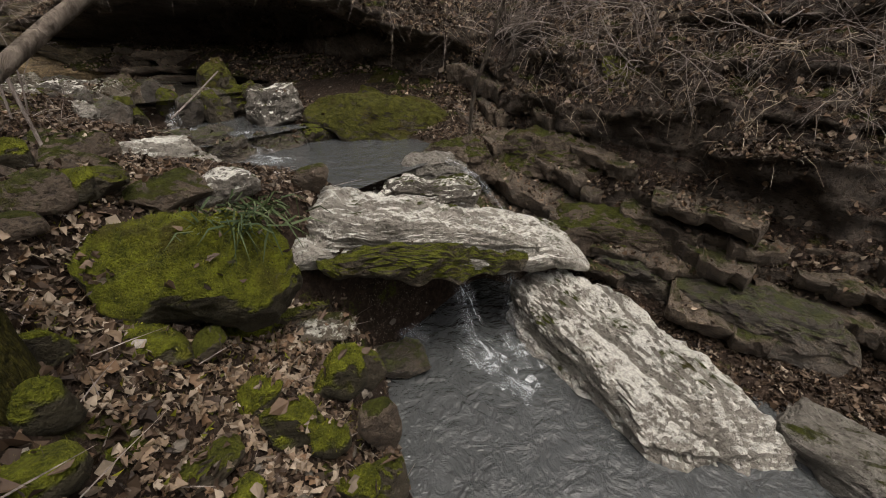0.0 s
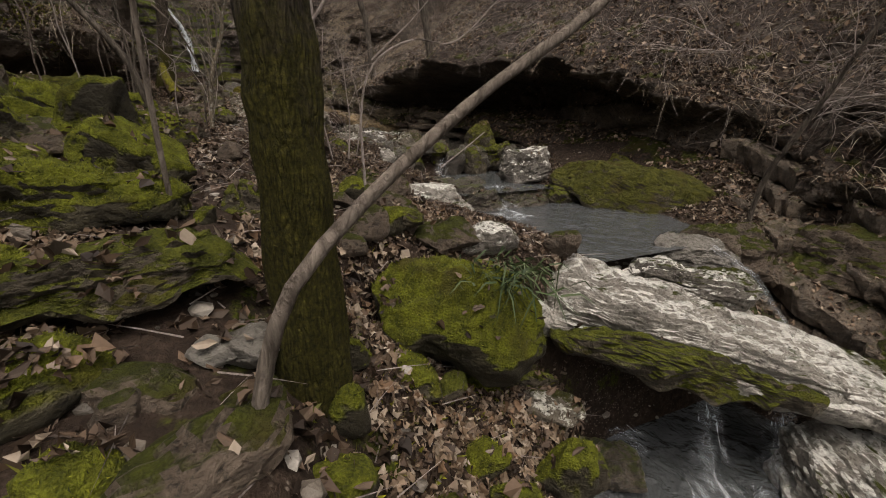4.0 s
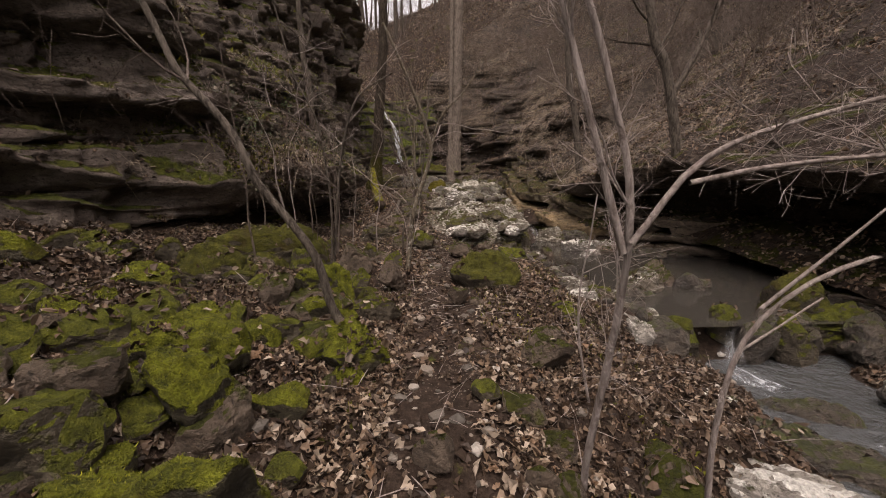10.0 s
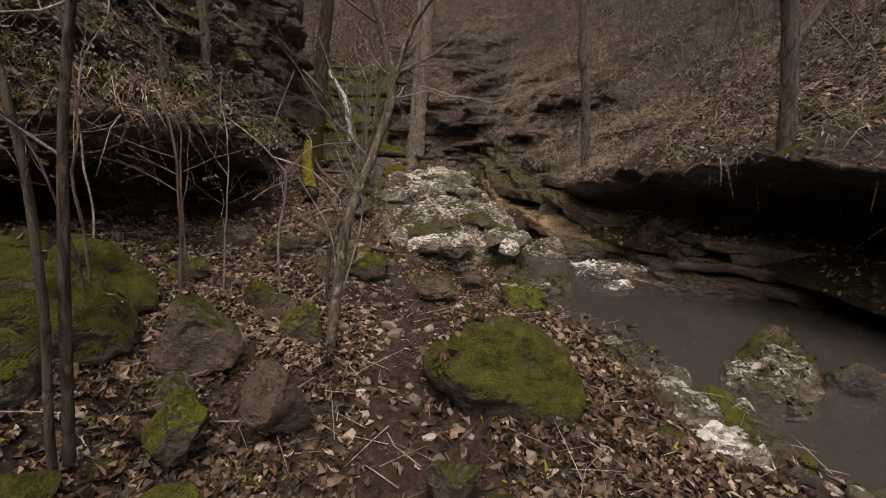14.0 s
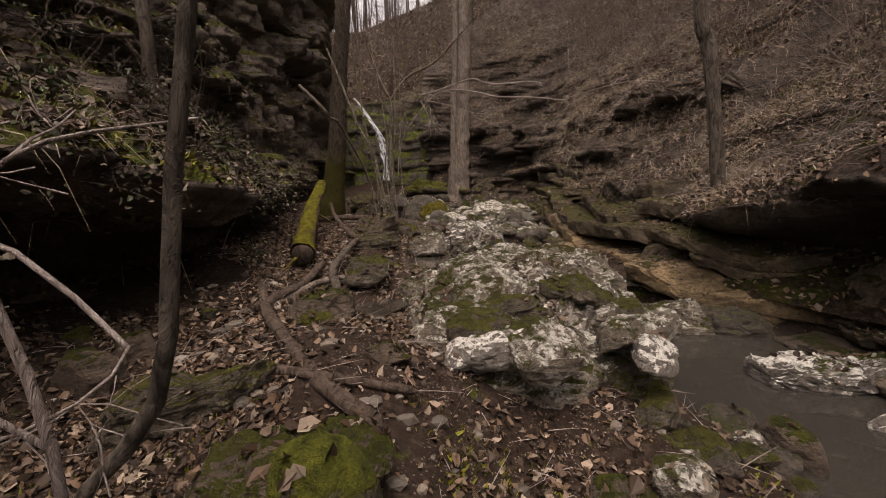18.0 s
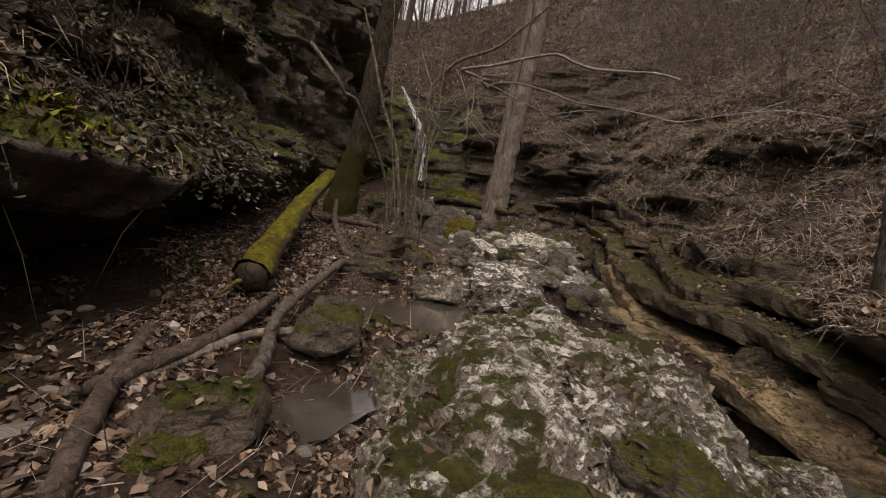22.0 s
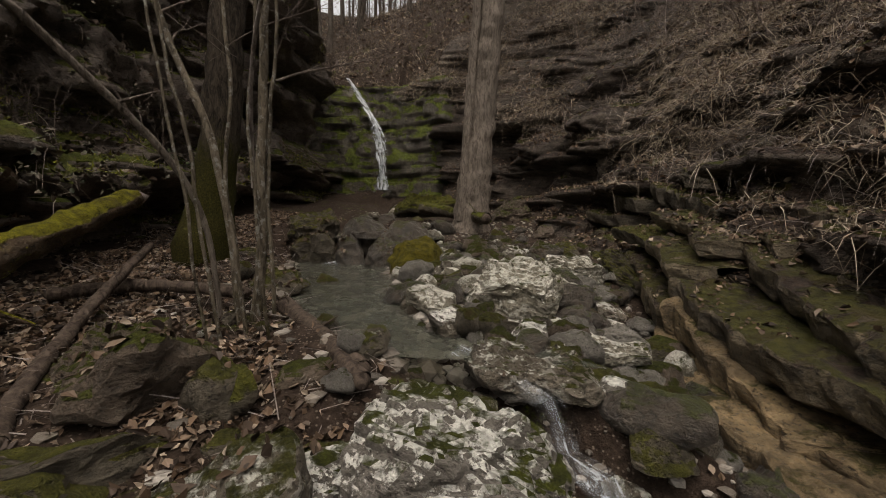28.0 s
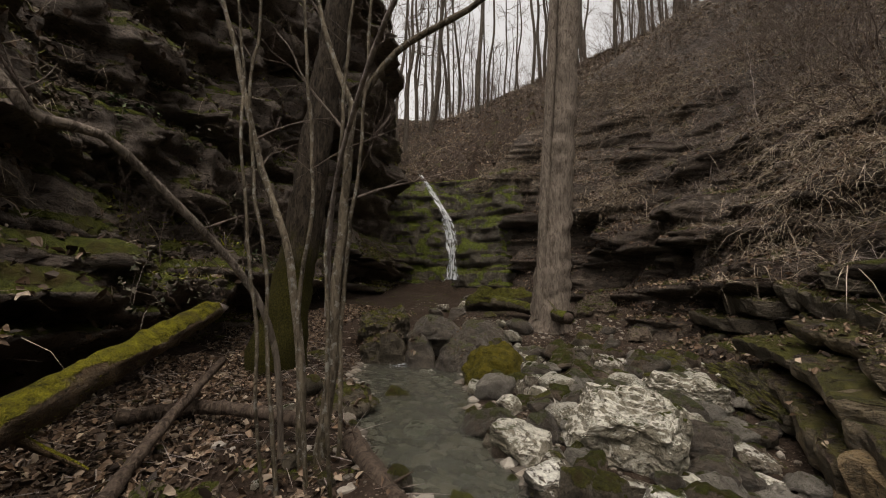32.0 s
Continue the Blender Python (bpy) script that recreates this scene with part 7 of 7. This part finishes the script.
lx = left_foot_x(ly) + litter.random(N) * (path_x(ly) - 0.5 - left_foot_x(ly))
use = fbm(lx * 1.6, ly * 1.6, 0, 2, 52) > -0.15
at, up = drop(lx[use], ly[use], path_z(ly[use]) + 1.0, 0.3)
leaves("pale_leaf_litter", at, up, 0.03, 0.085, M_LEAF, "brown curled leaves on the bank under the cliff", 0.6, 0.018, True)
N = 40000
ly = litter.uniform(-1.0, 20, N)
lx = left_foot_x(ly) + litter.random(N) * (bank_right_x(ly) - left_foot_x(ly))
use = (fbm(lx * 2.2, ly * 2.2, 0, 2, 47) > np.where((lx > -0.5) & (ly > 11.2), 0.3, 0.0)) & ~((lx > 1.7) & (ly < 3.4))
at, up = drop(lx[use], ly[use], path_z(ly[use]) + 1.3, 0.6, rock_surface)
leaves("rock_leaves", at, up, 0.03, 0.09, M_LEAF, "brown fallen leaves caught on the rocks")



def over(obs, count, least, weight=None):
    """Spots on the upper sides of rock and slope, treads under overhangs too."""
    vs, fs, n = [], [], 0
    for ob in obs:
        v, f = world_mesh(ob)
        if f.shape[1] == 4:
            f = np.vstack([f[:, [0, 1, 2]], f[:, [0, 2, 3]]])
        vs.append(v)
        fs.append(f + n)
        n += len(v)
    v, f = np.vstack(vs), np.vstack(fs)
    a, b, c = v[f[:, 0]], v[f[:, 1]], v[f[:, 2]]
    nrm = np.cross(b - a, c - a)
    area = np.linalg.norm(nrm, axis=1) / 2
    nrm = nrm / (2 * area[:, None] + 1e-12)
    mid = (a + b + c) / 3
    w = area * np.clip((nrm[:, 2] - least) / 0.25, 0, 1)
    w = w * (weight(mid) if weight else 1.0)
    k = litter.choice(len(f), count, p=w / w.sum())
    u, t = litter.random((2, count, 1))
    flip = u + t > 1
    u, t = np.where(flip, 1 - u, u), np.where(flip, 1 - t, t)
    return a[k] + u * (b - a)[k] + t * (c - a)[k], nrm[k]


def patchy(p, freq, seed, bias=0.3):
    return np.clip(bias + 1.4 * fbm(p[:, 0] * freq, p[:, 1] * freq, p[:, 2] * freq, 3, seed), 0.03, 1)


def near_right(p):
    x, y = p[:, 0] - right_lip_x(p[:, 1]), p[:, 1]
    return patchy(p, 0.9, 44, 0.6) * np.where((y > -5) & (y < 27.2), 1, 0.02) * np.clip(1.3 - np.maximum(x, 0) / 7, 0.1, 1) * (p[:, 2] > water_z(y) + 0.1)


def near_left(p):
    y = p[:, 1]
    return patchy(p, 1.1, 45, 0.5) * np.where((y > -2) & (y < 27), 1, 0.02) * np.where(y < 9, 0.25, np.where(y < 13.6, 1.6, 0.7)) * (1 + 5 * np.exp(-(((p[:, 2] - left_lip_z(y) - 0.35) / 0.4) ** 2)) * (y > 8) * (y < 13.6))


moss_tops = [ob for ob in rock_list if ob.data.materials[0] in (M_MOSSROCK, M_HALFMOSS) and ob.location.y < 8]
at, up = over(moss_tops, 4200, 0.5, lambda p: np.clip(2.2 * fbm(p[:, 0] * 2.4, p[:, 1] * 2.4, 0, 3, 48) - 0.15, 0, 1) * (p[:, 0] < 1.2) + 0.004)
leaves("moss_leaves", at, up, 0.035, 0.085, M_LEAF, "curled tan and brown leaves caught in the hollows of the mossy boulders", 0.9, 0.02, True)
at, up = over([wall_right], 70000, 0.2, near_right)
leaves("slope_litter", at, up, 0.035, 0.1, M_LEAF_DULL, "dull brown fallen leaves on the slopes and ledges", 0.6)
at, up = over([wall_left], 42000, 0.12, near_left)
leaves("cliff_litter", at, up, 0.04, 0.11, M_LEAF, "brown leaves lodged on the cliff's ledges", 0.7)
at, up = over(ledge_list, 26000, 0.6, lambda p: patchy(p, 1.6, 46, 0.35) * (p[:, 2] > water_z(p[:, 1]) + 0.05))
leaves("ledge_litter", at, up, 0.025, 0.075, M_LEAF_DULL, "brown leaves lying on the rock ledges", 0.5)

N = 36000
hy = np.where(litter.random(N) < 0.6, litter.uniform(27.3, 44, N), litter.uniform(2, 30, N))
hx = np.where(hy < 27.3, right_lip_x(hy) + litter.uniform(5.5, 15, N), litter.uniform(-10, 13, N))
hill_at_up = drop(hx, hy, np.full(N, 60.0), 0.2)
at, up = hill_at_up
leaves("hill_litter", at, up, 0.06, 0.2, M_LEAF_DULL, "brown leaf cover of the far hillside", 0.7)


def stones(name, at, low, high, label, mat):
    v, f = ICO[1]
    k = len(at)
    size = (low + (high - low) * litter.random(k) ** 2.5)[:, None, None]
    ang = litter.uniform(0, 2 * math.pi, k)
    shape = np.stack([litter.uniform(0.7, 1.2, k), litter.uniform(0.65, 1.0, k), litter.uniform(0.35, 0.75, k)], 1)[:, None]
    p = v[None] * (1 + 0.13 * litter.normal(size=(k, len(v), 1))) * shape * size
    c, s = np.cos(ang)[:, None], np.sin(ang)[:, None]
    p = np.stack([p[..., 0] * c - p[..., 1] * s, p[..., 0] * s + p[..., 1] * c, p[..., 2]], -1) + at[:, None]
    faces = (f[None] + (np.arange(k) * len(v))[:, None, None]).reshape(-1, 3)
    return tagged(mesh_ob(name, p.reshape(-1, 3), faces, mat, None, False), label, "stones", kind="stuff")


def stone_material():
    n = Nodes("stream_stones", 0.6, 0.4)
    col = n.ramp(n.geo.outputs["Random Per Island"], (0.1, (0.05, 0.042, 0.034)), (0.45, (0.12, 0.1, 0.08)), (0.7, (0.2, 0.165, 0.13)), (0.95, (0.34, 0.31, 0.27)))
    col = n.mix(n.math("MULTIPLY", n.noise(40, 4, 0.65), 0.6), col, (0.05, 0.042, 0.03))
    return n.done(col, n.bump(n.noise(60, 3), 0.01))


M_STONE = stone_material()
N = 5500
ty = np.where(litter.random(N) < 0.45, litter.uniform(13.5, 21.5, N), litter.uniform(-0.5, 24, N))
mid = 0.5 * (bank_left_x(ty) + bank_right_x(ty))
tx = mid + litter.normal(size=N) * (0.35 + 0.42 * (bank_right_x(ty) - bank_left_x(ty)))
far = ty > 14.0
tx = np.where(far & (litter.random(N) < 0.6), litter.uniform(-0.8, 1.7, N), tx)
tz = np.array([ground_at(x, y) for x, y in zip(tx, ty)])
ok = (tx > left_foot_x(ty) + 0.5) & (tx < right_foot_x(ty) - 0.1)
stones("stream_stones", np.stack([tx, ty, tz], 1)[ok], 0.012, 0.055, "loose stones and gravel along the stream", M_STONE)
stone_kinds = []
for k in range(10):
    v, f = rock_mesh(1.0, litter.uniform(0.6, 0.95), litter.uniform(0.35, 0.7), ("cut", "slab")[k % 2], 1300 + k, 3)
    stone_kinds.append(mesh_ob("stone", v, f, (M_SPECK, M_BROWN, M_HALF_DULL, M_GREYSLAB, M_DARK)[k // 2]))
for k in range(295):
    y = litter.uniform(14.2, 21.0) if k % 3 == 0 else litter.uniform(15.6, 19.8)
    x = litter.uniform(-0.7, 1.7) if k % 5 else litter.uniform(-2.4, 0.5)
    w = 0.12 + 0.28 * litter.random() ** 1.7
    w = w * 0.45 if x < 0 and y < 17 else w
    ob = stone_kinds[k] if k < 10 else new("stone", stone_kinds[k % 10].data)
    ob.matrix_world = pose(x, y, ground_at(x, y) + 0.06 * w, litter.normal() * 8, litter.normal() * 8, litter.uniform(0, 360)) @ Matrix.Scale(w, 4)
    tagged(ob, ("small pale lichened stone on the gravel", "small brown stone on the gravel", "small mossy stone on the gravel", "small grey stone on the gravel", "small dark wet stone on the gravel")[k % 10 // 2], "stone", group="stones on the gravel")
N = 1500
ty = litter.uniform(15.7, 19.4, N)
tx = bank_left_x(ty) + litter.random(N) * (bank_right_x(ty) - bank_left_x(ty))
tz = np.array([ground_at(x, y) for x, y in zip(tx, ty)])
stones("bed_stones", np.stack([tx, ty, tz], 1), 0.02, 0.11, "rounded stones on the bed of the clear pool", M_STONE)
N = 900
ty = litter.uniform(0.5, 15, N)
tx = path_x(ty) + litter.normal(size=N) * 0.7
tz = np.array([ground_at(x, y) for x, y in zip(tx, ty)])
stones("path_stones", np.stack([tx, ty, tz], 1), 0.015, 0.07, "small stones trodden into the path", M_STONE)


def blades(name, at, up, low, high, wide, mat, label, hang=0.0, kind="stuff", fan=0.7):
    """Thin arching blades or stems, each of three joints."""
    k = len(at)
    way = up * 0.8 + litter.normal(size=up.shape) * fan
    way /= np.linalg.norm(way, axis=1)[:, None]
    side = np.cross(way, litter.normal(size=up.shape))
    side /= np.linalg.norm(side, axis=1)[:, None]
    length = litter.uniform(low, high, k)[:, None]
    rows = []
    for u, w in ((0.0, 1.0), (0.5, 0.85), (1.0, 0.12)):
        c = at + way * length * u + np.array((0, 0, -1.0)) * (hang * length * u * u)
        rows += [c - side * wide * w, c + side * wide * w]
    p = np.stack(rows, 1)
    base = np.arange(k)[:, None] * 6
    f = np.concatenate([base + np.array(q) for q in ([0, 1, 3, 2], [2, 3, 5, 4])])
    return tagged(mesh_ob(name, p.reshape(-1, 3), f, mat, None, False), label, "grass", kind=kind)


at, up = over([wall_right], 84000, 0.1, lambda p: near_right(p) * patchy(p, 0.8, 91, 0.8) * np.clip((p[:, 2] - right_lip_z(p[:, 1]) + 0.5) / 0.8, 0, 1) * np.where(p[:, 1] > 14, 2.2, 1.0))
high = at[:, 1] > 17.5
blades("dry_grass", at[~high], up[~high], 0.1, 0.42, 0.0026, M_STRAW, "dry straw-coloured grass and vines on the bank", 0.6)
blades("dry_grass", at[high], up[high], 0.12, 0.5, 0.0032, M_STRAW, "dry straw-coloured grass hanging on the upper slope", 0.7)
at, up = hill_at_up
tufts = fbm(at[:, 0] * 0.7, at[:, 1] * 0.7, 0, 3, 95) + litter.uniform(-0.4, 0.4, len(at)) > -0.05
blades("hill_grass", at[tufts], up[tufts], 0.25, 0.9, 0.007, M_STRAW, "dry straw-coloured grass on the far hillside", 0.5)
at, up = over([wall_left], 12000, 0.0, lambda p: near_left(p) * patchy(p, 1.3, 92, 0.1))
blades("cliff_grass", at, up, 0.1, 0.45, 0.0028, M_STRAW, "dry grass and rootlets hanging on the cliff", 0.9)
N = 7000
sy = litter.uniform(9, 15, N)
sx = left_lip_x(sy) - litter.random(N) ** 1.5 * 0.9 + 0.12
bunch = fbm(sx * 2.5, sy * 1.6, 0, 2, 93) > 0.05
at, up = drop(sx[bunch], sy[bunch], left_lip_z(sy[bunch]) + 1.4, 0.1)
leaves("cliff_leaves", at + litter.normal(size=at.shape) * np.array((0.06, 0.06, 0.09)), up, 0.03, 0.085, M_IVY, "dull green and brown leaves hanging on the cliff", 1.2, 0.05)
N = 9000
sy = litter.uniform(0, 20, N)
sx = left_foot_x(sy) + litter.random(N) * (bank_left_x(sy) - left_foot_x(sy) + 0.2)
at, up = drop(sx, sy, np.minimum(path_z(sy) + 1.1, left_lip_z(sy) - 0.3), 0.4)
at, up = at[:4200], up[:4200]
flat = up * 0.15 + litter.normal(size=up.shape) * np.array((1, 1, 0.12))
blades("twig_litter", at + up * 0.015, flat, 0.08, 0.35, 0.003, M_TWIG_PALE, "fine dead twigs among the leaves", 0.05, fan=0.05)


N = 12000
sy = np.where(litter.random(N) < 0.2, litter.uniform(-2.5, 5, N), litter.uniform(5, 26.5, N))
sx = right_lip_x(sy) + 0.1 + litter.random(N) ** 1.2 * 4.0
at, up = drop(sx, sy, np.full(N, 30.0), 0.2)
blades("bare_vines", at, up * 0.6 + np.array((-0.5, -0.1, 0.1)), 0.25, 0.75, 0.0024, M_TWIG_PALE, "pale bare vines and canes tangled on the bank", 0.5, fan=0.6)


def tuft(name, x, y, z, count, low, high, wide, mat, label, spread_=0.1):
    at = np.array((x, y, z)) + litter.normal(size=(count, 3)) * np.array((spread_, spread_, 0.02))
    ob = blades(name, at, np.repeat([(0.1, -0.25, 0.6)], count, 0), low, high, wide, mat, label, 0.7, "", 0.6)
    ob["category"] = "grass"
    return ob


tuft("grass_tuft", 1.15, 2.33, 0.2, 150, 0.1, 0.26, 0.006, M_GREEN, "tuft of narrow green grass blades on the mossy boulder", 0.12)
tuft("straw_tuft", 5.85, 0.35, 0.85, 110, 0.2, 0.5, 0.004, M_STRAW, "tuft of dry straw hanging over a mossy boulder", 0.18)


# ---- moss: a nap of fine tips on the green rocks ----
def moss_nap(name, obs, density, low, high, mat, label, most=150000):
    spots, norms = [], []
    for ob in obs:
        v, f = world_mesh(ob)
        if f.shape[1] == 4:
            f = np.vstack([f[:, [0, 1, 2]], f[:, [0, 2, 3]]])
        a, b, c = v[f[:, 0]], v[f[:, 1]], v[f[:, 2]]
        n = np.cross(b - a, c - a)
        area = np.linalg.norm(n, axis=1) / 2
        n = n / (2 * area[:, None] + 1e-12)
        # tips on upper faces only, leaving the sides dark as if shaded
        want = area * density * (n[:, 2] > 0.3)
        count = (want + litter.random(len(want))).astype(int)
        k = np.repeat(np.arange(len(f)), count)
        u, w = litter.random((2, len(k), 1))
        flip = u + w > 1
        u, w = np.where(flip, 1 - u, u), np.where(flip, 1 - w, w)
        spots.append(a[k] + u * (b - a)[k] + w * (c - a)[k])
        norms.append(n[k])
    at, up = np.vstack(spots), np.vstack(norms)
    cover = fbm(at[:, 0] * 2.6, at[:, 1] * 2.6, at[:, 2] * 2.6, 3, 66) + 0.5 * up[:, 2]
    keep = cover > -0.02
    at, up = at[keep], up[keep]
    if len(at) > most:
        pick = litter.permutation(len(at))[:most]
        at, up = at[pick], up[pick]
    way = up + litter.normal(size=up.shape) * 0.55
    side = np.cross(way, litter.normal(size=up.shape))
    side /= np.linalg.norm(side, axis=1)[:, None]
    size = litter.uniform(low, high, (len(at), 1))
    p = np.stack([at - side * size * 0.3 - up * 0.003, at + side * size * 0.3 - up * 0.003, at + way * size], 1)
    ob = mesh_ob(name, p.reshape(-1, 3), np.arange(len(at) * 3).reshape(-1, 3), mat, None, False)
    return tagged(ob, label, "moss", kind="stuff")


logs = [ob for ob in bpy.data.objects if ob.name.startswith("mossy_log")]
near_moss = logs + [ob for ob in rock_list if ob.data.materials[0] is M_MOSSROCK]
moss_nap("moss_nap", near_moss, 5200, 0.005, 0.012, M_MOSSTIP, "fine tips of green moss on the boulders")

k = 40000
mx, my = litter.uniform(-4.6, 1.4, k), litter.uniform(0.4, 11.0, k)
use = (fbm(mx * 1.7, my * 1.7, 0, 3, 71) > 0.1 - 0.25 * (my < 2.4)) & (mx < bank_left_x(my)) & (np.abs(mx - path_x(my)) > 0.4)
at, up = drop(mx[use], my[use], path_z(my[use]) + 1.0, 0.3)
side = np.cross(up, litter.normal(size=up.shape))
side /= np.linalg.norm(side, axis=1)[:, None]
size = litter.uniform(0.012, 0.03, (len(at), 1))
tip = at + (up + litter.normal(size=up.shape) * 0.5) * size
tagged(mesh_ob("ground_moss", np.stack([at - side * size * 0.4, at + side * size * 0.4, tip], 1).reshape(-1, 3), np.arange(len(at) * 3).reshape(-1, 3), M_MOSSTIP, None, False), "patches of green moss on the ground", "moss", kind="stuff")

at, up = over([wall_left], 60000, 0.1, lambda p: near_left(p) * (fbm(p[:, 0] * 1.2, p[:, 1] * 1.2, p[:, 2] * 1.2, 3, 72) > 0.02))
side = np.cross(up, litter.normal(size=up.shape))
side /= np.linalg.norm(side, axis=1)[:, None]
size = litter.uniform(0.02, 0.05, (len(at), 1))
tip = at + (up + litter.normal(size=up.shape) * 0.6) * size
tagged(mesh_ob("cliff_moss", np.stack([at - side * size * 0.4, at + side * size * 0.4, tip], 1).reshape(-1, 3), np.arange(len(at) * 3).reshape(-1, 3), M_MOSSTIP, None, False), "olive moss on the cliff's ledges", "moss", kind="stuff")


# ---- plants hanging from the cliff ----
def hanging_plant(x, y, z, out, seed, reach, leafy, mat, words):
    """Thin arching stems with loose leaves, rooted in a crack of the cliff."""
    rng = np.random.default_rng(seed)
    thing = new("hanging_plant")
    thing.location = (x, y, z)
    for _ in range(4):
        pts, p, d = [np.zeros(3)], np.zeros(3), np.array((out, rng.normal() * 0.7, rng.uniform(0.0, 0.9)))
        step = reach * rng.uniform(0.6, 1.1) / 9
        for _ in range(9):
            d = d / np.linalg.norm(d) + np.array((0, 0, -0.17)) + rng.normal(size=3) * 0.08
            p = p + d / np.linalg.norm(d) * step
            pts.append(p)
        stem = part("stem", *tube(pts, np.linspace(0.005, 0.0018, 10), 4, seed), M_TWIG, thing)
        k = leafy
        c = np.array(pts)[rng.integers(3, 10, k)] + rng.normal(size=(k, 3)) * 0.045
        a = rng.normal(size=(k, 3)) * np.array((1, 1, 0.4)) + np.array((0, 0, -0.5))
        a /= np.linalg.norm(a, axis=1)[:, None]
        b = np.cross(a, rng.normal(size=(k, 3)) * 0.4 + np.array((0, 0, 1.0)))
        b /= np.linalg.norm(b, axis=1)[:, None]
        n = np.cross(a, b)
        s = rng.uniform(0.035, 0.075, (k, 1))
        w = s * 0.3
        q = np.stack([c, c + a * s * 0.35 + b * w + n * w * 0.4, c + a * s * 0.7 + b * w * 0.8 + n * w * 0.4, c + a * s, c + a * s * 0.7 - b * w * 0.8 + n * w * 0.4, c + a * s * 0.35 - b * w + n * w * 0.4], 1)
        base = np.arange(k)[:, None] * 6
        leaf = part("foliage", q.reshape(-1, 3), np.concatenate([base + np.array([0, 1, 2, 3]), base + np.array([0, 3, 4, 5])]), mat, stem, "", False)
        leaf["kind"] = "stuff"
    return tagged(thing, words, "plant", group="plants on the cliff")


cliff = solid_tree([wall_left])
plant_rng = np.random.default_rng(77)
for k in range(46):
    y = plant_rng.uniform(8.5, 15.0) if k < 34 else plant_rng.uniform(15.0, 20.0)
    z = left_lip_z(y) + plant_rng.choice([plant_rng.uniform(-0.15, 0.3), plant_rng.uniform(0.3, 2.6)])
    p, nrm, _, _ = cliff.ray_cast(Vector((2.0, float(y), float(z))), Vector((-1, 0, 0)))
    if p is None:
        continue
    green = k % 6 == 0
    hanging_plant(p.x + 0.02, p.y, p.z, 1.0, 500 + k, plant_rng.uniform(0.35, 0.9), 16, M_GREEN if green else M_IVY, "green leafy spray hanging from the cliff" if green else "dull brown-green leafy spray hanging from the cliff")
